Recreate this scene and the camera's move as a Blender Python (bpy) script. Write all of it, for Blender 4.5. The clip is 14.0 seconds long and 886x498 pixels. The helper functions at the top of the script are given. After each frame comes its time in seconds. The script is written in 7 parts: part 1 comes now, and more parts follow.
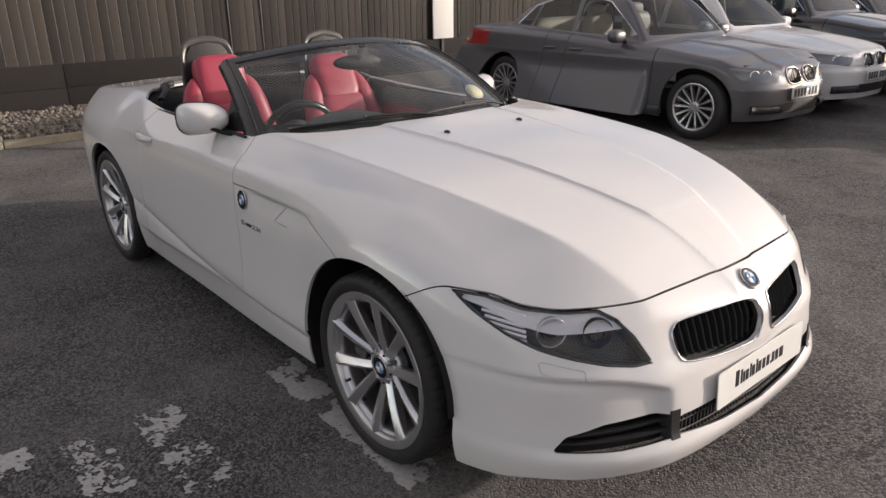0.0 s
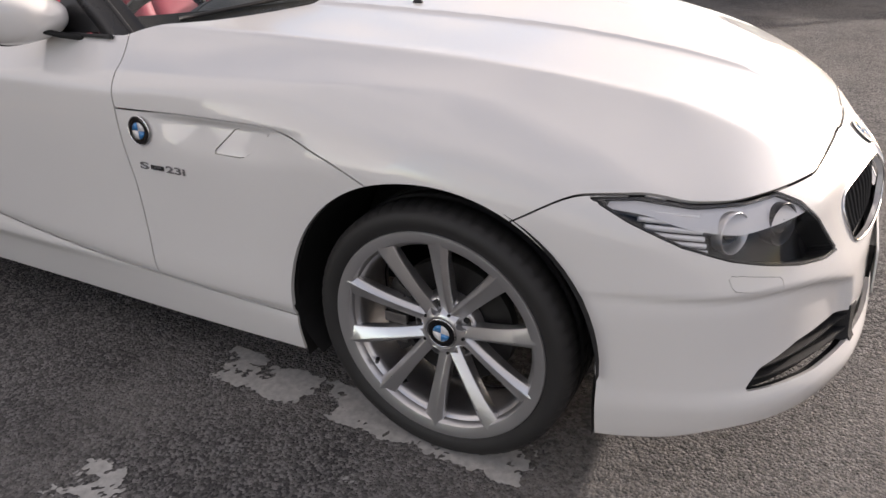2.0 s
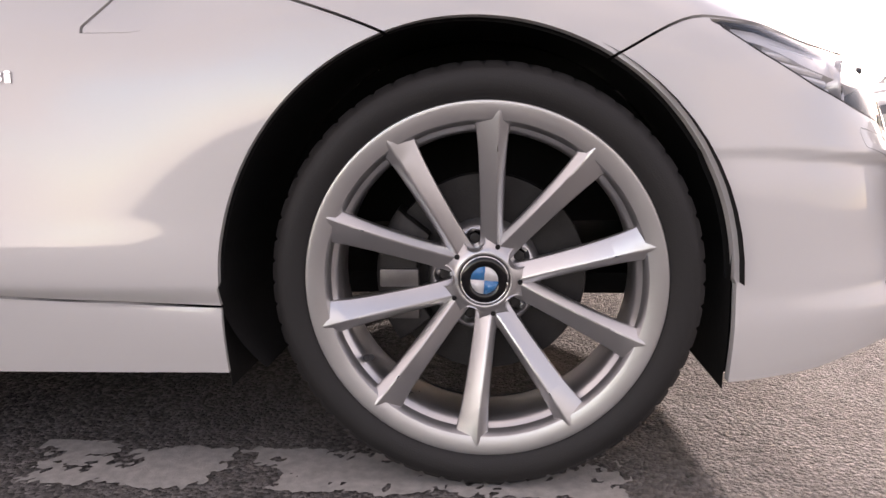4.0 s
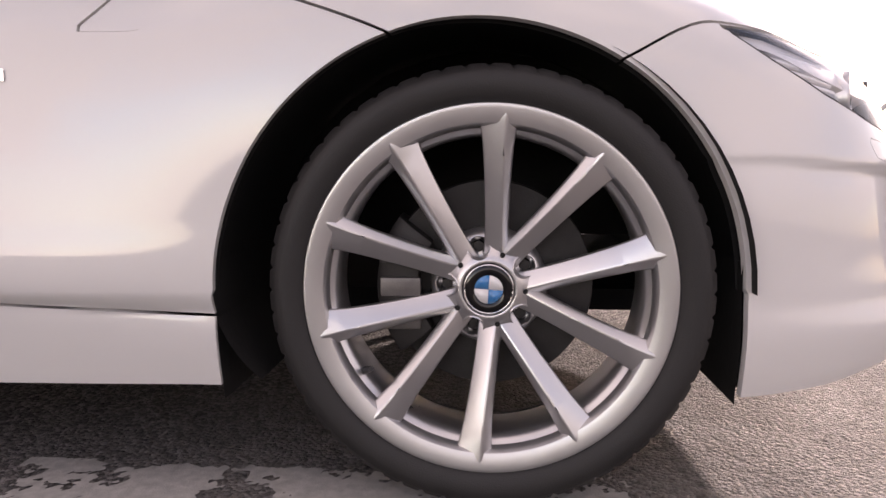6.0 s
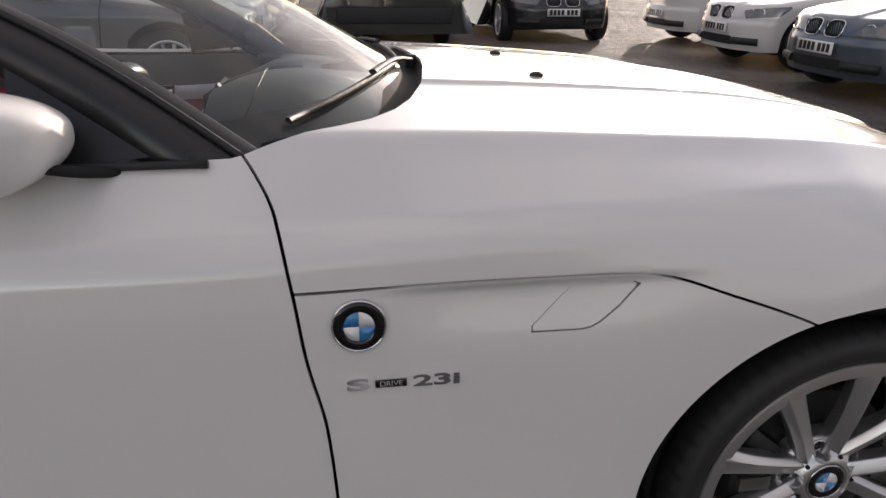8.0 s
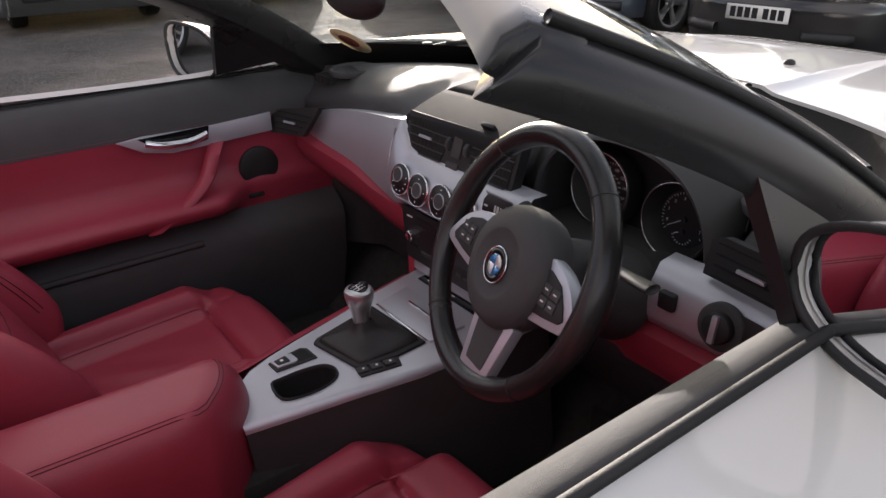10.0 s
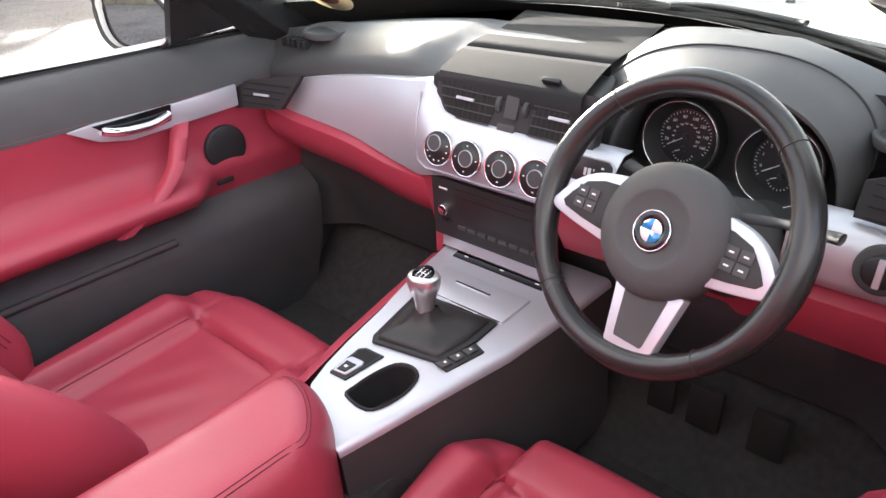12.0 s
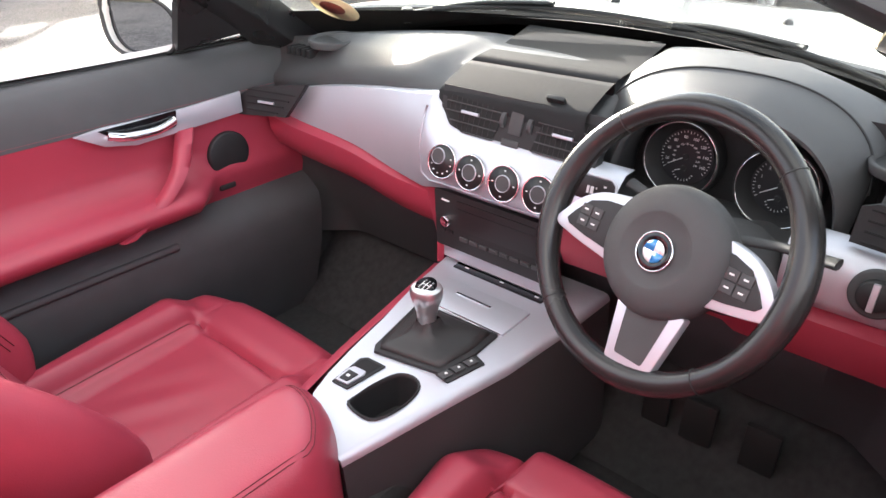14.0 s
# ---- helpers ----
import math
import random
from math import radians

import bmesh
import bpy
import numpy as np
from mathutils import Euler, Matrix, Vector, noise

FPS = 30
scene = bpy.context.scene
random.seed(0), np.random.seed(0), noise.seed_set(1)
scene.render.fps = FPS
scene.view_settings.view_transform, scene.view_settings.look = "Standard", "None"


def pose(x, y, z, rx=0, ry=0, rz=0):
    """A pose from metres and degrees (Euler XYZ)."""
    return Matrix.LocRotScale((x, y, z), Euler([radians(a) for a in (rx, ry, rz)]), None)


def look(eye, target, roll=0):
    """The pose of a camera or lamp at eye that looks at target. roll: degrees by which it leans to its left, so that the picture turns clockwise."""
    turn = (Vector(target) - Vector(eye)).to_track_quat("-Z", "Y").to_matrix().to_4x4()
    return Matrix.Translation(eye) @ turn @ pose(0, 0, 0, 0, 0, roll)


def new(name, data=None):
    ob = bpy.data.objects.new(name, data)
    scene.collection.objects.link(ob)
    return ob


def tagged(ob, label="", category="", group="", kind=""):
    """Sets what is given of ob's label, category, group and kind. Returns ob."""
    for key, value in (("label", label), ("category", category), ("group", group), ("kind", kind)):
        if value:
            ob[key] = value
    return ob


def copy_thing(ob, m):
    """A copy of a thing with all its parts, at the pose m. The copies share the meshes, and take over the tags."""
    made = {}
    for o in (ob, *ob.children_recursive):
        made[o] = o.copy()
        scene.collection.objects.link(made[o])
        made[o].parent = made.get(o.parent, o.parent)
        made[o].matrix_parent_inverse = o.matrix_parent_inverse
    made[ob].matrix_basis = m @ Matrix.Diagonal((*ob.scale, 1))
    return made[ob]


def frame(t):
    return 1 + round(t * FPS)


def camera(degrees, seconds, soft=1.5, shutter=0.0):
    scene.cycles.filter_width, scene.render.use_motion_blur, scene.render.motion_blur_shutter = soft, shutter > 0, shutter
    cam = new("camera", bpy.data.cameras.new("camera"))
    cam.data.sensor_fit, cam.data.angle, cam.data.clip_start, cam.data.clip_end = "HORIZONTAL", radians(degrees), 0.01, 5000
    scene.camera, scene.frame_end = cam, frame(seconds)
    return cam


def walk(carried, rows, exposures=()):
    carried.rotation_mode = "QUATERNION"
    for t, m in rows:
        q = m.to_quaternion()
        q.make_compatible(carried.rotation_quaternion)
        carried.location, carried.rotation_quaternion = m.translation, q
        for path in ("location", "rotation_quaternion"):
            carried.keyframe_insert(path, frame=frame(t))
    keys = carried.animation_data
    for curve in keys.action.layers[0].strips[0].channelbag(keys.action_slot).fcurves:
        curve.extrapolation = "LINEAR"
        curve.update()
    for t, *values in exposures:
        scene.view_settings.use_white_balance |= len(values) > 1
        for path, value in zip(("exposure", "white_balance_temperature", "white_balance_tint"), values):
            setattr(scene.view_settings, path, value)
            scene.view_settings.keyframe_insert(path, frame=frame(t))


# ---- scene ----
cam = camera(64.1, 14.0)
PATH = [
    (0, (1.678, -1.979, 1.466), (0.248, -0.763, 0.774), -0.7),
    (0.5, (1.611, -1.996, 1.451), (0.191, -0.771, 0.757), 0.1),
    (1, (1.406, -2.019, 1.407), (0.021, -0.763, 0.696), 0.2),
    (1.5, (1.077, -1.988, 1.323), (-0.147, -0.63, 0.512), -1.3),
    (2, (0.69, -2.007, 1.2), (-0.195, -0.447, 0.315), -2.6),
    (2.5, (0.36, -1.974, 1.064), (-0.214, -0.27, 0.189), -1.5),
    (3, (0.132, -1.881, 0.802), (-0.186, -0.044, 0.08), -1.3),
    (3.2, (0.1, -1.879, 0.698), (-0.159, 0.018, 0.119), -1.4),
    (5.5, (0.002, -1.844, 0.49), (-0.115, 0.137, 0.238), -0.5),
    (6, (0.015, -1.844, 0.504), (-0.124, 0.136, 0.255), -0.2),
    (6.5, (-0.031, -1.854, 0.647), (-0.175, 0.101, 0.254), -0.1),
    (7, (-0.176, -1.857, 0.903), (-0.269, 0.038, 0.271), 1.3),
    (7.5, (-0.521, -1.85, 1.084), (-0.356, 0.006, 0.358), 2.7),
    (8, (-0.833, -1.726, 1.172), (-0.533, 0.103, 0.42), 0.6),
    (8.5, (-1.106, -1.574, 1.227), (-0.652, 0.212, 0.451), -0.3),
    (9, (-1.442, -1.409, 1.281), (-0.69, 0.255, 0.463), 0.6),
    (9.2, (-1.542, -1.304, 1.267), (-0.726, 0.322, 0.436), 0.5),
    (11.3, (-1.965, -0.703, 1.231), (-0.651, 0.479, 0.295), -2.5),
    (11.5, (-1.966, -0.685, 1.224), (-0.644, 0.478, 0.277), -2.0),
    (12, (-1.99, -0.647, 1.212), (-0.669, 0.505, 0.249), -1.3),
    (12.5, (-1.999, -0.639, 1.229), (-0.68, 0.511, 0.261), -0.1),
    (13, (-2.003, -0.636, 1.227), (-0.681, 0.509, 0.258), 0.6),
    (13.5, (-2.019, -0.639, 1.227), (-0.689, 0.495, 0.261), 0.5),
    (14, (-2.008, -0.637, 1.234), (-0.667, 0.497, 0.277), 0.3),
]
# stops, white balance and tint as the clip's camera adapts on its way
EXPOSURES = [(t, e, warm, tint) for t, e, warm, tint in ((0, .25, 6850, 16), (1, .3, 6850, 16), (2, .75, 6900, 17), (2.5, .95, 6950, 18), (3, 1.15, 7000, 21), (5.5, 1.2, 7400, 31), (6.5, 1.15, 7250, 28), (7, 1.05, 7100, 22), (7.5, .68, 6950, 18), (9, -.03, 6850, 17), (9.4, .15, 6800, 17), (11.3, 2.66, 6600, 9), (12, 2.82, 6600, 9), (14, 2.86, 6600, 9))]
walk(cam, [(t, look(eye, target, roll)) for t, eye, target, roll in PATH], EXPOSURES)

# ---- daylight: a low winter sun ahead and to the left of the white car ----
SUN_AZ, SUN_EL = radians(60), radians(11.5)
world = bpy.data.worlds.new("sky")
scene.world = world
world.use_nodes = True
wn = world.node_tree.nodes
sky = wn.new("ShaderNodeTexSky")
sky.sky_type = 'NISHITA'
sky.sun_disc = False
sky.sun_elevation = SUN_EL
sky.sun_rotation = math.pi / 2 - SUN_AZ
sky.dust_density = 0.8
sky.air_density = 0.75
sky.ozone_density = 0.6
wn["Background"].inputs["Strength"].default_value = 0.145
# thin broken cloud all over the sky
wl = world.node_tree.links
wco, wmap, wno, wra, wmi = (wn.new("ShaderNode" + k) for k in ("TexCoord", "Mapping", "TexNoise", "ValToRGB", "Mix"))
wmap.inputs["Scale"].default_value = (1, 1, 2.4)
wno.inputs["Scale"].default_value, wno.inputs["Detail"].default_value, wno.inputs["Roughness"].default_value = 2.2, 7, 0.58
wra.color_ramp.elements[0].position, wra.color_ramp.elements[1].position = 0.40, 0.58
wmi.data_type = 'RGBA'
wmi.inputs[7].default_value = (4.6, 4.4, 4.35, 1)
wl.new(wco.outputs["Generated"], wmap.inputs[0])
wl.new(wmap.outputs[0], wno.inputs["Vector"])
wl.new(wno.outputs[0], wra.inputs[0])
wl.new(wra.outputs[0], wmi.inputs[0])
wl.new(sky.outputs[0], wmi.inputs[6])
wdot, wpow, wmad, wmul = wn.new("ShaderNodeVectorMath"), wn.new("ShaderNodeMath"), wn.new("ShaderNodeMath"), wn.new("ShaderNodeVectorMath")
wdot.operation, wpow.operation, wmad.operation, wmul.operation = 'DOT_PRODUCT', 'POWER', 'MULTIPLY_ADD', 'SCALE'
wdot.inputs[1].default_value = (math.cos(SUN_AZ) * math.cos(SUN_EL), math.sin(SUN_AZ) * math.cos(SUN_EL), math.sin(SUN_EL))
wpow.use_clamp = True
wpow.inputs[1].default_value, wmad.inputs[1].default_value, wmad.inputs[2].default_value = 22.0, 4.0, 0.94
wl.new(wco.outputs["Generated"], wdot.inputs[0])
wl.new(wdot.outputs["Value"], wpow.inputs[0])
wl.new(wpow.outputs[0], wmad.inputs[0])
wl.new(wmi.outputs[2], wmul.inputs[0])
wl.new(wmad.outputs[0], wmul.inputs["Scale"])
wl.new(wmul.outputs[0], wn["Background"].inputs[0])
sun = new("sun", bpy.data.lights.new("sun", 'SUN'))
sun.data.energy, sun.data.angle, sun.data.color = 3.3, radians(0.6), (1.0, 0.95, 0.89)
sun.matrix_world = look((0, 0, 9), (-math.cos(SUN_AZ), -math.sin(SUN_AZ), 9 - math.tan(SUN_EL)))


# ---- materials ----
def material(name, colour, rough=0.5, metal=0.0, vary=0.0, scale=8.0, bump=0.0, bump_scale=200.0, coat=0.0, spec=0.5, vary_rough=0.0, island=0.0):
    """A surface with large-scale colour variation, fine bump and uneven gloss."""
    m = bpy.data.materials.new(name)
    m.use_nodes = True
    n, l = m.node_tree.nodes, m.node_tree.links
    b = n["Principled BSDF"]
    b.inputs["Base Color"].default_value = (*colour, 1)
    b.inputs["Roughness"].default_value = rough
    b.inputs["Metallic"].default_value = metal
    b.inputs["Specular IOR Level"].default_value = spec
    b.inputs["Coat Weight"].default_value = coat
    b.inputs["Coat Roughness"].default_value = 0.03
    co = n.new("ShaderNodeTexCoord")
    last = None
    if vary or vary_rough:
        t = n.new("ShaderNodeTexNoise")
        t.inputs["Scale"].default_value, t.inputs["Detail"].default_value = scale, 6
        l.new(co.outputs["Object"], t.inputs["Vector"])
        if vary:
            mix = n.new("ShaderNodeMix")
            mix.data_type = 'RGBA'
            mix.inputs[6].default_value = (*[max(c * (1 - vary), 0) for c in colour], 1)
            mix.inputs[7].default_value = (*[min(c * (1 + vary), 1) for c in colour], 1)
            l.new(t.outputs[0], mix.inputs[0])
            l.new(mix.outputs[2], b.inputs["Base Color"])
            last = mix.outputs[2]
        if vary_rough:
            r = n.new("ShaderNodeMapRange")
            r.inputs[3].default_value, r.inputs[4].default_value = max(rough - vary_rough, 0.02), min(rough + vary_rough, 1)
            l.new(t.outputs[0], r.inputs[0])
            l.new(r.outputs[0], b.inputs["Roughness"])
    if island:
        g = n.new("ShaderNodeObjectInfo")
        hs = n.new("ShaderNodeHueSaturation")
        r = n.new("ShaderNodeMapRange")
        r.inputs[3].default_value, r.inputs[4].default_value = 1 - island, 1 + island
        l.new(g.outputs["Random"], r.inputs[0])
        l.new(r.outputs[0], hs.inputs["Value"])
        if last:
            l.new(last, hs.inputs["Color"])
        else:
            hs.inputs["Color"].default_value = (*colour, 1)
        l.new(hs.outputs[0], b.inputs["Base Color"])
    if bump:
        t = n.new("ShaderNodeTexNoise")
        t.inputs["Scale"].default_value, t.inputs["Detail"].default_value = bump_scale, 3
        l.new(co.outputs["Object"], t.inputs["Vector"])
        bm = n.new("ShaderNodeBump")
        bm.inputs["Strength"].default_value, bm.inputs["Distance"].default_value = bump, 0.002
        l.new(t.outputs[0], bm.inputs["Height"])
        l.new(bm.outputs[0], b.inputs["Normal"])
    return m


def glass(name, tint=(1, 1, 1), rough=0.0, see=0.85, dust=0.0):
    """Thin window glass: clear for the most part, with a mirror-like sheen."""
    m = bpy.data.materials.new(name)
    m.use_nodes = True
    n, l = m.node_tree.nodes, m.node_tree.links
    n.remove(n["Principled BSDF"])
    tr, gl, mix, fr = n.new("ShaderNodeBsdfTransparent"), n.new("ShaderNodeBsdfGlossy"), n.new("ShaderNodeMixShader"), n.new("ShaderNodeLayerWeight")
    tr.inputs[0].default_value = (*[c * see for c in tint], 1)
    gl.inputs["Roughness"].default_value = rough
    fr.inputs[0].default_value = 0.5
    po, ma = n.new("ShaderNodeMath"), n.new("ShaderNodeMath")
    po.operation, ma.operation = 'POWER', 'MULTIPLY_ADD'
    po.inputs[1].default_value, ma.inputs[1].default_value, ma.inputs[2].default_value = 5.0, 0.92, 0.05
    l.new(fr.outputs["Facing"], po.inputs[0])
    l.new(po.outputs[0], ma.inputs[0])
    l.new(ma.outputs[0], mix.inputs[0])
    l.new(tr.outputs[0], mix.inputs[1])
    l.new(gl.outputs[0], mix.inputs[2])
    last = mix.outputs[0]
    if dust:
        film, over, spots, co, amount = (n.new("ShaderNode" + k) for k in ("BsdfDiffuse", "MixShader", "TexNoise", "TexCoord", "MapRange"))
        film.inputs[0].default_value = (0.75, 0.74, 0.72, 1)
        spots.inputs["Scale"].default_value, spots.inputs["Detail"].default_value = 3.5, 6
        amount.inputs[1].default_value, amount.inputs[2].default_value = 0.35, 0.68
        amount.inputs[3].default_value, amount.inputs[4].default_value = 0.2 * dust, dust
        l.new(co.outputs["Object"], spots.inputs["Vector"])
        l.new(spots.outputs[0], amount.inputs[0])
        l.new(amount.outputs[0], over.inputs[0])
        l.new(last, over.inputs[1])
        l.new(film.outputs[0], over.inputs[2])
        last = over.outputs[0]
    l.new(last, n["Material Output"].inputs[0])
    return m


def paint_flakes(name, colour, metal=0.0, rough=0.35):
    """Car paint: coloured coat with fine flakes under clear lacquer, lightly dusty."""
    m = material(name, colour, rough, metal, vary=0.04, scale=3.0, coat=1.0, vary_rough=0.06)
    n, l = m.node_tree.nodes, m.node_tree.links
    b = n["Principled BSDF"]
    v = n.new("ShaderNodeTexVoronoi")
    v.inputs["Scale"].default_value = 1400
    co = n.new("ShaderNodeTexCoord")
    l.new(co.outputs["Object"], v.inputs["Vector"])
    bm = n.new("ShaderNodeBump")
    bm.inputs["Strength"].default_value, bm.inputs["Distance"].default_value = 0.06, 0.0006
    l.new(v.outputs["Distance"], bm.inputs["Height"])
    l.new(bm.outputs[0], b.inputs["Normal"])
    return m


WHITE = paint_flakes("pearl_white_paint", (0.72, 0.705, 0.69))
WHITE.node_tree.nodes["Principled BSDF"].inputs["Coat IOR"].default_value = 1.54
WHITE.node_tree.nodes["Principled BSDF"].inputs["Coat Roughness"].default_value = 0.045
GREY_PAINT = paint_flakes("metallic_grey_paint", (0.105, 0.103, 0.110), 0.35, 0.40)
for coated in (GREY_PAINT,):
    coated.node_tree.nodes["Principled BSDF"].inputs["Coat Weight"].default_value = 0.7
    coated.node_tree.nodes["Principled BSDF"].inputs["Coat Roughness"].default_value = 0.05
BLACK_PAINT = paint_flakes("black_paint", (0.012, 0.012, 0.014), 0.2, 0.3)
BLUE_GREY = paint_flakes("blue_grey_paint", (0.10, 0.125, 0.16), 0.6, 0.35)
GREEN_BLACK = paint_flakes("dark_green_black_paint", (0.015, 0.018, 0.017), 0.3, 0.3)
SILVER = material("silver_wheel_lacquer", (0.62, 0.615, 0.62), 0.30, 0.88, vary=0.06, scale=12, bump=0.04, bump_scale=900, vary_rough=0.06)
SATIN = material("satin_silver_trim", (0.54, 0.55, 0.60), 0.38, 0.5, vary=0.03, scale=20, bump=0.03, bump_scale=1500, vary_rough=0.05)
CHROME = material("chrome", (0.8, 0.8, 0.81), 0.08, 1.0, vary_rough=0.04, scale=15)
RUBBER = material("tyre_rubber", (0.018, 0.017, 0.017), 0.62, vary=0.35, scale=14, bump=0.25, bump_scale=500, vary_rough=0.12)
BLACK = material("black_plastic", (0.016, 0.016, 0.017), 0.58, vary=0.3, scale=25, bump=0.25, bump_scale=900)
SOFT = material("grained_soft_black", (0.072, 0.072, 0.074), 0.60, spec=0.22, vary=0.2, scale=15, bump=0.5, bump_scale=1100, vary_rough=0.08)
RADIO = material("dark_radio_face", (0.026, 0.026, 0.027), 0.5, spec=0.3, vary=0.15, scale=20, bump=0.1, bump_scale=1200)
DASH = material("grained_dash_top", (0.052, 0.052, 0.054), 0.54, spec=0.70, vary=0.2, scale=15, bump=0.4, bump_scale=1100, vary_rough=0.08)
LID = material("smooth_dark_lid", (0.026, 0.026, 0.027), 0.78, spec=0.10, vary=0.15, scale=15, bump=0.2, bump_scale=1300, vary_rough=0.06)
PANE = material("dark_display", (0.016, 0.016, 0.017), 0.42, vary_rough=0.05, scale=10)
GLOSS = material("gloss_black", (0.006, 0.006, 0.007), 0.08, vary_rough=0.03, scale=10)
DARK = material("dark_underside", (0.006, 0.006, 0.006), 0.8, vary=0.4, scale=12, bump=0.3, bump_scale=80)
CARPET = material("black_carpet", (0.045, 0.045, 0.045), 0.95, vary=0.5, scale=60, bump=1.0, bump_scale=1500)
CLOTH = material("black_hood_cloth", (0.012, 0.012, 0.013), 0.9, vary=0.3, scale=30, bump=0.6, bump_scale=1400)
RED = material("red_leather", (0.35, 0.040, 0.068), 0.42, vary=0.10, scale=9, bump=0.14, bump_scale=500, vary_rough=0.07)
STITCH = material("dark_red_stitching", (0.12, 0.008, 0.016), 0.6, vary=0.2, scale=300)
LEATHER = material("black_leather", (0.020, 0.019, 0.019), 0.24, vary=0.25, scale=12, bump=0.10, bump_scale=900, vary_rough=0.08)
SOFT_LEATHER = material("soft_black_leather", (0.022, 0.021, 0.021), 0.5, vary=0.3, scale=30, bump=0.25, bump_scale=600)
WINDOW = glass("dusty_window_glass", (0.90, 0.96, 0.95), see=0.84, dust=0.035)
SMOKED = glass("smoked_window_glass", (0.55, 0.6, 0.6), see=0.7)
LENS = glass("lamp_lens", (1, 1, 1), see=0.95)
IRON = material("cast_iron", (0.16, 0.15, 0.145), 0.45, 0.8, vary=0.3, scale=40, bump=0.2, bump_scale=300)
MIRROR = material("mirror_glass", (0.85, 0.86, 0.88), 0.01, 1.0)
BADGE_BLUE = material("badge_blue", (0.03, 0.22, 0.52), 0.15, coat=1.0, vary=0.05, scale=300)
BADGE_WHITE = material("badge_white", (0.8, 0.8, 0.8), 0.15, coat=1.0, vary=0.03, scale=300)
PLATE_WHITE = material("plate_white", (0.75, 0.75, 0.72), 0.3, vary=0.04, scale=30)
AMBER = material("tail_lamp_red", (0.35, 0.008, 0.01), 0.12, coat=1.0, vary=0.1, scale=40)
CREAM = material("cream_leather", (0.55, 0.50, 0.42), 0.5, vary=0.08, scale=12)
INK = material("printed_black", (0.012, 0.012, 0.014), 0.4, vary=0.1, scale=200)
PRINT = material("printed_white", (0.75, 0.75, 0.75), 0.5, vary=0.05, scale=200)


# ---- building tools ----
def thing(name, label, category, m=None, group="", kind=""):
    ob = new(name)
    ob.empty_display_size = 0.1
    if m is not None:
        ob.matrix_basis = m
    return tagged(ob, label, category, group, kind)


def part(name, bm, mat, parent, label="", smooth=True, bevel=0.0, angle=35):
    """Links a bmesh as one mesh object under a thing or a part."""
    me = bpy.data.meshes.new(name)
    if bevel:
        sharp = [e for e in bm.edges if len(e.link_faces) == 2 and e.calc_face_angle(0) > radians(angle)]
        bmesh.ops.bevel(bm, geom=sharp, offset=bevel, segments=2, affect='EDGES', profile=0.6)
    if smooth:
        for f in bm.faces:
            f.smooth = True
        for e in bm.edges:
            if len(e.link_faces) == 2 and e.calc_face_angle(0) > radians(angle):
                e.smooth = False
    bm.to_mesh(me)
    bm.free()
    me.materials.append(mat)
    ob = new(name, me)
    if parent is not None:
        ob.parent = parent
    return tagged(ob, label)


def mesh_part(name, V, F, mat, parent, label="", N=None):
    """A mesh object straight from arrays, with given vertex normals where there are any."""
    me = bpy.data.meshes.new(name)
    me.from_pydata([tuple(v) for v in V], [], [tuple(int(i) for i in f) for f in F])
    me.polygons.foreach_set("use_smooth", [True] * len(me.polygons))
    if N is not None:
        me.normals_split_custom_set_from_vertices([tuple(n) for n in N])
    me.materials.append(mat)
    ob = new(name, me)
    if parent is not None:
        ob.parent = parent
    return tagged(ob, label)


def box(bm, x0, x1, y0, y1, z0, z1, m=None):
    mm = Matrix.Translation(((x0 + x1) / 2, (y0 + y1) / 2, (z0 + z1) / 2)) @ Matrix.Diagonal((abs(x1 - x0), abs(y1 - y0), abs(z1 - z0), 1))
    return bmesh.ops.create_cube(bm, size=1, matrix=(m @ mm) if m is not None else mm)


def rod(bm, a, b, r, r2=None, seg=16):
    a, b = Vector(a), Vector(b)
    q = (b - a).to_track_quat('Z', 'Y').to_matrix().to_4x4()
    return bmesh.ops.create_cone(bm, cap_ends=True, segments=seg, radius1=r, radius2=r if r2 is None else r2, depth=(b - a).length,
                                 matrix=Matrix.Translation((a + b) / 2) @ q)


def grid(bm, rows, close_u=False, close_v=False, cap=False):
    """A skin over rows of points, each row as long as the next."""
    vs = [[bm.verts.new(p) for p in r] for r in rows]
    nu, nv = len(vs), len(vs[0])
    for i in range(nu if close_u else nu - 1):
        for j in range(nv if close_v else nv - 1):
            q = [vs[i][j], vs[(i + 1) % nu][j], vs[(i + 1) % nu][(j + 1) % nv], vs[i][(j + 1) % nv]]
            if len(set(q)) == 4:
                bm.faces.new(q)
    if cap and close_v:
        bm.faces.new(vs[0][::-1])
        bm.faces.new(vs[-1])
    return vs


def turned(bm, profile, seg=64, m=None, axis='Y'):
    """A lathe: profile of (radius, along) about the y axis."""
    rows = []
    for i in range(seg):
        a = 2 * math.pi * i / seg
        row = [Vector((r * math.cos(a), h, r * math.sin(a))) for r, h in profile]
        rows.append([m @ p for p in row] if m is not None else row)
    return grid(bm, rows, close_u=True)


def plate(bm, outline, thick, m=None):
    """A flat outline in the xy plane, thick along z."""
    m = m if m is not None else Matrix()
    lo = [bm.verts.new(m @ Vector((x, y, 0))) for x, y in outline]
    hi = [bm.verts.new(m @ Vector((x, y, thick))) for x, y in outline]
    n = len(outline)
    bm.faces.new(lo[::-1])
    bm.faces.new(hi)
    for i in range(n):
        bm.faces.new((lo[i], lo[(i + 1) % n], hi[(i + 1) % n], hi[i]))


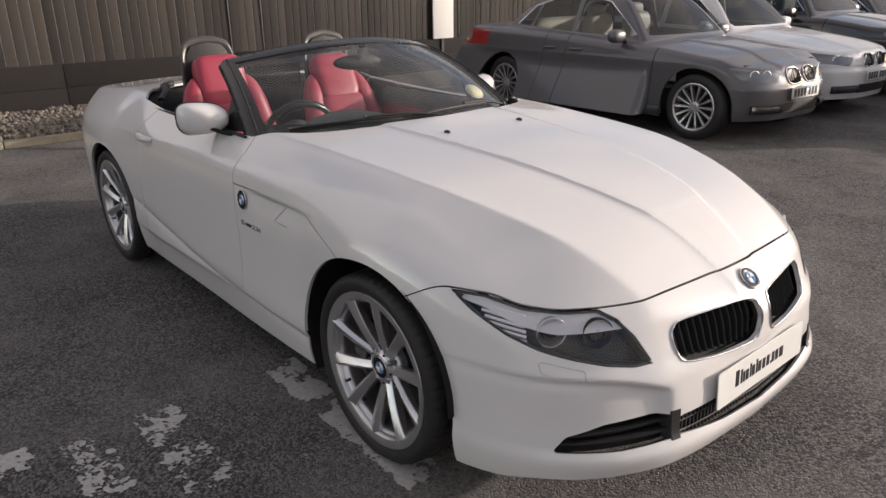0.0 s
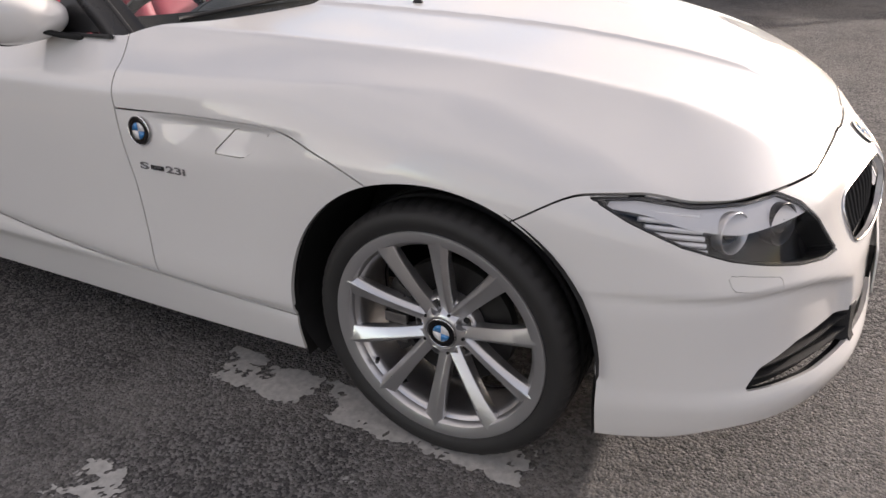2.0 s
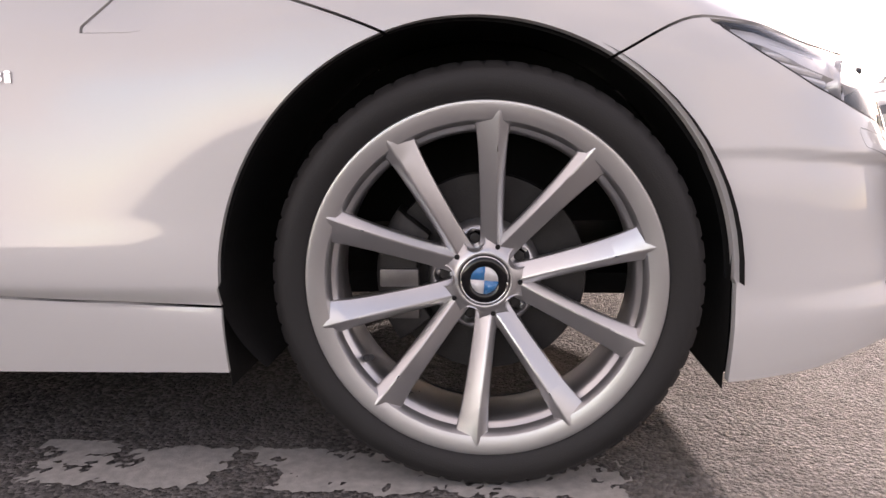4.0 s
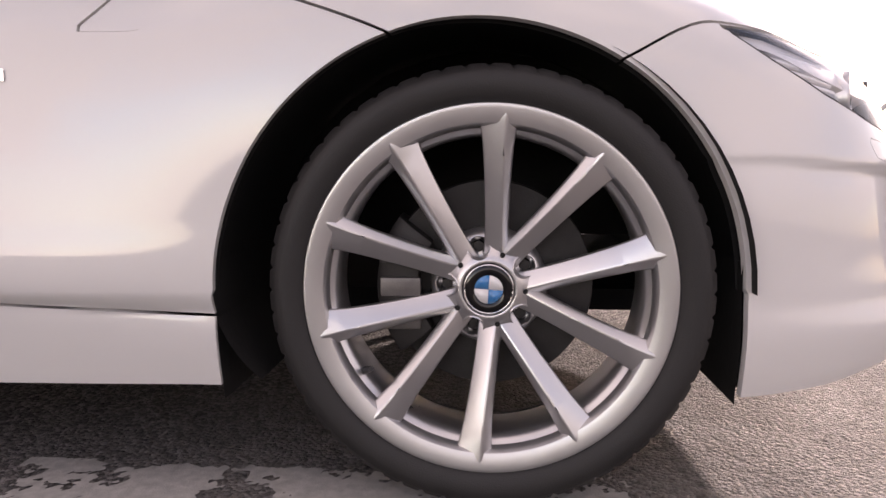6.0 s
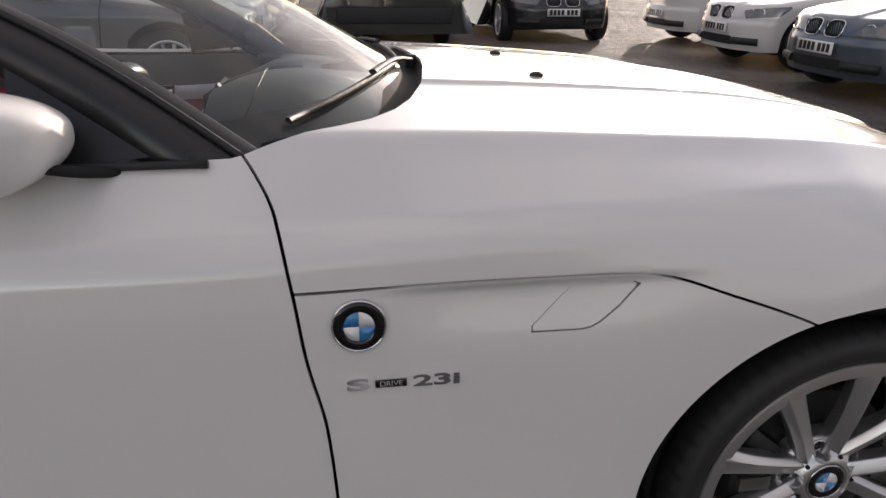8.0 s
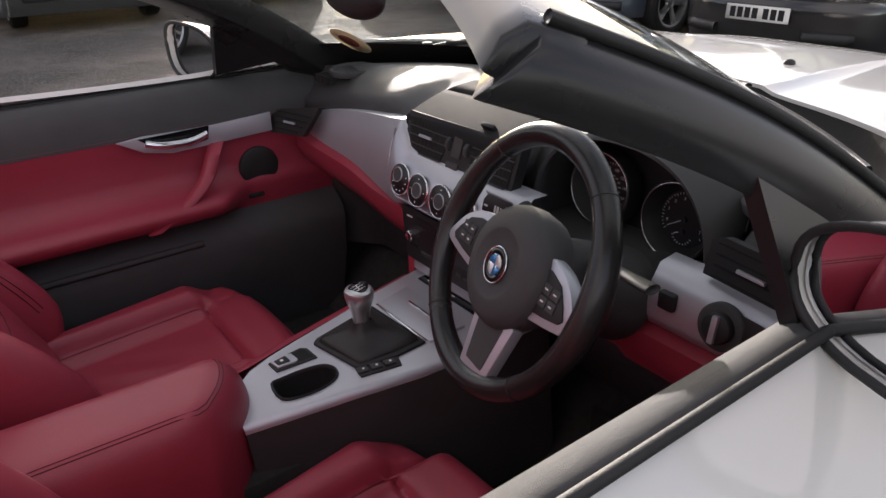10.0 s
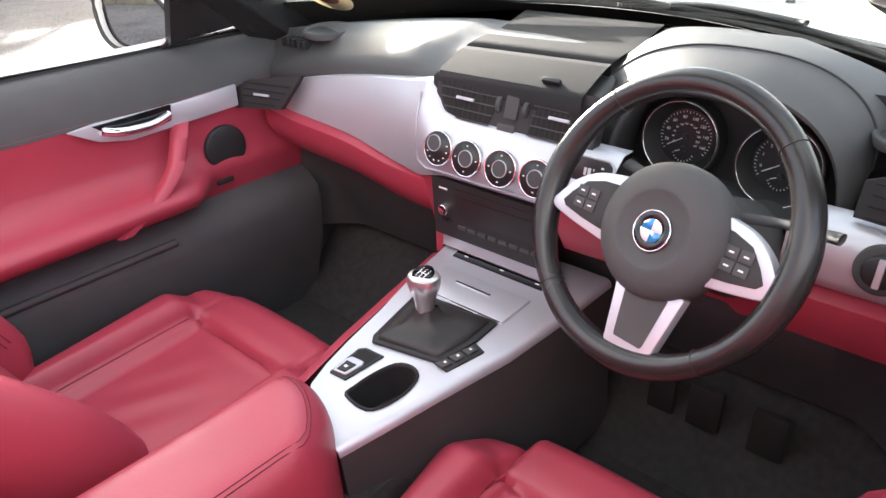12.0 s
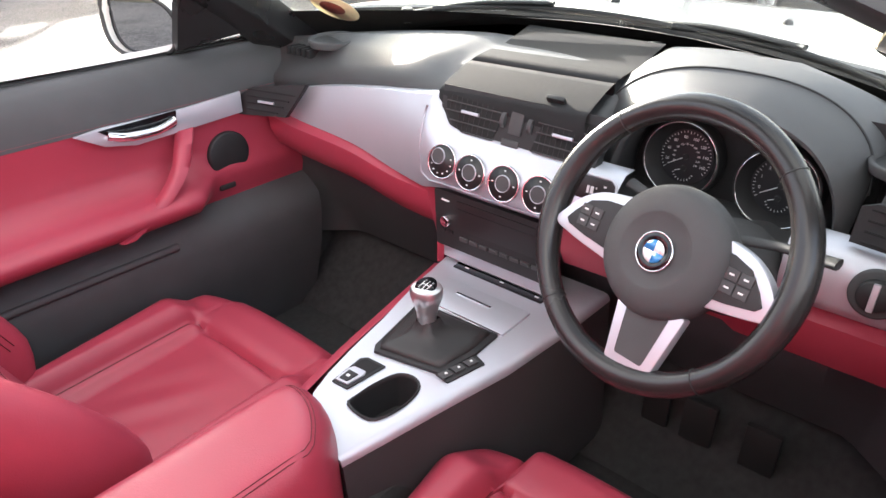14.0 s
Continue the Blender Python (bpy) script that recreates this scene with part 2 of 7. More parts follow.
def spline(points, n=24, closed=False):
    """A smooth run of points (Catmull-Rom) through a few."""
    P = [Vector(p) for p in points]
    k, out = len(P), []
    for i in range(k if closed else k - 1):
        if closed:
            a, b, c, d = P[i - 1], P[i], P[(i + 1) % k], P[(i + 2) % k]
        else:
            a, b, c, d = P[max(i - 1, 0)], P[i], P[i + 1], P[min(i + 2, k - 1)]
        for j in range(n):
            t = j / n
            out.append(0.5 * ((2 * b) + (c - a) * t + (2 * a - 5 * b + 4 * c - d) * t * t + (3 * b - a - 3 * c + d) * t ** 3))
    if not closed:
        out.append(P[-1])
    return out


def tube(bm, pts, r, seg=10, closed=False, flat=1.0):
    """A round bar along points; r a number or one per point."""
    pts = [Vector(p) for p in pts]
    rows, up = [], Vector((0, 0, 1))
    n = len(pts)
    for i, p in enumerate(pts):
        d = (pts[(i + 1) % n] - pts[i - 1]) if closed else (pts[min(i + 1, n - 1)] - pts[max(i - 1, 0)])
        d.normalize()
        s = d.cross(up)
        s = d.cross(Vector((1, 0, 0))) if s.length < 1e-3 else s
        s.normalize()
        w = s.cross(d)
        rr = r[i] if hasattr(r, "__len__") else r
        rows.append([p + rr * (math.cos(a) * s + flat * math.sin(a) * w) for a in [2 * math.pi * j / seg for j in range(seg)]])
    grid(bm, rows, close_u=closed, close_v=True, cap=not closed)


def rounded(w, h, r, seg=5):
    """Outline of a rounded rectangle about the origin."""
    out = []
    for cx, cy, a0 in ((w / 2 - r, h / 2 - r, 0), (-w / 2 + r, h / 2 - r, 90), (-w / 2 + r, -h / 2 + r, 180), (w / 2 - r, -h / 2 + r, 270)):
        for i in range(seg + 1):
            a = radians(a0 + 90 * i / seg)
            out.append((cx + r * math.cos(a), cy + r * math.sin(a)))
    return out


def lettering(name, text, size, mat, parent, m, thick=0.0008, spacing=1.0, shear=0.0, bold=0.0, align='CENTER'):
    cu = bpy.data.curves.new(name, 'FONT')
    cu.body, cu.size, cu.extrude, cu.align_x, cu.align_y = text, size, thick, align, 'CENTER'
    cu.space_character, cu.shear, cu.offset = spacing, shear, bold
    ob = new(name, cu)
    dg = bpy.context.evaluated_depsgraph_get()
    me = bpy.data.meshes.new_from_object(ob.evaluated_get(dg))
    bpy.data.objects.remove(ob)
    me.name = name
    me.materials.clear()
    me.materials.append(mat)
    ob = new(name, me)
    ob.parent = parent
    ob.matrix_basis = m
    return ob


# ---- skins that can be cut along lines, as arrays: vertices, normals, triangles ----
def cut(M, f):
    """Splits a skin where f, one value per vertex, changes sign: the part above 0 and the part below."""
    V, N, F = M
    s = f > 0
    k = s[F].sum(1)
    out = [F[k == 3], F[k == 0]]
    for lone_up in (True, False):
        T = F[k == (1 if lone_up else 2)]
        if not len(T):
            continue
        lone = np.argmax(s[T] == lone_up, axis=1)
        r = np.arange(len(T))
        a, b, c = T[r, lone], T[r, (lone + 1) % 3], T[r, (lone + 2) % 3]
        tb, tc = f[a] / (f[a] - f[b]), f[a] / (f[a] - f[c])
        i0 = len(V)
        V = np.vstack([V, V[a] + tb[:, None] * (V[b] - V[a]), V[a] + tc[:, None] * (V[c] - V[a])])
        N = np.vstack([N, N[a] + tb[:, None] * (N[b] - N[a]), N[a] + tc[:, None] * (N[c] - N[a])])
        p, q = i0 + r, i0 + len(T) + r
        f = np.concatenate([f, np.zeros(2 * len(T))])
        one, two = np.stack([a, p, q], 1), np.vstack([np.stack([p, b, c], 1), np.stack([p, c, q], 1)])
        out[0 if lone_up else 1] = np.vstack([out[0 if lone_up else 1], one])
        out[1 if lone_up else 0] = np.vstack([out[1 if lone_up else 0], two])
    return [tidy(V, N, T) for T in out]


def tidy(V, N, F):
    if not len(F):
        return V[:0], N[:0], F
    used, inv = np.unique(F, return_inverse=True)
    V, N, F = V[used], N[used], inv.reshape(F.shape)
    _, first, inv = np.unique(np.round(V * 20000).astype(np.int64), axis=0, return_index=True, return_inverse=True)
    F = inv.reshape(-1)[F]
    F = F[(F[:, 0] != F[:, 1]) & (F[:, 1] != F[:, 2]) & (F[:, 0] != F[:, 2])]
    return V[first], N[first], F


def gap_cut(M, field, gap=0.0022):
    """Both sides of a shut line, with a real gap between them."""
    f = field(*M[0].T)
    return cut(M, f - gap)[0], cut(M, f + gap)[1]


def keep(M, field, above=True):
    return cut(M, field(*M[0].T))[0 if above else 1]


def inside(poly):
    """Signed distance to a closed outline, above 0 inside."""
    P = np.array([(p[0], p[1]) for p in poly], float)
    Q = np.roll(P, -1, axis=0)

    def f(a, b):
        d = np.full(len(a), 1e9)
        odd = np.zeros(len(a), bool)
        for (x0, y0), (x1, y1) in zip(P, Q):
            ex, ey = x1 - x0, y1 - y0
            t = np.clip(((a - x0) * ex + (b - y0) * ey) / max(ex * ex + ey * ey, 1e-12), 0, 1)
            d = np.minimum(d, np.hypot(a - x0 - t * ex, b - y0 - t * ey))
            hit = ((y0 > b) != (y1 > b))
            with np.errstate(divide='ignore', invalid='ignore'):
                odd ^= hit & (a < ex * (b - y0) / (ey if ey else 1e-12) + x0)
        return np.where(odd, d, -d)
    return f


def mirrored(M):
    V, N, F = M
    s = np.array([1, -1, 1])
    return V * s, N * s, F[:, ::-1]


def joined(*Ms):
    V, N, F, k = [], [], [], 0
    for v, n, f in Ms:
        V.append(v), N.append(n), F.append(f + k)
        k += len(v)
    return np.vstack(V), np.vstack(N), np.vstack(F)


def panel(name, M, mat, parent, label="", depth=0.012, lift=0.0):
    """A panel of sheet metal from a cut skin, with its edges turned in."""
    V, N, F = M
    if not len(F):
        return None
    N = N / np.maximum(np.linalg.norm(N, axis=1), 1e-9)[:, None]
    V = V + lift * N
    E = np.vstack([F[:, [0, 1]], F[:, [1, 2]], F[:, [2, 0]]])
    key = np.sort(E, 1)
    _, idx, cnt = np.unique(key, axis=0, return_index=True, return_counts=True)
    B = E[idx[cnt == 1]]
    a, b = B[:, 0], B[:, 1]
    rimV = np.vstack([V[a], V[b], V[b] - depth * N[b], V[a] - depth * N[a]])
    t = V[b] - V[a]
    fn = np.cross(t, -N[a])
    fn /= np.maximum(np.linalg.norm(fn, axis=1), 1e-9)[:, None]
    k, n = len(V), len(B)
    r = np.arange(n) + k
    quads = np.stack([r + n, r, r + 3 * n, r + 2 * n], 1)
    faces = [tuple(f) for f in F] + [tuple(q) for q in quads]
    return mesh_part(name, np.vstack([V, rimV]), faces, mat, parent, label, np.vstack([N, -fn, -fn, -fn, -fn]))
# ---- shape of the roadster's body: an implicit skin made of top, flank, nose and tail ----
def curve1(xs, zs):
    """A smooth curve through a few knots (monotone cubic), as a function of an array."""
    xs, zs = np.array(xs, float), np.array(zs, float)
    h, d = np.diff(xs), np.diff(zs) / np.diff(xs)
    m = np.zeros(len(xs))
    m[0], m[-1] = d[0], d[-1]
    for i in range(1, len(xs) - 1):
        if d[i - 1] * d[i] > 0:
            w1, w2 = 2 * h[i] + h[i - 1], h[i] + 2 * h[i - 1]
            m[i] = (w1 + w2) / (w1 / d[i - 1] + w2 / d[i])

    def f(x):
        x = np.clip(np.asarray(x, float), xs[0], xs[-1])
        i = np.clip(np.searchsorted(xs, x) - 1, 0, len(h) - 1)
        t = (x - xs[i]) / h[i]
        return ((1 + 2 * t) * (1 - t) ** 2 * zs[i] + t * (1 - t) ** 2 * h[i] * m[i]
                + t * t * (3 - 2 * t) * zs[i + 1] + t * t * (t - 1) * h[i] * m[i + 1])
    return f


def smax(a, b, k):
    h = np.maximum(k - np.abs(a - b), 0) / k
    return np.maximum(a, b) + h * h * k / 4


def soft(t):
    return np.logaddexp(0, t)


def step(t):
    return 1 / (1 + np.exp(-np.clip(t, -40, 40)))


spine = curve1([-3.5, -3.3, -2.9, -2.4, -1.2, -.57, -.38, 0, .3, .55, .72, .80, .9],
               [.84, .92, .95, .985, .978, .948, .935, .903, .856, .782, .682, .632, .5])
fender_top = curve1([-3.5, -3.3, -2.9, -2.5, -2, -1.4, -.93, -.4, 0, .3, .5, .7, .9],
                    [.74, .82, .885, .905, .888, .868, .868, .855, .830, .735, .62, .48, .3])
ridge_a = curve1([-.9, -.5, -.2, 0, .2, .42, .6, .75], [.69, .66, .636, .615, .580, .515, .458, .41])
ridge_b = curve1([-.6, -.37, 0, .2, .4, .55, .75], [.305, .279, .238, .211, .172, .128, .085])
half_width = curve1([-3.5, -3.4, -3.1, -2.8, -2.5, -2.3, -1.9, -1.3, -.8, -.5, -.25, 0, .2, .4, .6, .9],
                    [.70, .77, .85, .893, .905, .893, .872, .868, .872, .872, .882, .893, .884, .858, .81, .7])
door_profile = curve1([.1, .16, .285, .32, .36, .42, .55, .66, .72, .78, .845, .95],
                      [-.045, -.018, .008, .0215, .0200, .0145, .0068, .001, -.003, -.013, -.030, -.065])
arch_profile = curve1([.1, .17, .285, .45, .6, .68, .75, .83, .95],
                      [-.05, -.030, -.008, -.004, .0, -.002, -.018, -.06, -.15])
nose_plan = curve1([0, .26, .42, .55, .65, .72, .78, .83, .87, .92], [.850, .838, .815, .765, .705, .64, .55, .43, .25, -.1])
nose_side = curve1([.1, .15, .2, .25, .3, .36, .45, .52, .57, .62, .66, .72, .8],
                   [-.06, -.03, .008, .022, .002, .0, -.014, -.05, -.072, -.09, -.115, -.18, -.3])


sill_line = curve1([-2.2, -1.7, -1.3, -.85, -.3], [.445, .388, .338, .305, .279])
shoulder = curve1([-2.4, -2, -1.4, -.92, -.5, -.2, .1], [.79, .80, .824, .8445, .853, .854, .85])


crease_line = curve1([.3, .43, .5, .56, .65, .74, .82], [.415, .432, .455, .470, .482, .490, .502])


def skin(x, y, z):
    """Below 0 inside the body, above 0 outside, about metres."""
    ay = np.sqrt(y * y + 1e-6)
    zc, ze, ya = spine(x), fender_top(x), ridge_a(x)
    w = .007
    bend = soft((ay - ya) / w) / soft((.78 - ya) / w)
    top = zc - (zc - ze) * (.36 * (ay / .78) ** 2.2 + .64 * bend)
    front = step((x + .75) / .06)
    top = top + (.0090 * step((ridge_b(x) - ay) / .009) + .0050 * np.exp(-np.sqrt((ay - ridge_b(x)) ** 2 + 4e-6) / .013)) * front + .004 * np.exp(-np.sqrt((ay - ya) ** 2 + 9e-6) / .03) * front
    arch = np.exp(-np.clip(x / .42, -9, 9) ** 4) + np.exp(-np.clip((x + 2.496) / .5, -9, 9) ** 4)
    arch = np.clip(arch + step((x - .1) / .05) + step((-2.6 - x) / .05), 0, 1)
    side = half_width(x) + arch * arch_profile(z) + (1 - arch) * door_profile(z)
    # hollow behind the badge that runs forward into the side vent
    side = side - .012 * step((x - .44) / .035) * step((crease_line(ay) - z) / .0035) * step((z - .30) / .03)
    side = side - .017 * np.exp(-np.clip((x + .545) / .20, -9, 9) ** 4) * step((.757 - z) / .003) * step((z - .705) / .016)
    dz = z - sill_line(x)
    side = side - .011 * np.exp(-np.sqrt(dz * dz + 2e-6) / .020) * step((-.33 - x) / .02) * step((x + 2.15) / .03)
    k = .018 + .12 * step((x + .05) / .12) + .06 * step((-2.2 - x) / .1)
    f = smax(z - top, ay - side, k)
    dz = z - shoulder(x)
    f = f - .0130 * np.exp(-np.sqrt(dz * dz + 3e-6) / .042) * step((ay - .72) / .02) * step((x + 2.3) / .1) * step((-.12 - x) / .09)
    nose = nose_plan(ay) + nose_side(z) + .055 * np.exp(-(ay / .24) ** 2 - ((z - .56) / .09) ** 2)
    nose = nose - .024 * step((crease_line(ay) - z) / .0035) * step((ay - .437) / .008) * step((z - .33) / .02) * step((.86 - ay) / .05)
    f = smax(f, (x - nose) * .8, .05)
    tail = 3.41 - .5 * ay ** 2.6 - .25 * (z - .7) ** 2
    return smax(f, -x - tail, .1)


def skin_normal(p):
    e, g = 1e-3, []
    for a in range(3):
        q = np.zeros(3)
        q[a] = e
        g.append(skin(*(p + q).T) - skin(*(p - q).T))
    g = np.stack(g, 1)
    return g / np.maximum(np.linalg.norm(g, axis=1), 1e-9)[:, None]




# ---- the white open two-seater ----
def polar(x, y):
    """Degrees round the nose: 0 at the flank, 90 dead ahead."""
    return np.degrees(np.arctan2(x - .25, np.maximum(-y, 1e-6)))


def half_skin():
    """The right half of the body, rays cast out from an axis until they meet the skin."""
    O, D = [], []
    phi = np.radians(np.concatenate([np.linspace(-70, -22, 30), np.linspace(-21, 45, 100), np.linspace(46, 90, 60)]))
    stations = [(-2.6, a) for a in np.linspace(-90, -3, 40)] + [(x, 0) for x in np.linspace(-2.6, .25, 190)] + [(.25, a) for a in np.linspace(1.2, 90, 75)]
    for x, a in stations:
        a = math.radians(a)
        c, s = np.cos(phi), np.sin(phi)
        O.append(np.stack([np.full_like(phi, x), 0 * phi, 0 * phi + .45], 1))
        D.append(np.stack([c * math.sin(a), -c * math.cos(a), s], 1))
    O, D = np.array(O), np.array(D)
    n, k = O.shape[:2]
    O, D = O.reshape(-1, 3), D.reshape(-1, 3)
    lo, hi = np.zeros(len(O)), np.full(len(O), 1.6)
    for _ in range(34):
        mid = (lo + hi) / 2
        inn = skin(*(O + mid[:, None] * D).T) < 0
        lo, hi = np.where(inn, mid, lo), np.where(inn, hi, mid)
    V = O + hi[:, None] * D
    V[:, 1] = np.minimum(V[:, 1], 0)
    N = skin_normal(V - np.array([0, 1e-4, 0]))
    mid = np.abs(V[:, 1]) < 1e-5
    N[mid, 1] = 0
    N /= np.linalg.norm(N, axis=1)[:, None]
    i, j = np.meshgrid(np.arange(n - 1), np.arange(k - 1), indexing='ij')
    a, b, c, d = (i * k + j).ravel(), ((i + 1) * k + j).ravel(), ((i + 1) * k + j + 1).ravel(), (i * k + j + 1).ravel()
    return tidy(V, N, np.vstack([np.stack([a, b, c], 1), np.stack([a, c, d], 1)]))


def arch_field(x0, r, w):
    return lambda x, y, z: np.maximum(r - np.hypot(x - x0, z - .318), np.minimum(w - np.abs(x - x0), .318 - z))


bottom_line = curve1([-3.4, -2.9, -2.1, -1.2, -.4, .36, .5, .65, .9], [.26, .23, .172, .170, .175, .162, .17, .200, .202])
hood_line = curve1([-1, -.89, -.67, -.45, -.376, -.251, -.12, 0], [.764, .763, .766, .763, .757, .72, .67, .6])
hood_front = curve1([-8, -4, 5, 12, 20, 28, 35, 59, 90], [.60, .638, .694, .689, .665, .656, .657, .667, .670])
door_front = curve1([.15, .32, .44, .556, .668, .76, .85, .905, .96], [-.842, -.843, -.848, -.857, -.880, -.892, -.910, -.945, -1.0])
door_rear = curve1([.15, .3, .5, .7, .85, .95], [-1.90, -1.93, -1.985, -2.0, -1.97, -1.94])

COCKPIT = [(-.61, .01), (-.622, -.13), (-.645, -.3), (-.688, -.46), (-.722, -.54), (-.768, -.607), (-.825, -.655), (-.89, -.694), (-.965, -.726), (-1.3, -.742), (-1.9, -.738),
           (-2.2, -.72), (-2.36, -.62), (-2.42, -.4), (-2.43, .01)]
HEADLAMP = [(5.5, .690), (12, .686), (20, .662), (28, .653), (35, .653), (39.5, .628), (43.5, .585), (48.0, .511), (44, .508), (38, .519), (31.7, .538), (25, .562), (18, .597), (11, .645)]
KIDNEY = [(-.378, .560), (-.372, .513), (-.345, .490), (-.206, .476), (-.068, .476), (-.036, .492), (-.024, .540), (-.030, .584), (-.06, .598), (-.189, .600), (-.33, .597), (-.365, .585)]
SIDE_INTAKE = [(-.722, .284), (-.690, .328), (-.60, .357), (-.47, .366), (-.395, .352), (-.395, .286), (-.57, .280)]
LOW_INTAKE = [(-.392, .345), (-.392, .287), (-.2, .27), (.01, .265), (.01, .352)]
VENT = [(-.399, .7445), (-.408, .748), (-.492, .748), (-.505, .7435), (-.566, .689), (-.564, .684), (-.482, .683), (-.466, .688), (-.430, .714)]

car = thing("convertible_car", "pearl white open two-seat convertible with red leather seats parked on asphalt", "car")


def build_body():
    half = half_skin()
    half = keep(half, lambda x, y, z: z - bottom_line(x))
    half = keep(half, arch_field(-.005, .375, .379), False)
    half = keep(half, arch_field(-2.496, .365, .372), False)
    top = inside(COCKPIT)
    half = keep(half, lambda x, y, z: np.minimum(top(x, y), z - .7), False)

    def hood(x, y, z):
        ps = polar(x, y)
        return np.where(x > .03, z - hood_front(ps), z - hood_line(x))

    def lamp(x, y, z):
        return np.where(x > .1, inside([(a * .0105, b) for a, b in HEADLAMP])(polar(x, y) * .0105, z), -1)
    # what lies ahead of the door
    edge = half[0][:, 0] - door_front(half[0][:, 2])
    slit = np.where(half[0][:, 2] > sill_line(half[0][:, 0]) - .003, .0025, 0.0)
    ahead, behind = cut(half, edge - slit)[0], cut(half, edge + slit)[1]
    bonnet, lower = gap_cut(ahead, hood, .0022)
    cover, lower = gap_cut(lower, lamp, .0015)
    vent, lower = gap_cut(lower, lambda x, y, z: np.where(z > .4, inside(VENT)(x, z), -1), .0009)
    kid = inside(KIDNEY)
    hole = lambda x, y, z: np.where(x > .5, np.maximum(np.maximum(kid(y, z), inside(SIDE_INTAKE)(y, z)), inside(LOW_INTAKE)(y, z)), -1)
    lower = keep(lower, hole, False)
    bumper, wing = cut(lower, lower[0][:, 0] - 0)
    washer, bumper = gap_cut(bumper, lambda x, y, z: np.where(x > .3, inside([(24.5 * .0105, .538), (33.5 * .0105, .512), (34 * .0105, .480), (25.5 * .0105, .506)])(polar(x, y) * .0105, z), -1), .0004)
    wing, skirt_f = gap_cut(wing, lambda x, y, z: z - sill_line(x), .0024)
    for side, flip in (("right", False), ("left", True)):
        M = mirrored if flip else (lambda m: m)
        panel("front_bumper_half", M(bumper), WHITE, car)
        panel("front_wing", M(wing), WHITE, car)
        panel("washer_cover", M(washer), WHITE, car)
        panel("side_vent_blade", M(vent), WHITE, car, lift=-.003)
        lens = panel("headlight", M(cover), LENS, car, "clear headlight lens over twin round lamps", depth=.004)
        lens.visible_shadow = False
    panel("bonnet", joined(bonnet, mirrored(bonnet)), WHITE, car, "long white bonnet with two raised creases")
    # dark offset copy of the skin, added so the gaps stay unlit
    lining = joined(bonnet, wing, bumper, mirrored(bonnet), mirrored(wing), mirrored(bumper))
    panel("panel_lining", lining, DARK, car, "dark sheet added behind the panels to block light", depth=.0, lift=-.028)
    # door, sill, rear quarter
    door, quarter = gap_cut(behind, lambda x, y, z: x - door_rear(z), .0025)
    door, skirt_m = gap_cut(door, lambda x, y, z: z - sill_line(x), .0024)
    quarter_r, skirt_r = cut(quarter, np.where(quarter[0][:, 0] > -2.2, quarter[0][:, 2] - sill_line(quarter[0][:, 0]), 1))
    for flip in (False, True):
        M = mirrored if flip else (lambda m: m)
        d = panel("door", M(door), WHITE, car)
        sgn = 1 if flip else -1
        bm = bmesh.new()
        # handle shell over a scooped pocket
        tube(bm, spline([(-1.77, sgn * .862, .800), (-1.83, sgn * .886, .806), (-1.90, sgn * .886, .808), (-1.95, sgn * .866, .804)], 8), [.006 + .008 * math.sin(math.pi * i / 24) for i in range(25)], 8, flat=1.6)
        part("door_handle", bm, WHITE, d)
        panel("sill_skirt", joined(M(skirt_f), M(skirt_m), M(skirt_r)), WHITE, car)
        panel("rear_quarter", M(quarter_r), WHITE, car)


build_body()


def badge(name, parent, m, r):
    """A round enamel badge: dark ring with a metal edge, four quarters in white and blue. Its face looks along +z of m."""
    bm = bmesh.new()
    rows = []
    for i in range(48):
        a = 2 * math.pi * i / 48
        rows.append([m @ Vector((k * r * math.cos(a), k * r * math.sin(a), h * r)) for k, h in ((1.0, 0), (1.0, .10), (.95, .14), (.62, .15), (.60, .13), (.0001, .13))])
    grid(bm, rows, close_u=True)
    ring = part(name, bm, GLOSS, parent, "dark round badge with blue and white quarters")
    bm = bmesh.new()
    tube(bm, [m @ Vector((r * math.cos(a), r * math.sin(a), .1 * r)) for a in [2 * math.pi * i / 48 for i in range(48)]], r * .05, 6, closed=True)
    part("badge_edge", bm, CHROME, ring)
    for q in range(4):
        bm = bmesh.new()
        out = [(0, 0)] + [(.585 * r * math.cos(a), .585 * r * math.sin(a)) for a in [math.pi / 2 * (q + i / 8) for i in range(9)]]
        plate(bm, out, r * .02, m @ Matrix.Translation((0, 0, .135 * r)))
        part("quarter", bm, BADGE_BLUE if q % 2 else BADGE_WHITE, ring)
    return ring


DISC = material('dull_brake_iron', (0.034, 0.032, 0.031), 0.55, 0.5, vary=0.35, scale=40, bump=0.2, bump_scale=300)


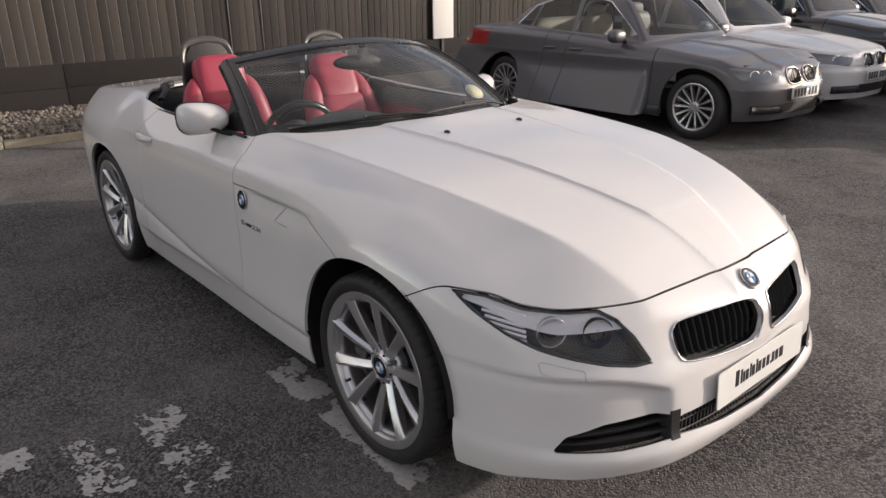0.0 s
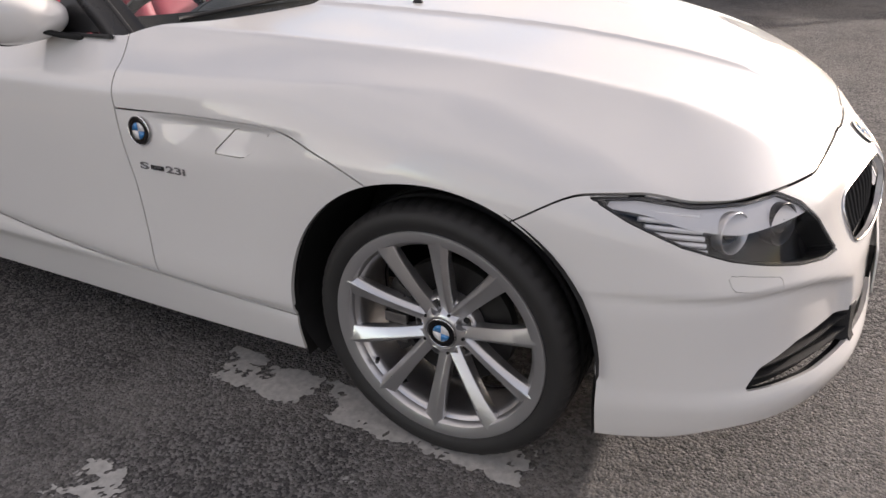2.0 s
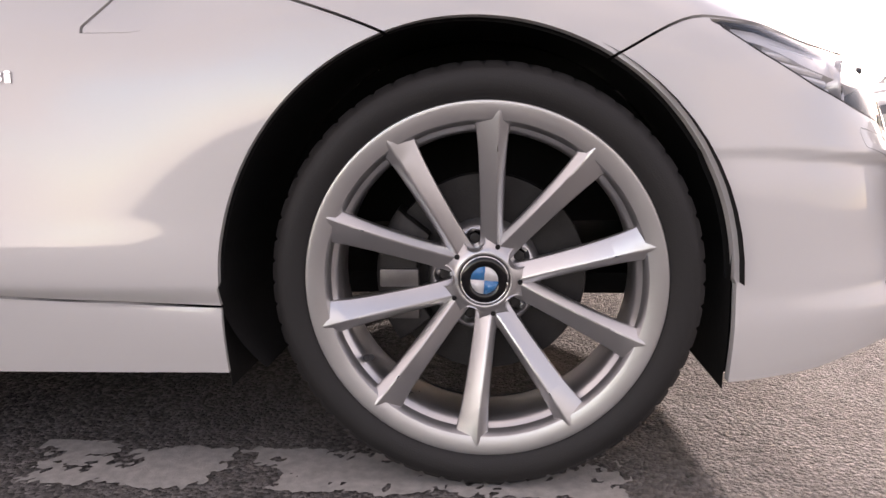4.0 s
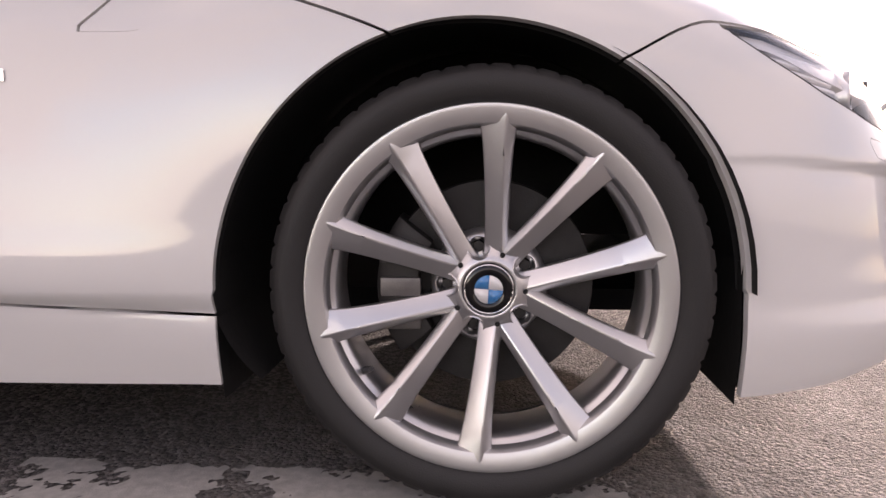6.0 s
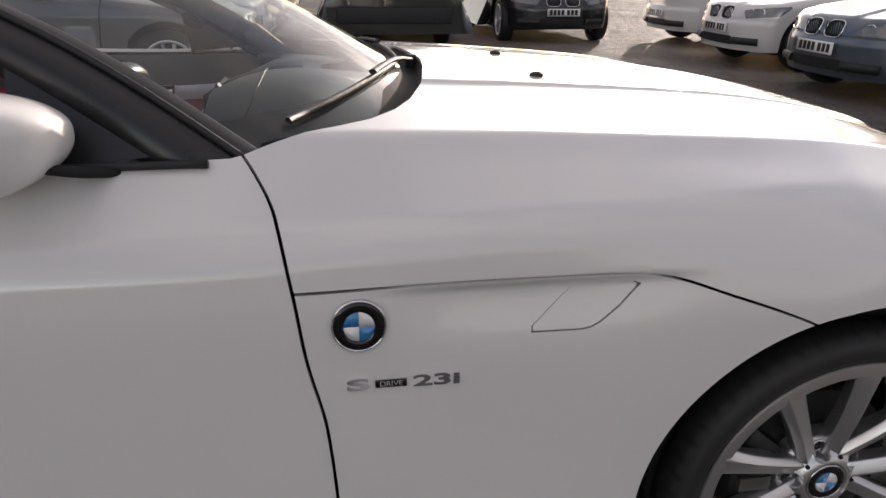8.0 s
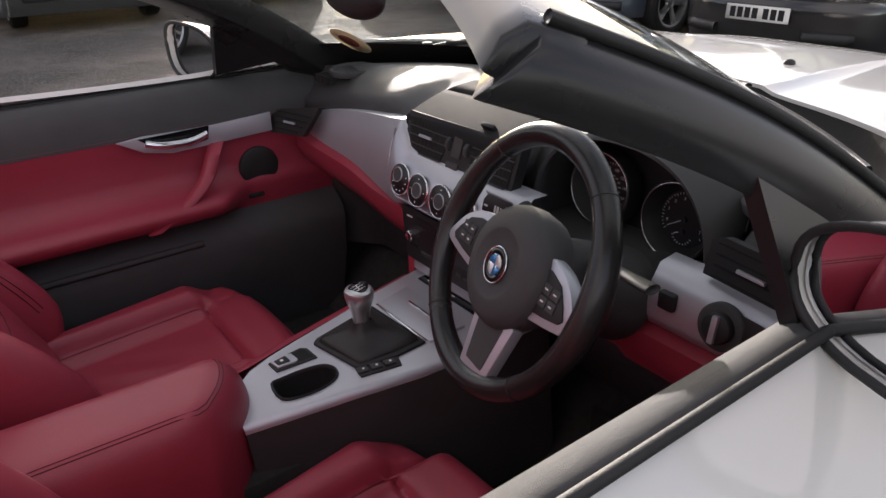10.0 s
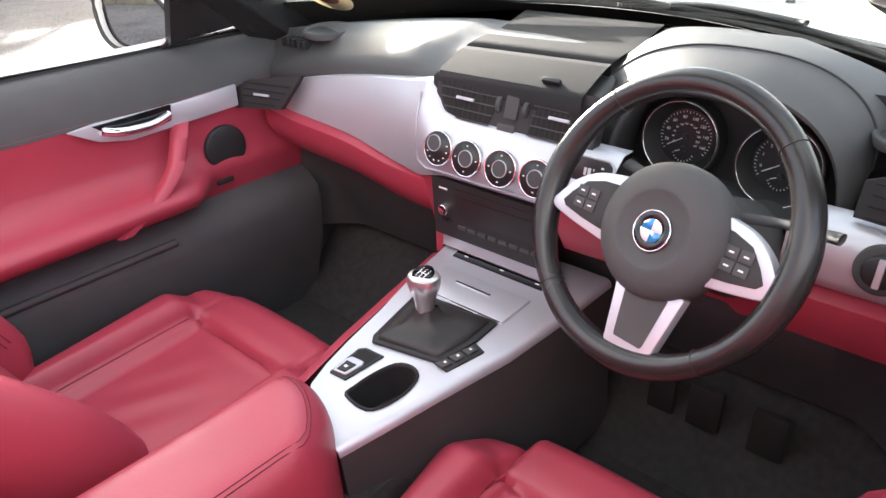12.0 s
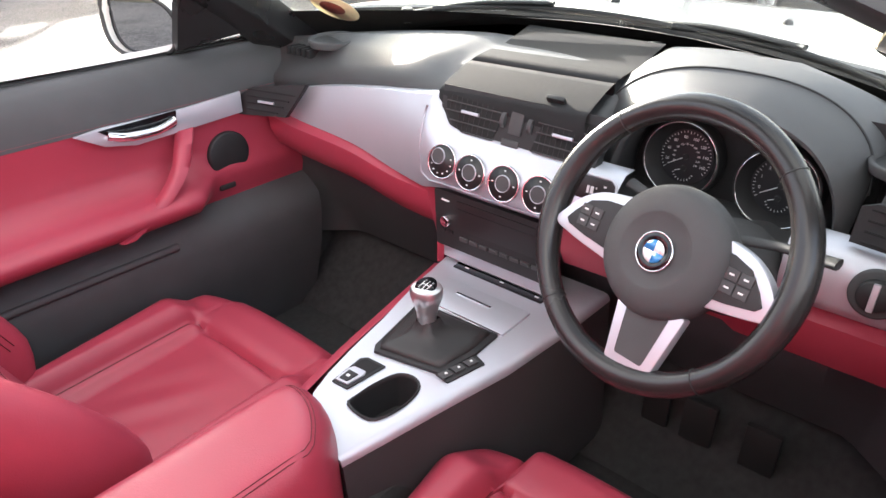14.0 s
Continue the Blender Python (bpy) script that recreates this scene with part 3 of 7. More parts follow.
def tyre_mesh(rim_r=.2610, out_r=.3205, half=.112):
    bm = bmesh.new()
    seg, rows = 360, []
    prof = [(rim_r - .012, -.088), (rim_r - .002, -.098), (rim_r + .008, -.106), (rim_r + .018, -.110), (rim_r + .030, -.112), (rim_r + .042, -.1095),
            (out_r - .013, -.104), (out_r - .006, -.097), (out_r - .003, -.088), (out_r - .001, -.070), (out_r, -.048), (out_r - .007, -.045), (out_r - .007, -.037),
            (out_r, -.034), (out_r, -.005), (out_r - .007, -.003)]
    prof = prof + [(r, -h) for r, h in prof[::-1]]
    for i in range(seg):
        a = 2 * math.pi * i / seg
        row = []
        for r, h in prof:
            cut_in = .0045 if (i % 6 == 0 and r > out_r - .008 and .05 < abs(h) < .1) else 0
            cut_in += .0025 if (i % 9 == 4 and r > out_r - .001 and abs(h) < .04) else 0
            row.append(((r - cut_in) * math.cos(a), h * half / .112, (r - cut_in) * math.sin(a)))
        rows.append(row)
    grid(bm, rows, close_u=True)
    return bm


def spoke_mesh(k):
    """One of ten blades, in pairs that close into a V at the hub."""
    pair, side = divmod(k, 2)
    mid = radians(72 * pair + 18)
    sgn = 1 if side else -1
    bm, rows = bmesh.new(), []
    n = 14
    up, across = Vector((math.sin(mid), 0, math.cos(mid))), Vector((math.cos(mid), 0, -math.sin(mid))) * sgn
    for i in range(n):
        t = i / (n - 1)
        c = (up * .047 + across * .0075).lerp(up * .2415 + across * .0832, t)
        d = (up * .197 + across * .0765).normalized()
        w = Vector((d.z, 0, -d.x)) * sgn
        y = -.062 - .0408 * t ** 1.15 - .007 * math.sin(math.pi * t)
        wid = .0150 + .0076 * t + .0075 * t ** 6 + .004 * (1 - t) ** 6
        deep = .042 - .012 * t
        # a ridge nearer the V side parts a broad face from a narrow one
        rows.append([c + w * (-wid * .85) + Vector((0, y + deep, 0)), c + w * (-wid) + Vector((0, y + .011, 0)), c + w * (-wid * .95) + Vector((0, y + .008, 0)),
                     c + w * (-wid * .42) + Vector((0, y - .002, 0)), c + w * (-wid * .30) + Vector((0, y - .002, 0)), c + w * (wid * .95) + Vector((0, y + .008, 0)), c + w * wid + Vector((0, y + .011, 0)), c + w * (wid * .85) + Vector((0, y + deep, 0))])
    grid(bm, rows, close_v=True, cap=True)
    bmesh.ops.recalc_face_normals(bm, faces=bm.faces)
    return bm


def build_wheel(name, label, m, turn=0.0):
    w = part(name, tyre_mesh(), RUBBER, car, label, angle=50)
    w.matrix_basis = m
    spin = Matrix.Rotation(radians(turn), 4, 'Y')
    bm = bmesh.new()
    turned(bm, [(.2465, .095), (.2580, .100), (.2595, .096), (.256, .09), (.236, .06), (.226, .02), (.219, -.055), (.2205, -.072), (.2250, -.0775), (.2300, -.082), (.2325, -.094), (.2365, -.1000), (.2575, -.1065), (.2625, -.1060),
                (.2640, -.1030), (.2580, -.0965)], 128)
    bmesh.ops.recalc_face_normals(bm, faces=bm.faces)
    rim = part("rim", bm, SILVER, w, "silver alloy rim with ten paired spokes")
    for k in range(10):
        bm = spoke_mesh(k)
        bm.transform(spin)
        part("spoke", bm, SILVER, rim, bevel=.0022, angle=20)
    bolts = [spin @ Vector((.0615 * math.sin(radians(72 * b - 18)), 0, .0615 * math.cos(radians(72 * b - 18)))) for b in range(5)]
    prof = curve1([.036, .040, .047, .062, .074, .084, .088], [-.066, -.0735, -.0715, -.0605, -.054, -.044, -.02])
    bm = bmesh.new()
    radii = np.concatenate([[.0362], np.linspace(.037, .088, 26)])
    grid(bm, [[(r * math.cos(a), float(prof(r)), r * math.sin(a)) for r in radii] for a in [2 * math.pi * i / 150 for i in range(150)]], close_u=True)
    gone = [f for f in bm.faces if any((Vector((f.calc_center_median().x, 0, f.calc_center_median().z)) - p).length < .0158 for p in bolts)]
    bmesh.ops.delete(bm, geom=gone, context='FACES')
    bmesh.ops.recalc_face_normals(bm, faces=bm.faces)
    hub = part("hub", bm, SILVER, rim)
    for p in bolts:
        q = Matrix.Translation(p)
        d = -p.normalized()
        bm, rows = bmesh.new(), []
        for i in range(28):
            a = 2 * math.pi * i / 28
            e = Vector((math.cos(a), 0, math.sin(a)))
            rows.append([p + e * r + Vector((0, float(prof(min(max((p + e * .0165).length, .04), .086))) + h, 0)) for r, h in ((.0185, .004), (.0178, -.0006), (.0160, -.0014), (.0148, .002), (.0142, .028), (.0001, .028))])
        grid(bm, rows, close_u=True)
        bmesh.ops.recalc_face_normals(bm, faces=bm.faces)
        part("bolt_well", bm, SILVER, rim)
        bm = bmesh.new()
        rod(bm, q @ Vector((0, -.030, 0)), q @ Vector((0, -.047, 0)), .0098, .0088, 6)
        part("wheel_bolt", bm, DISC, rim, "dark hexagonal wheel bolt", bevel=.001)
    for b in range(5):
        a = radians(72 * b + 18)
        bm = bmesh.new()
        p = spin @ Vector((.0535 * math.sin(a), 0, .0535 * math.cos(a)))
        rod(bm, p + Vector((0, -.067, 0)), p + Vector((0, -.0712, 0)), .0040, .0036, 10)
        part("drain_hole", bm, DARK, rim)
    badge("centre_cap", w, spin @ Matrix.Translation((0, -.0685, 0)) @ Matrix.Rotation(radians(90), 4, 'X'), .0355)
    bm = bmesh.new()
    a = radians(236)
    q = Vector((.219 * math.sin(a), -.075, .219 * math.cos(a)))
    rod(bm, q, q + Vector((-.10 * math.sin(a) * .15, -.022, -.10 * math.cos(a) * .15)), .0055, .0045, 12)
    part("valve", bm, BLACK, rim)
    # brake behind the spokes
    bm = bmesh.new()
    turned(bm, [(.07, -.016), (.155, -.016), (.157, -.012), (.157, .008), (.07, .008), (.06, -.03), (.0001, -.03)], 64)
    bmesh.ops.recalc_face_normals(bm, faces=bm.faces)
    part("brake_disc", bm, DISC, w)
    return w


def wheel_set():
    for x, y, turn in ((.010, -.762, 4), (-2.496, -.775, 31)):
        w = build_wheel("wheel", "low-profile black tyre on a silver alloy wheel", pose(x, y, .3185), turn)
        cal_x = -1 if x > -1 else 1
        bm = bmesh.new()
        rows = []
        for i in range(13):
            a = radians(-38 + 76 * i / 12)
            rows.append([(cal_x * r * math.cos(a), h, r * math.sin(a)) for r, h in ((.105, -.052), (.150, -.050), (.168, -.040), (.172, .03), (.105, .03))])
        grid(bm, rows, close_v=True, cap=True)
        bmesh.ops.recalc_face_normals(bm, faces=bm.faces)
        cal = part("brake_caliper", bm, DISC, w, "dull grey brake caliper", bevel=.004)
        for z in (-.05, 0, .05):
            bm = bmesh.new()
            box(bm, -.03, .03, -.006, .006, -.014, .014)
            bm.transform(Matrix.Translation((cal_x * .130, -.054, z)))
            part("caliper_rib", bm, IRON, cal, bevel=.003)
        copy_thing(w, pose(x, -y, .3185, 0, 0, 180))


wheel_set()


def liners():
    for x0 in (-.006, -2.496):
        for s in (-1, 1):
            bm, rows = bmesh.new(), []
            for i in range(41):
                a = radians(0 + 215 * i / 40)
                rows.append([(x0 + .384 * math.cos(a), s * h, .318 + .381 * math.sin(a) * (1 if math.sin(a) > 0 else .6)) for h in (.862, .80, .62, .53)])
            grid(bm, rows)
            liner = part("wheel_arch_liner", bm, DARK, car)
            for e in (.3725, -.3775):
                bm, rows = bmesh.new(), []
                for z in np.linspace(.36, .150, 12):
                    w = -flank_y(x0 + e, max(z, .165)) - .006
                    rows.append([(x0 + e, s * h, z) for h in (w, w - .03, .70, .54)])
                grid(bm, rows)
                part("liner_flap", bm, DARK, liner)
            bm = bmesh.new()
            plate(bm, [(.376 * math.cos(a), .376 * math.sin(a)) for a in [radians(8 + 164 * i / 24) for i in range(25)]], .01,
                  Matrix.Translation((x0, s * .545, .318)) @ Matrix.Rotation(radians(90), 4, 'X'))
            part("inner_arch_panel", bm, DARK, car)
    bm = bmesh.new()
    box(bm, -2.1, -.42, -.80, .80, .165, .19)
    part("floor_pan", bm, DARK, car)
    bm = bmesh.new()
    box(bm, -.42, .62, -.50, .50, .22, .26)
    part("undertray", bm, DARK, car)
    # unseen dark block, added to stop sun leaking between bumper and arch liner
    bm = bmesh.new()
    box(bm, .40, .58, -.60, .60, .20, .52)
    part("crash_beam", bm, DARK, car)
    bm = bmesh.new()
    box(bm, -.46, -.42, -.82, .82, .19, .78)
    part("bulkhead", bm, DARK, car)
    bm = bmesh.new()
    box(bm, -3.1, -2.05, -.54, .54, .24, .80)
    part("boot_floor", bm, DARK, car)


def nose_x(y, z):
    lo, hi = .2, 1.2
    for _ in range(40):
        m = (lo + hi) / 2
        if skin(np.array([m]), np.array([y]), np.array([z]))[0] < 0:
            lo = m
        else:
            hi = m
    return lo


def flank_y(x, z):
    lo, hi = .3, 1.2
    for _ in range(40):
        m = (lo + hi) / 2
        if skin(np.array([x]), np.array([-m]), np.array([z]))[0] < 0:
            lo = m
        else:
            hi = m
    return -lo


def deck_z(x, y):
    lo, hi = .4, 1.4
    for _ in range(40):
        m = (lo + hi) / 2
        if skin(np.array([x]), np.array([y]), np.array([m]))[0] < 0:
            lo = m
        else:
            hi = m
    return lo


def facing(p, n, up=(0, 0, 1)):
    """A pose at p whose +z looks along n and whose +y is as far up as can be."""
    n = Vector(n).normalized()
    x = Vector(up).cross(n).normalized()
    y = n.cross(x)
    return Matrix(((x.x, y.x, n.x, p[0]), (x.y, y.y, n.y, p[1]), (x.z, y.z, n.z, p[2]), (0, 0, 0, 1)))


def skin_pose(p, lift=.0005):
    n = Vector(skin_normal(np.array([p]))[0])
    return facing(Vector(p) + n * lift, n)


liners()


def front_end():
    for s in (-1, 1):
        # kidney: bright frame, dark upright blades, black back
        ring = [Vector((nose_x(-abs(y), z) + .002, -s * y, z)) for y, z in [(p.x, p.y) for p in spline([(a, b, 0) for a, b in KIDNEY], 6, True)]]
        bm = bmesh.new()
        tube(bm, ring, .0027, 8, closed=True)
        kid = part("kidney_grille", bm, CHROME, car, "chrome-framed kidney grille with black blades")
        f = inside(KIDNEY)
        for i in range(12):
            y = -.055 - i * .0265
            zs = [z for z in np.linspace(.46, .62, 80) if f(np.array([y]), np.array([z]))[0] > .002]
            if not zs:
                continue
            bm, rows = bmesh.new(), []
            for z in np.linspace(zs[0], zs[-1], 8):
                x = nose_x(y, z) - .024
                rows.append([(x, -s * (y - .003), z), (x + .003, -s * y, z), (x, -s * (y + .003), z), (x - .05, -s * (y + .003), z), (x - .05, -s * (y - .003), z)])
            grid(bm, rows, close_v=True, cap=True)
            bmesh.ops.recalc_face_normals(bm, faces=bm.faces)
            part("blade", bm, BLACK, kid)
        bm = bmesh.new()
        grid(bm, [[(nose_x(y, z) - .045, -s * y, z) for z in np.linspace(.455, .62, 8)] for y in np.linspace(-.40, -.02, 12)])
        part("grille_back", bm, DARK, kid)
        # slot for the fog lamp: black bezel with two fins
        bm = bmesh.new()
        grid(bm, [[(nose_x(y, z) - .05, -s * y, z) for z in np.linspace(.268, .385, 8)] for y in np.linspace(-.76, -.385, 20)])
        slot = part("side_intake", bm, DARK, car, "black slot with two curved fins")
        for z0, z1 in ((.305, .308), (.325, .340)):
            bm, rows = bmesh.new(), []
            for i in range(24):
                t = i / 23
                y = -.70 + .29 * t if z0 < .32 else -.685 + .275 * t
                z = z0 + (z1 - z0) * t
                x = nose_x(y, z)
                h = .0045 + .004 * t
                rows.append([(x - .004, -s * y, z - h * .3), (x - .001, -s * y, z + h), (x - .01, -s * y, z + h), (x - .045, -s * y, z + h * .2), (x - .045, -s * y, z - h)])
            grid(bm, rows, close_v=True, cap=True)
            bmesh.ops.recalc_face_normals(bm, faces=bm.faces)
            part("fin", bm, BLACK, slot)
        bm, rows = bmesh.new(), []
        for z in np.linspace(.280, .368, 8):
            rows.append([(nose_x(y, z) + dx, -s * y, z) for y, dx in ((-.43, -.008), (-.425, .003), (-.395, .003), (-.385, -.03), (-.43, -.03))])
        grid(bm, rows, close_v=True, cap=True)
        bmesh.ops.recalc_face_normals(bm, faces=bm.faces)
        part("slot_bezel", bm, BLACK, slot)
        # headlight inside: lining, eyelid, two lamps, ribbed indicator
        M = mirrored if s > 0 else (lambda m: m)
        half = keep(HALF, lambda x, y, z: np.where(x > .1, inside([(a * .0105, b) for a, b in HEADLAMP])(polar(x, y) * .0105, z), -1))
        lining = panel("headlight_housing", M(half), HOUSING, car, "dark headlight housing", depth=.0, lift=-.055)
        rim_in = panel("housing_wall", M(keep(half, lambda x, y, z: .004 - inside([(a * .0105, b) for a, b in HEADLAMP])(polar(x, y) * .0105, z))), BLACK, lining, depth=.055, lift=-.003)
        lid = keep(half, lambda x, y, z: z - (hood_front(polar(x, y)) - .016 - .036 * np.clip((polar(x, y) - 5) / 22, 0, 1)))
        panel("eyelid", M(lid), EYELID, lining, "satin grey eyelid strip", depth=.03, lift=-.010)
        for ps, z, r in ((25.0, .598, .041), (34.5, .590, .043)):
            a = radians(ps)
            # walk out from the axis to the skin
            lo, hi = 0, 1.2
            for _ in range(40):
                mid = (lo + hi) / 2
                if skin(np.array([.25 + mid * math.sin(a)]), np.array([-mid * math.cos(a)]), np.array([z]))[0] < 0:
                    lo = mid
                else:
                    hi = mid
            q = Vector((.25 + (lo - .048) * math.sin(a), s * (lo - .048) * math.cos(a), z))
            n = Vector((.86, (-.45 if s < 0 else .45), .08))
            m = facing(q, n)
            bm = bmesh.new()
            turned(bm, [(r * 1.0, 0), (r * 1.04, .022), (r * 1.02, .026), (r * .98, .025), (r * .92, .010), (r * .72, -.004), (r * .50, -.008)], 40, m @ Matrix.Rotation(radians(90), 4, 'X'))
            lamp = part("lamp_ring", bm, SILVER if ps < 30 else HOUSING, lining)
            bm = bmesh.new()
            turned(bm, [(r * .66, -.004), (r * .64, .012), (r * .50, .020), (r * .28, .026), (.0001, .028)], 32, m @ Matrix.Rotation(radians(90), 4, 'X'))
            part("projector_lens", bm, GLOSS, lamp)
        for i in range(8):
            bm = bmesh.new()
            pts = []
            for ps in np.linspace(11.0 + i * .9, 20.5 + i * .25, 10):
                a, z = radians(ps), .657 - i * .0122 - .0022 * (ps - 12)
                lo, hi = 0, 1.2
                for _ in range(30):
                    mid = (lo + hi) / 2
                    if skin(np.array([.25 + mid * math.sin(a)]), np.array([-mid * math.cos(a)]), np.array([z]))[0] < 0:
                        lo = mid
                    else:
                        hi = mid
                pts.append((.25 + (lo - .02) * math.sin(a), s * (lo - .02) * math.cos(a), z))
            tube(bm, pts, .0056, 6)
            part("indicator_rib", bm, RIB, lining)
    # low grille between the slots
    bm = bmesh.new()
    grid(bm, [[(nose_x(-abs(y), z) - .045, y, z) for z in np.linspace(.255, .365, 6)] for y in np.linspace(-.40, .40, 20)])
    low = part("lower_grille", bm, DARK, car, "black lower grille with thin upright ribs")
    for i in range(48):
        y = -.385 + i * .77 / 47
        bm = bmesh.new()
        x = nose_x(-abs(y), .31)
        box(bm, x - .045, x - .010, y - .0025, y + .0025, .266, .352)
        part("rib", bm, BLACK, low)
    for z in (.288, .318):
        bm = bmesh.new()
        tube(bm, [(nose_x(-abs(y), z) - .012, y, z) for y in np.linspace(-.39, .39, 21)], .003, 6)
        part("cross_rib", bm, BLACK, low)
    # number plate with a line of dealer lettering shown as bars
    px = nose_x(0, .38) + .003
    m = facing((px, 0, .378), (1, 0, .07))
    bm = bmesh.new()
    plate(bm, rounded(.524, .114, .008), .004, m)
    npl = part("number_plate", bm, PLATE_WHITE, car, "white dealer plate with a row of dark bars", bevel=.001)
    x = -.165
    for w, h in ((.030, .05), (.014, .045), (.016, .034), (.024, .034), (.014, .045), (.024, .034), (.014, .045), (.026, .034), (.026, .034), (.026, .034), (.008, .008), (.022, .034), (.026, .034), (.038, .034)):
        bm = bmesh.new()
        box(bm, x, x + w * .64, -.018, -.018 + h, .004, .0052, m)
        part("bar", bm, INK, npl)
        x += w
    bm = bmesh.new()
    box(bm, px - .03, px - .002, -.2, .2, .335, .42)
    part("plate_holder", bm, BLACK, npl)
    badge("bonnet_badge", car, skin_pose((nose_x(0, .634), 0, .634), .001), .036)


RIB = material("clear_lamp_rib", (0.78, 0.78, 0.80), 0.14, 0.25, vary=0.1, scale=60)
HOUSING = material("dark_chrome_housing", (0.022, 0.022, 0.025), 0.3, 0.6, vary=0.2, scale=25)
EYELID = material("satin_grey_lid", (0.68, 0.68, 0.70), 0.32, 0.1, vary=0.05, scale=30)
HALF = half_skin()
front_end()
for s in (-1, 1):
    y = flank_y(-.807, .715)
    badge("side_badge", car, facing((-.807, (y - .001) if s < 0 else (.001 - y), .715), (0, s, .08)), .036)
    y = flank_y(-.7475, .624)
    m = facing((-.7475, (y - .0005) if s < 0 else (-y + .0005), .624), (0, s, .03))
    bm = bmesh.new()
    plate(bm, [(-.040, -.0055), (.004, -.0055), (.004, .0055), (-.040, .0055)], .003, m)
    strip = part("model_badge", bm, GLOSS, car, "chrome lettering on a dark strip")
    lettering("letter", "S", .0245, CHROME, strip, m @ Matrix.Translation((-.064, 0, .001)) @ Matrix.Diagonal((2.9, 1, 1, 1)), .0015, bold=.0008)
    lettering("letters", "23i", .0245, CHROME, strip, m @ Matrix.Translation((.047, 0, .001)) @ Matrix.Diagonal((2.3, 1, 1, 1)), .0015, bold=.0008)
    lettering("letters", "DRIVE", .012, CHROME, strip, m @ Matrix.Translation((-.018, 0, .003)), .0006)


# ---- windscreen, its frame, wipers and scuttle ----
def screen_point(u, v, off=0.0):
    base = Vector((-.665 - .315 * abs(u) ** 2.2, .70 * u, .950 - .035 * u * u))
    top = Vector((-1.300 - .150 * abs(u) ** 2.2, .585 * u, 1.236 - .070 * u * u))
    p = base.lerp(top, v)
    bow = .022 * math.sin(math.pi * v)
    return p + Vector((.42, 0, .9)) * (bow + off)


def glass_foot(u):
    return -.12 * min(1, max(0, (abs(u) - .48) / .28))


def windscreen():
    bm = bmesh.new()
    grid(bm, [[screen_point(u, v) for v in np.linspace(glass_foot(u), 1, 14)] for u in np.linspace(-1, 1, 40)])
    scr = part("windscreen", bm, WINDOW, car, "raked windscreen glass in a black frame")
    scr.visible_shadow = False
    bm = bmesh.new()
    grid(bm, [[screen_point(u, v, -.004) for v in np.linspace(glass_foot(u), .012 + .11 * abs(u) ** 2, 4)] for u in np.linspace(-.985, .985, 40)])
    part("glass_border", bm, DARK, scr, "black printed border at the glass foot")
    for s in (-1, 1):
        bm, rows = bmesh.new(), []
        for v in np.linspace(-.13, 1.0, 18):
            a = screen_point(s * .955, v, .004)
            b = screen_point(s * 1.03, v, .001) + Vector((-.010, s * .003, -.004))
            c = b + Vector((-.055, -s * .012, -.030))
            d = a + Vector((-.045, -s * .01, -.045))
            rows.append([a, a.lerp(b, .5) + Vector((.004, 0, .006)), b, b.lerp(c, .5) + Vector((-.004, s * .006, 0)), c, d])
        grid(bm, rows, close_v=True, cap=True)
        bmesh.ops.recalc_face_normals(bm, faces=bm.faces)
        part("windscreen_pillar", bm, BLACK_TRIM, scr, "black windscreen pillar", bevel=.004, angle=50)
        bm = bmesh.new()
        tube(bm, [screen_point(s * 1.0, v, .009) for v in np.linspace(-.12, 1, 16)], .006, 8)
        part("screen_seal", bm, BLACK, scr)
        # quarter triangle ahead of the side glass
        bm = bmesh.new()
        a, b, c = screen_point(s * 1.015, .03), screen_point(s * 1.015, .62), Vector((-1.255, s * .722, .900))
        va = [bm.verts.new(p) for p in (a, b, c)]
        vb = [bm.verts.new(p + Vector((0, -s * .02, 0))) for p in (a, b, c)]
        bm.faces.new(va), bm.faces.new(vb[::-1])
        for i in range(3):
            bm.faces.new((va[i], va[(i + 1) % 3], vb[(i + 1) % 3], vb[i]))
        bmesh.ops.recalc_face_normals(bm, faces=bm.faces)
        part("mirror_triangle", bm, BLACK_TRIM, scr)
    bm, rows = bmesh.new(), []
    for u in np.linspace(-1.015, 1.015, 40):
        a, b = screen_point(u, .93, .006), screen_point(u, 1.03, .004)
        rows.append([a, b, b + Vector((-.025, 0, -.008)), b + Vector((-.045, 0, -.028)), b + Vector((-.015, 0, -.045)), a + Vector((-.02, 0, -.03))])
    grid(bm, rows, close_v=True, cap=True)
    bmesh.ops.recalc_face_normals(bm, faces=bm.faces)
    part("windscreen_header", bm, BLACK_TRIM, scr, "black windscreen top rail", bevel=.005, angle=50)
    # interior mirror
    bm = bmesh.new()
    bmesh.ops.create_uvsphere(bm, u_segments=24, v_segments=14, radius=1, matrix=Matrix.Translation((-1.275, 0, 1.135)) @ Matrix.Rotation(radians(-10), 4, 'Z') @ Matrix.Diagonal((.022, .125, .036, 1)))
    irm = part("interior_mirror", bm, BLACK, scr, "black interior rear-view mirror")
    bm = bmesh.new()
    rod(bm, (-1.262, 0, 1.15), (-1.225, 0, 1.215), .012, .016)
    part("mirror_stem", bm, BLACK, irm)
    # scuttle tray below the glass
    bm, rows = bmesh.new(), []
    out = [(-.613, 0), (-.625, .13), (-.648, .3), (-.692, .457), (-.727, .536), (-.773, .601), (-.830, .649), (-.895, .685), (-.93, .698)]
    pts = [Vector((x, -y, 0)) for x, y in out[::-1]] + [Vector((x, y, 0)) for x, y in out[1:]]
    pts = spline(pts, 6)
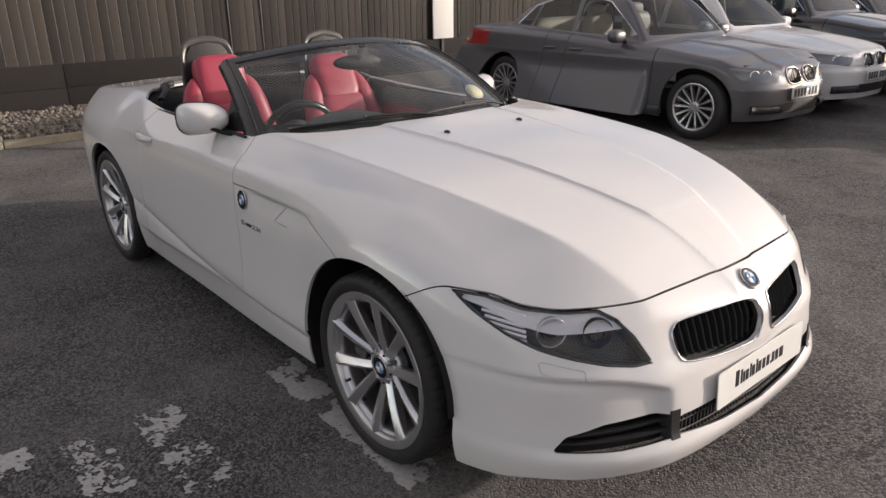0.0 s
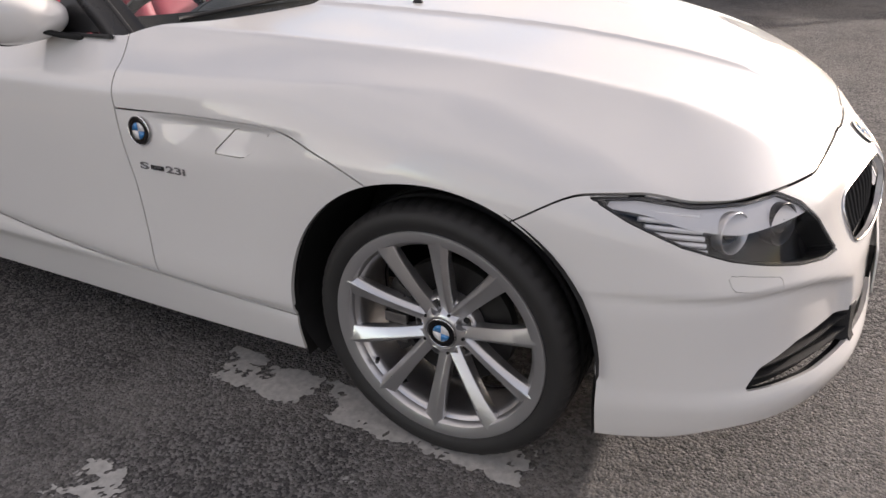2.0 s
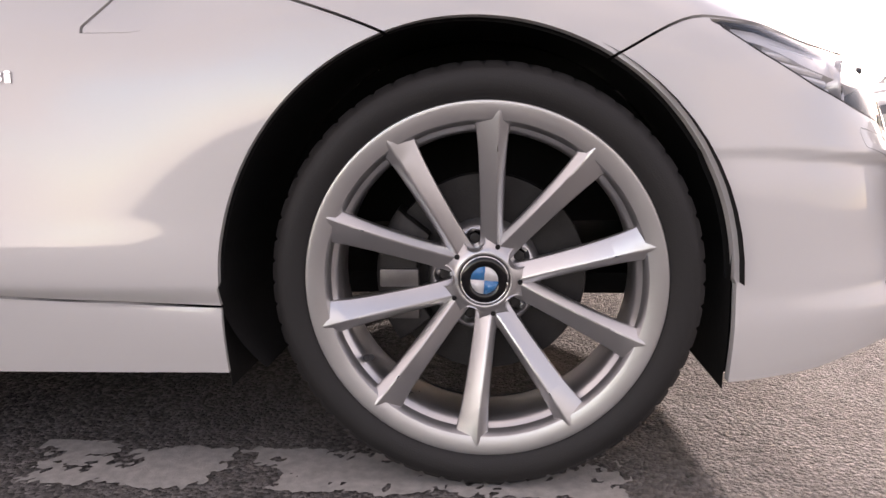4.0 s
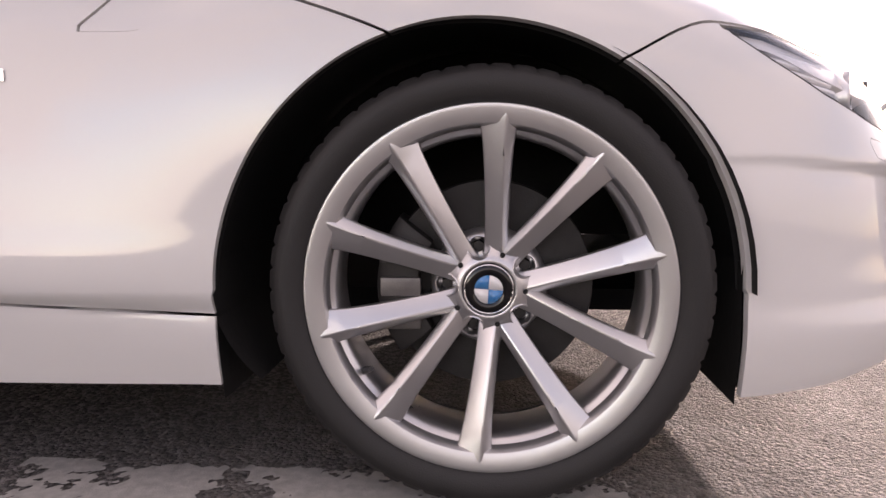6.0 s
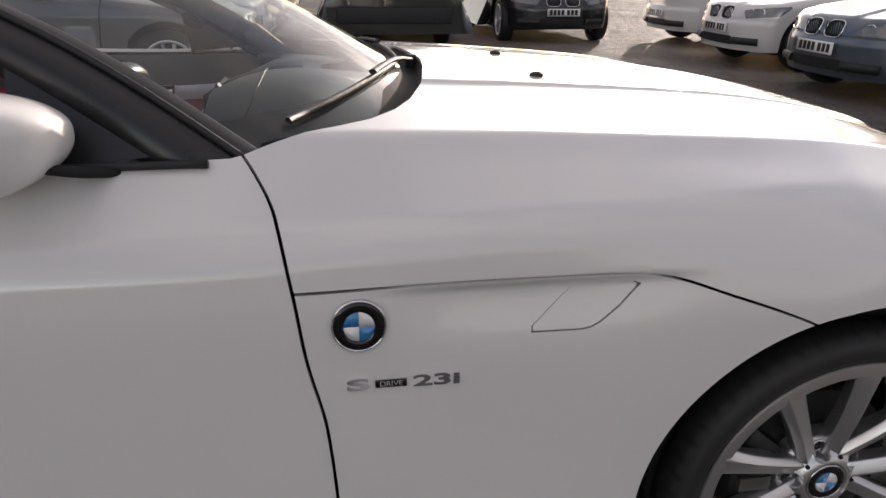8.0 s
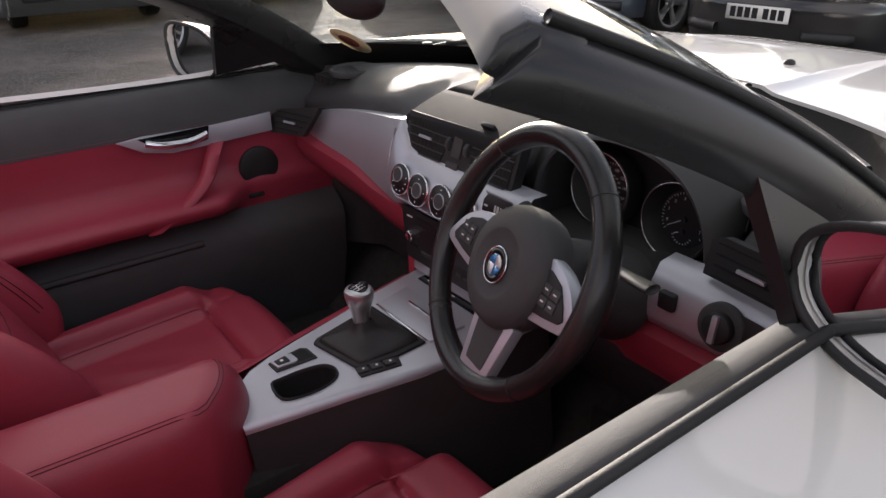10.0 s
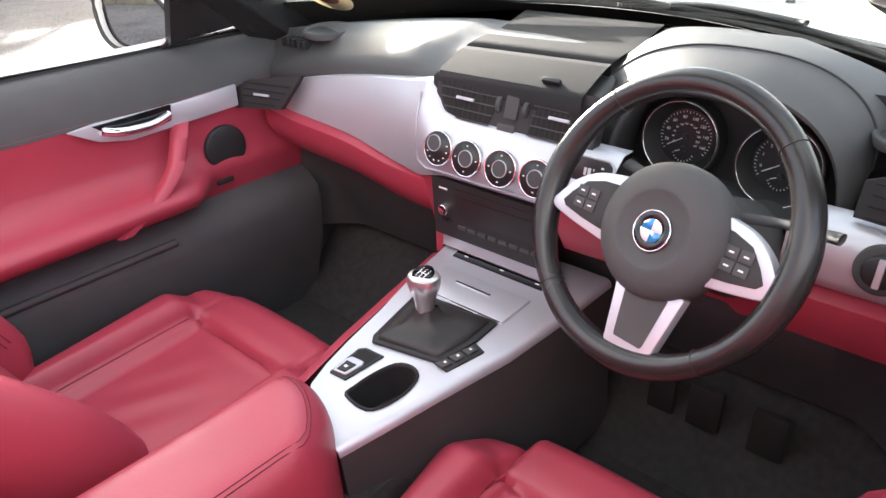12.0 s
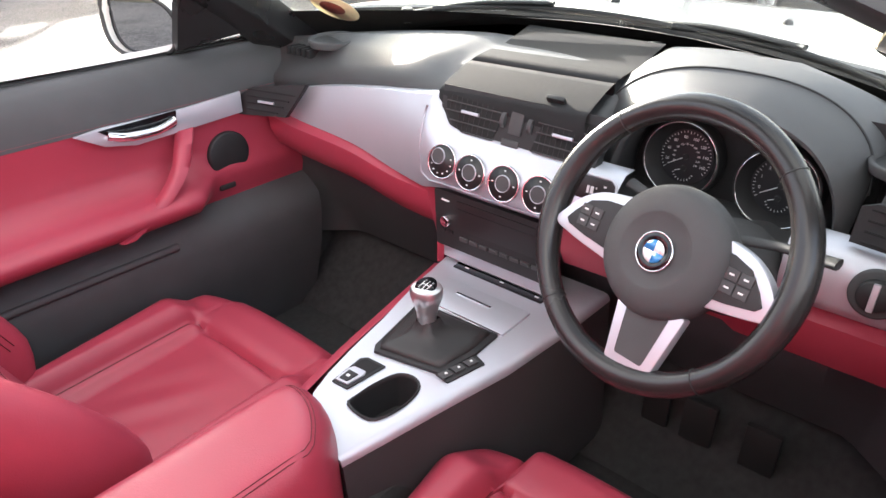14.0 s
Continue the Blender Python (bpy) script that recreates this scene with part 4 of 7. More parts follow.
    for i, p in enumerate(pts):
        u = max(-1, min(1, p.y / .705))
        z = deck_z(p.x, p.y) - .006
        v0 = glass_foot(u)
        e = screen_point(u, .015 + v0)
        g = Vector((p.x, p.y, z))
        q = g + Vector((-.012, 0, -.028))
        rows.append([g, q, q.lerp(e, .5) + Vector((0, 0, -.012)), e + Vector((0, 0, -.004)), screen_point(u, .034 + v0, -.010)])
    grid(bm, rows)
    part("scuttle_tray", bm, DARK, scr, "black plastic scuttle tray below the glass")
    # two wipers parked along the glass foot
    for u0, u1, px in ((-.86, -.10, -.36), (-.12, .62, .30)):
        bm = bmesh.new()
        blade = [screen_point(u, .018 + .022 * math.sin(math.pi * (u - u0) / (u1 - u0)), .010) for u in np.linspace(u0, u1, 14)]
        tube(bm, blade, .0065, 6)
        wb = part("wiper", bm, BLACK, scr, "black wiper resting on the glass foot")
        bm = bmesh.new()
        mid = screen_point((u0 + u1) / 2, .045, .020)
        piv = screen_point(px + .42, -.05, .02)
        tube(bm, spline([piv, piv.lerp(mid, .5) + Vector((0, 0, .012)), mid], 8), .0085, 8, flat=.6)
        part("wiper_arm", bm, BLACK, wb)
        bm = bmesh.new()
        rod(bm, piv + Vector((0, 0, -.02)), piv + Vector((0, 0, .012)), .016, .013)
        part("wiper_pivot", bm, BLACK, wb, bevel=.002)


BLACK_TRIM = material("satin_black_frame", (0.016, 0.016, 0.017), 0.28, vary=0.3, scale=8, vary_rough=0.08)
windscreen()

for s in (-1, 1):
    bm, rows = bmesh.new(), []
    x, y = -.38, s * .2
    z = deck_z(x, y)
    bm = bmesh.new()
    bmesh.ops.create_uvsphere(bm, u_segments=16, v_segments=8, radius=1, matrix=Matrix.Translation((x, y, z + .001)) @ Matrix.Diagonal((.016, .011, .009, 1)))
    part("washer_nozzle", bm, BLACK, car)


# ---- door mirrors ----
def door_mirror(s):
    bm, rows = bmesh.new(), []
    n = 26
    for i in range(n):
        t = i / (n - 1)
        # from the rear opening (t=0) forward to the rounded front
        x = -1.279 + .104 * t
        k = max(1 - t ** 2.2, 0) ** .5
        cy, cz = .798 - .040 * t * t, .969 - .004 * t - (.020 if s > 0 else 0)
        row = []
        for j in range(36):
            a = 2 * math.pi * j / 36
            ca, sa = math.cos(a), math.sin(a)
            ry, rz = .104 * k, (.068 if sa > 0 else .088) * k * (1 - .34 * (1 - ca) / 2)
            e = 2 / 2.8
            row.append((x, s * (cy + ry * math.copysign(abs(ca) ** e, ca)), cz + rz * math.copysign(abs(sa) ** e, sa) + .004 * ca * k))
        rows.append(row)
    turn = Matrix.Translation((-1.29, s * .826, 0)) @ Matrix.Rotation(radians(s * 14), 4, 'Z') @ Matrix.Translation((1.29, -s * .826, 0))
    rows = [[turn @ Vector(p) for p in r] for r in rows]
    grid(bm, rows, close_v=True)
    bmesh.ops.recalc_face_normals(bm, faces=bm.faces)
    cap = part("door_mirror", bm, WHITE, car, "white teardrop door mirror with black rim")
    bm = bmesh.new()
    edge = [Vector(p) for p in rows[0]]
    tube(bm, [p + Vector((-.002, 0, 0)) for p in edge], .0045, 8, closed=True)
    part("mirror_rim", bm, BLACK, cap)
    bm = bmesh.new()
    c = sum(edge, Vector()) / len(edge)
    vs = [bm.verts.new(c + (p - c) * .95 + Vector((.010, 0, 0))) for p in edge]
    bm.faces.new(vs)
    part("mirror_pane", bm, MIRROR, cap)
    bm = bmesh.new()
    tube(bm, spline([(-1.125, s * .735, .903), (-1.16, s * .775, .915), (-1.215, s * .82, .938)], 8), [.014 - .002 * i / 16 for i in range(17)], 12, flat=.6)
    part("mirror_foot", bm, DARK, cap)


door_mirror(-1)
door_mirror(1)


# ---- cabin ----
def pad(bm, c, size, p=(4, 4, 2.6), m=None, u=28, v=14):
    """A stuffed cushion: a box blown up with rounded sides."""
    rows = []
    for i in range(v + 1):
        ph = -math.pi / 2 + math.pi * i / v
        row = []
        for j in range(u):
            th = 2 * math.pi * j / u
            def pw(k, e):
                return math.copysign(abs(k) ** (2 / e), k)
            q = Vector((size[0] / 2 * pw(math.cos(ph), p[2]) * pw(math.cos(th), p[0]), size[1] / 2 * pw(math.cos(ph), p[2]) * pw(math.sin(th), p[1]), size[2] / 2 * pw(math.sin(ph), p[2])))
            q = (m @ q if m is not None else q) + Vector(c)
            row.append(q)
        rows.append(row)
    grid(bm, rows, close_v=True)
    bmesh.ops.remove_doubles(bm, verts=bm.verts, dist=1e-5)
    bmesh.ops.recalc_face_normals(bm, faces=bm.faces)


def seam(name, pts, parent, r=.0010, mat=None):
    bm = bmesh.new()
    tube(bm, pts, r, 6)
    return part(name, bm, mat or STITCH, parent)


def build_seat(yc, label, dx=0.0, base=-1.752, tilt=25, thigh_gap=.002):
    seat = thing("car_seat", label, "seat", Matrix.Translation((dx, yc, -.03)), group="front seats")
    # cushion: one stuffed shape with raised bolsters, an L-shaped seam round the middle panel
    def top(x, y):
        ay = abs(y)
        rise = min(max((ay - .112) / .060, 0), 1)
        fore = min(max((x + 1.470) / .07, 0), 1)
        fore, rise = fore * fore * (3 - 2 * fore), rise * rise * (3 - 2 * rise)
        z = .452 + .055 * (x + 1.44) + .058 * rise * (1 - .62 * fore) + .020 * fore * (1 - rise)
        mid_in = 1 if x < -1.437 else 0
        z -= .013 * math.exp(-((x + 1.437) / .006) ** 2) * (1 if ay < .142 else math.exp(-((ay - .142) / .010) ** 2))
        z -= (.010 if mid_in else thigh_gap) * math.exp(-((ay - .142) / .0055) ** 2)
        if mid_in and ay < .135:
            z += .0022 * math.sin(70 * (x * .55 + y)) * math.exp(-((x + 1.62) / .10) ** 2 - ((y - .02) / .08) ** 2)
            z += .0040 * math.cos(math.pi * ay / .27)
        return z
    xs = [0, .004, .010, .018, .028, .040, .055, .070] + [.070 + .006 * k for k in range(1, 82)]
    ys = [.264 * k / 62 + .008 * math.sin(math.pi / 2 * k / 62) for k in range(-62, 63)]
    bm, rows = bmesh.new(), []
    for d in xs:
        row = []
        for y in ys:
            ay = abs(y)
            x = -1.288 - .055 * (ay / .27) ** 3 - (.030 if ay > .142 else 0) * thigh_gap / .008 - d
            q = min(1, math.hypot(max(1 - d / .070, 0), max((ay - .195) / .077, 0)))
            narrow = 1 - .22 * min(max((-1.42 - x) / .30, 0), 1) * max(0, (ay - .15) / .12)
            row.append((x, y * narrow, top(x, y) - .15 * (1 - math.sqrt(1 - q * q))))
        rows.append(row)
    rows.insert(0, [(x, y, .30) for x, y, z in rows[0]])
    grid(bm, rows)
    bmesh.ops.recalc_face_normals(bm, faces=bm.faces)
    part("cushion", bm, RED, seat, angle=75)
    seam("cushion_seam", [(-1.437, y, top(-1.437, y) + .001) for y in np.linspace(-.138, .138, 24)], seat)
    for sg in (-1, 1):
        seam("cushion_seam", [(x, sg * .142, top(x, .142) + .001) for x in np.linspace(-1.44, -1.80, 24)], seat)
    bm = bmesh.new()
    box(bm, -1.86, -1.40, -.22, .22, .26, .38)
    part("seat_base", bm, BLACK, seat, "black seat base on rails", bevel=.02)
    # backrest leans back; its own frame: x across the thickness, z along the back
    lean = Matrix.Translation((base, 0, .46)) @ Matrix.Rotation(radians(-tilt), 4, 'Y')
    for z0, h, w in ((.14, .27, .31), (.385, .25, .31)):
        bm = bmesh.new()
        pad(bm, (-.035, 0, z0), (.12, w, h), (3, 5, 5))
        bm.transform(lean)
        part("backrest_centre", bm, RED, seat)
    for k in range(4):
        seam("back_pleat", [lean @ Vector((.0255 - .003 * abs(y) * 8, y, .20 + .05 * k + .01 * math.sin(y * 25 + k))) for y in np.linspace(-.11, .11, 9)], seat, .0008)
    for s in (-1, 1):
        bm, rows = bmesh.new(), []
        for i in range(24):
            t = i / 23
            z = -.02 + .66 * t
            k = math.sin(math.pi * min(t / .42 + .02, 1) / 2) ** .38 * (1 if t < .76 else math.sqrt(max(1 - ((t - .76) / .245) ** 2, 0)) * .98 + .02)
            yb = .196 - .13 * max(0, t - .55) ** 1.2
            front = max(.035, .125 - .28 * max(0, z - .06))
            rows.append([(-.03 + (front + .01) * k * math.cos(a) if math.cos(a) > 0 else -.03 + .075 * k * math.cos(a), s * (yb + .062 * k * math.sin(a)), z) for a in [2 * math.pi * j / 20 for j in range(20)]])
        grid(bm, rows, close_v=True, cap=True)
        bmesh.ops.recalc_face_normals(bm, faces=bm.faces)
        bm.transform(lean)
        part("backrest_bolster", bm, RED, seat)
        for a in (radians(38), radians(46)):
            run = []
            for p0, p1 in zip(rows[4:20], rows[4:20]):
                q = Vector(p0[0]).lerp(Vector(p0[5]), 0)
                cx, cyy = -.03, (p0[5][1] + p0[15][1]) / 2
                run.append(lean @ Vector((cx + (p0[0][0] - cx) * math.cos(a) + .0004, cyy - (p0[5][1] - cyy) * math.sin(a), q.z)))
            seam("bolster_seam", run, seat)
    bm = bmesh.new()
    pad(bm, (-.030, 0, .610), (.110, .275, .285), (3.2, 5.5, 5.0))
    bm.transform(lean)
    part("headrest", bm, RED, seat)
    bm = bmesh.new()
    pad(bm, (-.095, 0, .29), (.05, .44, .60), (3, 5, 6))
    bm.transform(lean)
    part("seat_back_shell", bm, BLACK, seat, "black plastic back shell")
    return seat


build_seat(.34, "red leather passenger seat with bolsters and headrest")
build_seat(-.365, "red leather driver's seat with bolsters and headrest", .05, -1.885, 17, .009)


def cabin_shell():
    """Floor, tunnel, rear bulkhead and the dark deck behind the seats."""
    bm = bmesh.new()
    box(bm, -2.2, -.60, -.72, .72, .19, .215)
    part("cabin_floor", bm, CARPET, car, "black carpet floor")
    bm, rows = bmesh.new(), []
    for x, z in ((-.55, .42), (-.80, .44), (-.95, .30), (-1.05, .22)):
        rows.append([(x, y, z) for y in (-.70, 0, .70)])
    grid(bm, rows)
    part("toe_board", bm, CARPET, car)
    bm = bmesh.new()
    box(bm, -2.25, -.80, -.11, .11, .2, .44)
    part("tunnel", bm, CARPET, car, bevel=.03)
    bm, rows = bmesh.new(), []
    for x, z in ((-2.10, .22), (-2.14, .80), (-2.19, .925), (-2.30, .955), (-2.43, .965)):
        rows.append([(x, y, z - .03 * (y / .7) ** 2) for y in np.linspace(-.72, .72, 13)])
    grid(bm, rows)
    part("rear_deck", bm, CLOTH, car, "black cloth deck behind the seats")
    for s in (-1, 1):
        bm = bmesh.new()
        tube(bm, spline([(-2.14, s * .66, .93), (-2.22, s * .60, .965), (-2.34, s * .57, .975), (-2.40, s * .5, .98)], 8), .018, 8)
        part("roof_hinge_cover", bm, BLACK, car)
        # roll hoop
        bm = bmesh.new()
        hoop = [(-2.150, s * .37 - .150, .88), (-2.165, s * .37 - .142, 1.03), (-2.182, s * .37 - .122, 1.160), (-2.188, s * .37 - .088, 1.200), (-2.192, s * .37, 1.215), (-2.188, s * .37 + .088, 1.200), (-2.182, s * .37 + .122, 1.160), (-2.165, s * .37 + .142, 1.03), (-2.150, s * .37 + .150, .88)]
        tube(bm, spline(hoop, 10), .011, 12, flat=2.2)
        hp = part("roll_hoop", bm, HOOP, car, "grey roll hoop with black infill")
        bm = bmesh.new()
        plate(bm, [(-.145, 0), (.145, 0), (.134, .16), (.116, .262), (.085, .302), (0, .318), (-.085, .302), (-.116, .262), (-.134, .16)], .03, Matrix.Translation((-2.195, s * .37, .89)) @ Matrix.Rotation(radians(90), 4, 'Z') @ Matrix.Rotation(radians(90), 4, 'X'))
        bmesh.ops.recalc_face_normals(bm, faces=bm.faces)
        part("hoop_infill", bm, BLACK, hp, bevel=.006)
    bm = bmesh.new()
    box(bm, -2.2, -2.185, -.20, .20, .93, 1.06)
    wd = part("wind_deflector", bm, SMOKED, car, "smoked wind deflector pane between the hoops")
    wd.visible_shadow = False


HOOP = material("satin_grey_hoop", (0.075, 0.073, 0.072), 0.32, 0.3, vary=0.1, scale=20)
cabin_shell()


def dash_drop(y):
    return -.052 * (abs(y) / .56) ** 2 if abs(y) < .8 else -.1


def under_glass(p):
    """Keeps a point of the dash a little behind the windscreen."""
    u = p[1] / .70
    foot = -.665 - .315 * abs(u) ** 2.2
    x = min(p[0], foot - .030)
    return Vector((x, p[1], min(p[2], .950 - .035 * u * u + (foot - x) * .45 - .012)))


def dashboard():
    bm, rows = bmesh.new(), []
    for y in np.concatenate([np.linspace(-.71, -.55, 9), np.linspace(-.535, -.525, 4), np.linspace(-.50, -.17, 10), np.linspace(-.150, -.140, 4), np.linspace(-.12, .71, 34)]):
        d = dash_drop(y) - .020 * float(step((y + .15) / .012) * step((.225 - y) / .012))
        well = .12 if -.532 < y < -.143 else 0
        f = -.30 * (abs(y) / .71) ** 2.4
        e = (abs(y) / .7) ** 3
        pts = [(-.675 + f * 1.0, .910 - .03 * e), (-.76 + f * .85, .928 - .018 * e + d * .3), (-.88 + f * .45, .938 + d * .6), (-.98 + f * .12, .926 + d * .8), (-1.035, .908 + d), (-1.052, .893 + d), (-1.056, .875 + d), (-1.054, .862 + d),
               (-1.035, .850 + d), (-1.02, .80), (-1.03, .70), (-1.0, .60), (-.95, .50), (-.9, .40)]
        rows.append([(max(x, -.925) if well and i >= 3 and z > .66 else x, y, z) for i, (x, z) in enumerate(pts)])
    grid(bm, [[under_glass(p) for p in r] for r in rows])
    dash = part("dashboard", bm, DASH, car, "black grained dashboard with silver trim")
    # stitched lid in the middle of the dash top
    for k, (v0, v1) in enumerate(((0, .30), (.315, 1))):
        bm, rows = bmesh.new(), []
        for v in np.linspace(v0, v1, 8):
            row = []
            for u in np.linspace(0, 1, 12):
                a = Vector((-1.090, .150, .888)).lerp(Vector((-1.096, -.142, .902)), u)
                b = Vector((-.72, .215, .936)).lerp(Vector((-.72, -.088, .940)), u)
                p = a.lerp(b, v)
                p.z += .014 * math.sin(math.pi * min(v * 1.6, 1)) ** .8 + .001
                row.append(under_glass(p))
            rows.append(row)
        top = rows
        grid(bm, [[p + Vector((0, 0, -.03)) for p in r] for r in (top[0],)] + top + [[p + Vector((0, 0, -.03)) for p in top[-1]]])
        part("dash_lid", bm, LID, dash)
    bm = bmesh.new()
    box(bm, -.004, .004, -.016, .016, -.006, .006, Matrix.Translation((-1.072, -.075, .912)) @ Matrix.Rotation(radians(-35), 4, 'Y'))
    part("lid_button", bm, BLACK, dash, bevel=.002)
    # silver trim: passenger side into the bulging middle
    top_z = curve1([-.33, -.20, -.07, .06, .11, .135, .16, .214, .34, .49, .62], [.835, .835, .834, .836, .842, .862, .880, .871, .855, .829, .797])
    low_z = curve1([-.33, -.09, .10, .14, .18, .25, .39, .58, .62], [.735, .731, .727, .718, .708, .712, .735, .748, .755])
    bulge = curve1([-.33, -.15, 0, .12, .2, .3, .62], [.055, .058, .058, .050, .030, .014, .0])

    def trim(y, v):
        z = low_z(y) + (top_z(y) - low_z(y)) * v
        return Vector((-1.082 - float(bulge(y)) * math.sin(math.pi * (.18 + .66 * (1 - v))) * 1.12 + .012 * v - .012 * (1 - v) * float(step((y - .2) / -.05)), y, float(z)))

    bm, rows = bmesh.new(), []
    for y in np.concatenate([np.linspace(.615, .2, 30), np.linspace(.19, .10, 14), np.linspace(.09, -.222, 20)]):
        r = [trim(y, v) for v in np.linspace(0, 1, 12)]
        rows.append([r[0] + Vector((.03, 0, -.002))] + r + [r[-1] + Vector((.03, 0, 0))])
    grid(bm, rows)
    bmesh.ops.recalc_face_normals(bm, faces=bm.faces)
    tr = part("dash_trim", bm, SATIN, dash, "satin silver dash trim", angle=60)
    for v, y0, y1 in ((.10, .175, -.30), ):
        bm = bmesh.new()
        run = [trim(.165, t) + Vector((-.002, 0, 0)) for t in np.linspace(.9, .2, 8)] + [trim(y, .10) + Vector((-.002, 0, 0)) for y in np.linspace(.145, -.30, 16)]
        tube(bm, run, .0018, 6)
        part("trim_groove", bm, SATIN, tr)
    bm, rows = bmesh.new(), []
    for y in np.linspace(-.455, -.68, 14):
        rows.append([(-1.06, y, .724), (-1.102, y, .728), (-1.112, y, .745), (-1.108, y, .79), (-1.092, y, .816), (-1.06, y, .82)])
    grid(bm, rows)
    bmesh.ops.recalc_face_normals(bm, faces=bm.faces)
    part("dash_trim", bm, SATIN, dash, "satin silver dash trim by the door", angle=60)
    # red lower edge under the trim and the knee panels
    for ys in (np.linspace(.64, .125, 30), np.linspace(-.125, -.68, 30)):
        bm, rows = bmesh.new(), []
        for y in ys:
            z = float(low_z(max(min(y, .62), -.33))) if y > -.4 else .724
            dx = -.012 if y < 0 else 0
            rows.append([(-1.075 + dx, y, z + .004), (-1.100 + dx, y, z - .012), (-1.098 + dx, y, z - .045), (-1.075 + dx, y, z - .085), (-1.03, y, z - .11), (-.9, y, z - .14)])
        grid(bm, rows)
        bmesh.ops.recalc_face_normals(bm, faces=bm.faces)
        part("knee_panel", bm, RED, dash, "red leather lower dash")
    bm, rows = bmesh.new(), []
    for y in np.linspace(-.12, -.69, 16):
        rows.append([(-1.108, y, .697), (-1.104, y, .684), (-1.075, y, .655), (-1.02, y, .62), (-.9, y, .58)])
    grid(bm, rows)
    bmesh.ops.recalc_face_normals(bm, faces=bm.faces)
    part("knee_cover", bm, SOFT, dash, "black cover under the dash edge")
    # centre vents
    vm = Matrix.Translation((-1.076, -.012, .862)) @ Matrix.Rotation(radians(-90), 4, 'Z') @ Matrix.Rotation(radians(72), 4, 'X')
    bm = bmesh.new()
    outline = [(-.153, .034), (.160, .040), (.160, -.052), (-.06, -.056), (-.084, -.055), (-.115, -.047), (-.137, -.031), (-.150, -.010)]
    plate(bm, outline, .02, vm)
    vents = part("centre_vents", bm, BLACK, dash, "black centre air vents with slats", bevel=.004)
    for x0, x1, sh in ((-.143, -.024, [(-.143, .020), (-.014, .024), (-.034, -.040), (-.085, -.040), (-.116, -.032), (-.136, -.010)]), (.044, .150, [(.044, -.038), (.150, -.036), (.150, .026), (.058, .024)])):
        bm = bmesh.new()
        plate(bm, sh, .002, vm @ Matrix.Translation((0, 0, .0195)))
        bmesh.ops.recalc_face_normals(bm, faces=bm.faces)
        op = part("vent_opening", bm, DARK, vents)
        for i in range(4):
            bm = bmesh.new()
            xa = x0 + (.045, .016, .006, .004)[i] if x0 < 0 else x0 + .004
            box(bm, xa, x1 - .006 + .003 * i, -.0008, .0008, .0212, .0250, vm @ Matrix.Translation((0, -.029 + i * .0155, 0)) @ Matrix.Rotation(radians(20), 4, 'X'))
            part("slat", bm, SOFT, op)
        for i in range(9):
            bm = bmesh.new()
            xx = x0 + .012 + i * (x1 - x0 - .02) / 9
            box(bm, xx, xx + .0010, (-.008 if i < 2 else -.034) if x0 < 0 else -.034, .020, .0213, .0222, vm)
            part("upright_slat", bm, BLACK, op)
        bm = bmesh.new()
        box(bm, (x0 + x1) / 2 - .018, (x0 + x1) / 2 + .018, -.006, -.001, .023, .028, vm)
        part("vent_tab", bm, SATIN, op, bevel=.001)
    for x in (-.018, .034):
        bm = bmesh.new()
        rod(bm, vm @ Vector((x - .004, 0, .013)), vm @ Vector((x + .004, 0, .013)), .015, seg=20)
        part("vent_wheel", bm, SOFT, vents, bevel=.001)
    bm = bmesh.new()
    box(bm, -.005, .020, -.020, .024, .016, .0235, vm)
    part("hazard_switch", bm, SOFT, vents, bevel=.002)
    bm = bmesh.new()
    box(bm, -.014, .020, -.042, -.029, .016, .0225, vm)
    part("lock_switch", bm, SOFT, vents, bevel=.002)
    # passenger and driver side vents
    for s, x, y, z in ((1, -1.115, .590, .785), (-1, -1.088, -.60, .848)):
        m = Matrix.Translation((x, y, z)) @ Matrix.Rotation(radians(-90 + (14 if s > 0 else -8)), 4, 'Z') @ Matrix.Rotation(radians(80), 4, 'X')
        bm = bmesh.new()
        plate(bm, [(-.090, -.036), (-.088, .004), (-.045, .028), (.090, .049), (.078, .030), (.038, -.026)] if s > 0 else [(-.078, -.024), (-.078, .022), (-.06, .030), (.078, .030), (.078, -.024)], .014, m)
        v = part("side_vent", bm, BLACK, dash, "black air vent with slats", bevel=.003)
        for i in range(4):
            bm = bmesh.new()
            box(bm, -.060 if s > 0 else -.065, (.020 + .014 * i) if s > 0 else .045, -.001, .001, .012, .017, m @ Matrix.Translation((0, -.020 + i * .014, 0)))
            part("slat", bm, DARK, v)
        bm = bmesh.new()
        box(bm, -.03, .01, -.003, .002, .015, .020, m)
        part("vent_tab", bm, SATIN, v, bevel=.001)
    # four round climate controls
    for i, y in enumerate((.098, .032, -.037, -.104)):
        p = trim(y, .52)
        m = facing(p + Vector((-.001, 0, 0)), (-1, 0, .28)) @ Matrix.Diagonal((1.3, 1.3, 1.0, 1))
        bm = bmesh.new()
        turned(bm, [(.0235, 0), (.0235, .004), (.0226, .0050), (.0214, .004)], 40, m @ Matrix.Rotation(radians(90), 4, 'X'))
        ctl = part("climate_control", bm, CHROME, dash, "round climate control, black with a chrome ring")
        bm = bmesh.new()
        turned(bm, [(.0216, .001), (.0216, .0042), (.0001, .0046)], 40, m @ Matrix.Rotation(radians(90), 4, 'X'))
        part("control_face", bm, PANE, ctl)
        off = (-.006, .006) if i == 0 else (0, 0)
        q = m @ Matrix.Translation((off[0], off[1], 0))
        bm = bmesh.new()
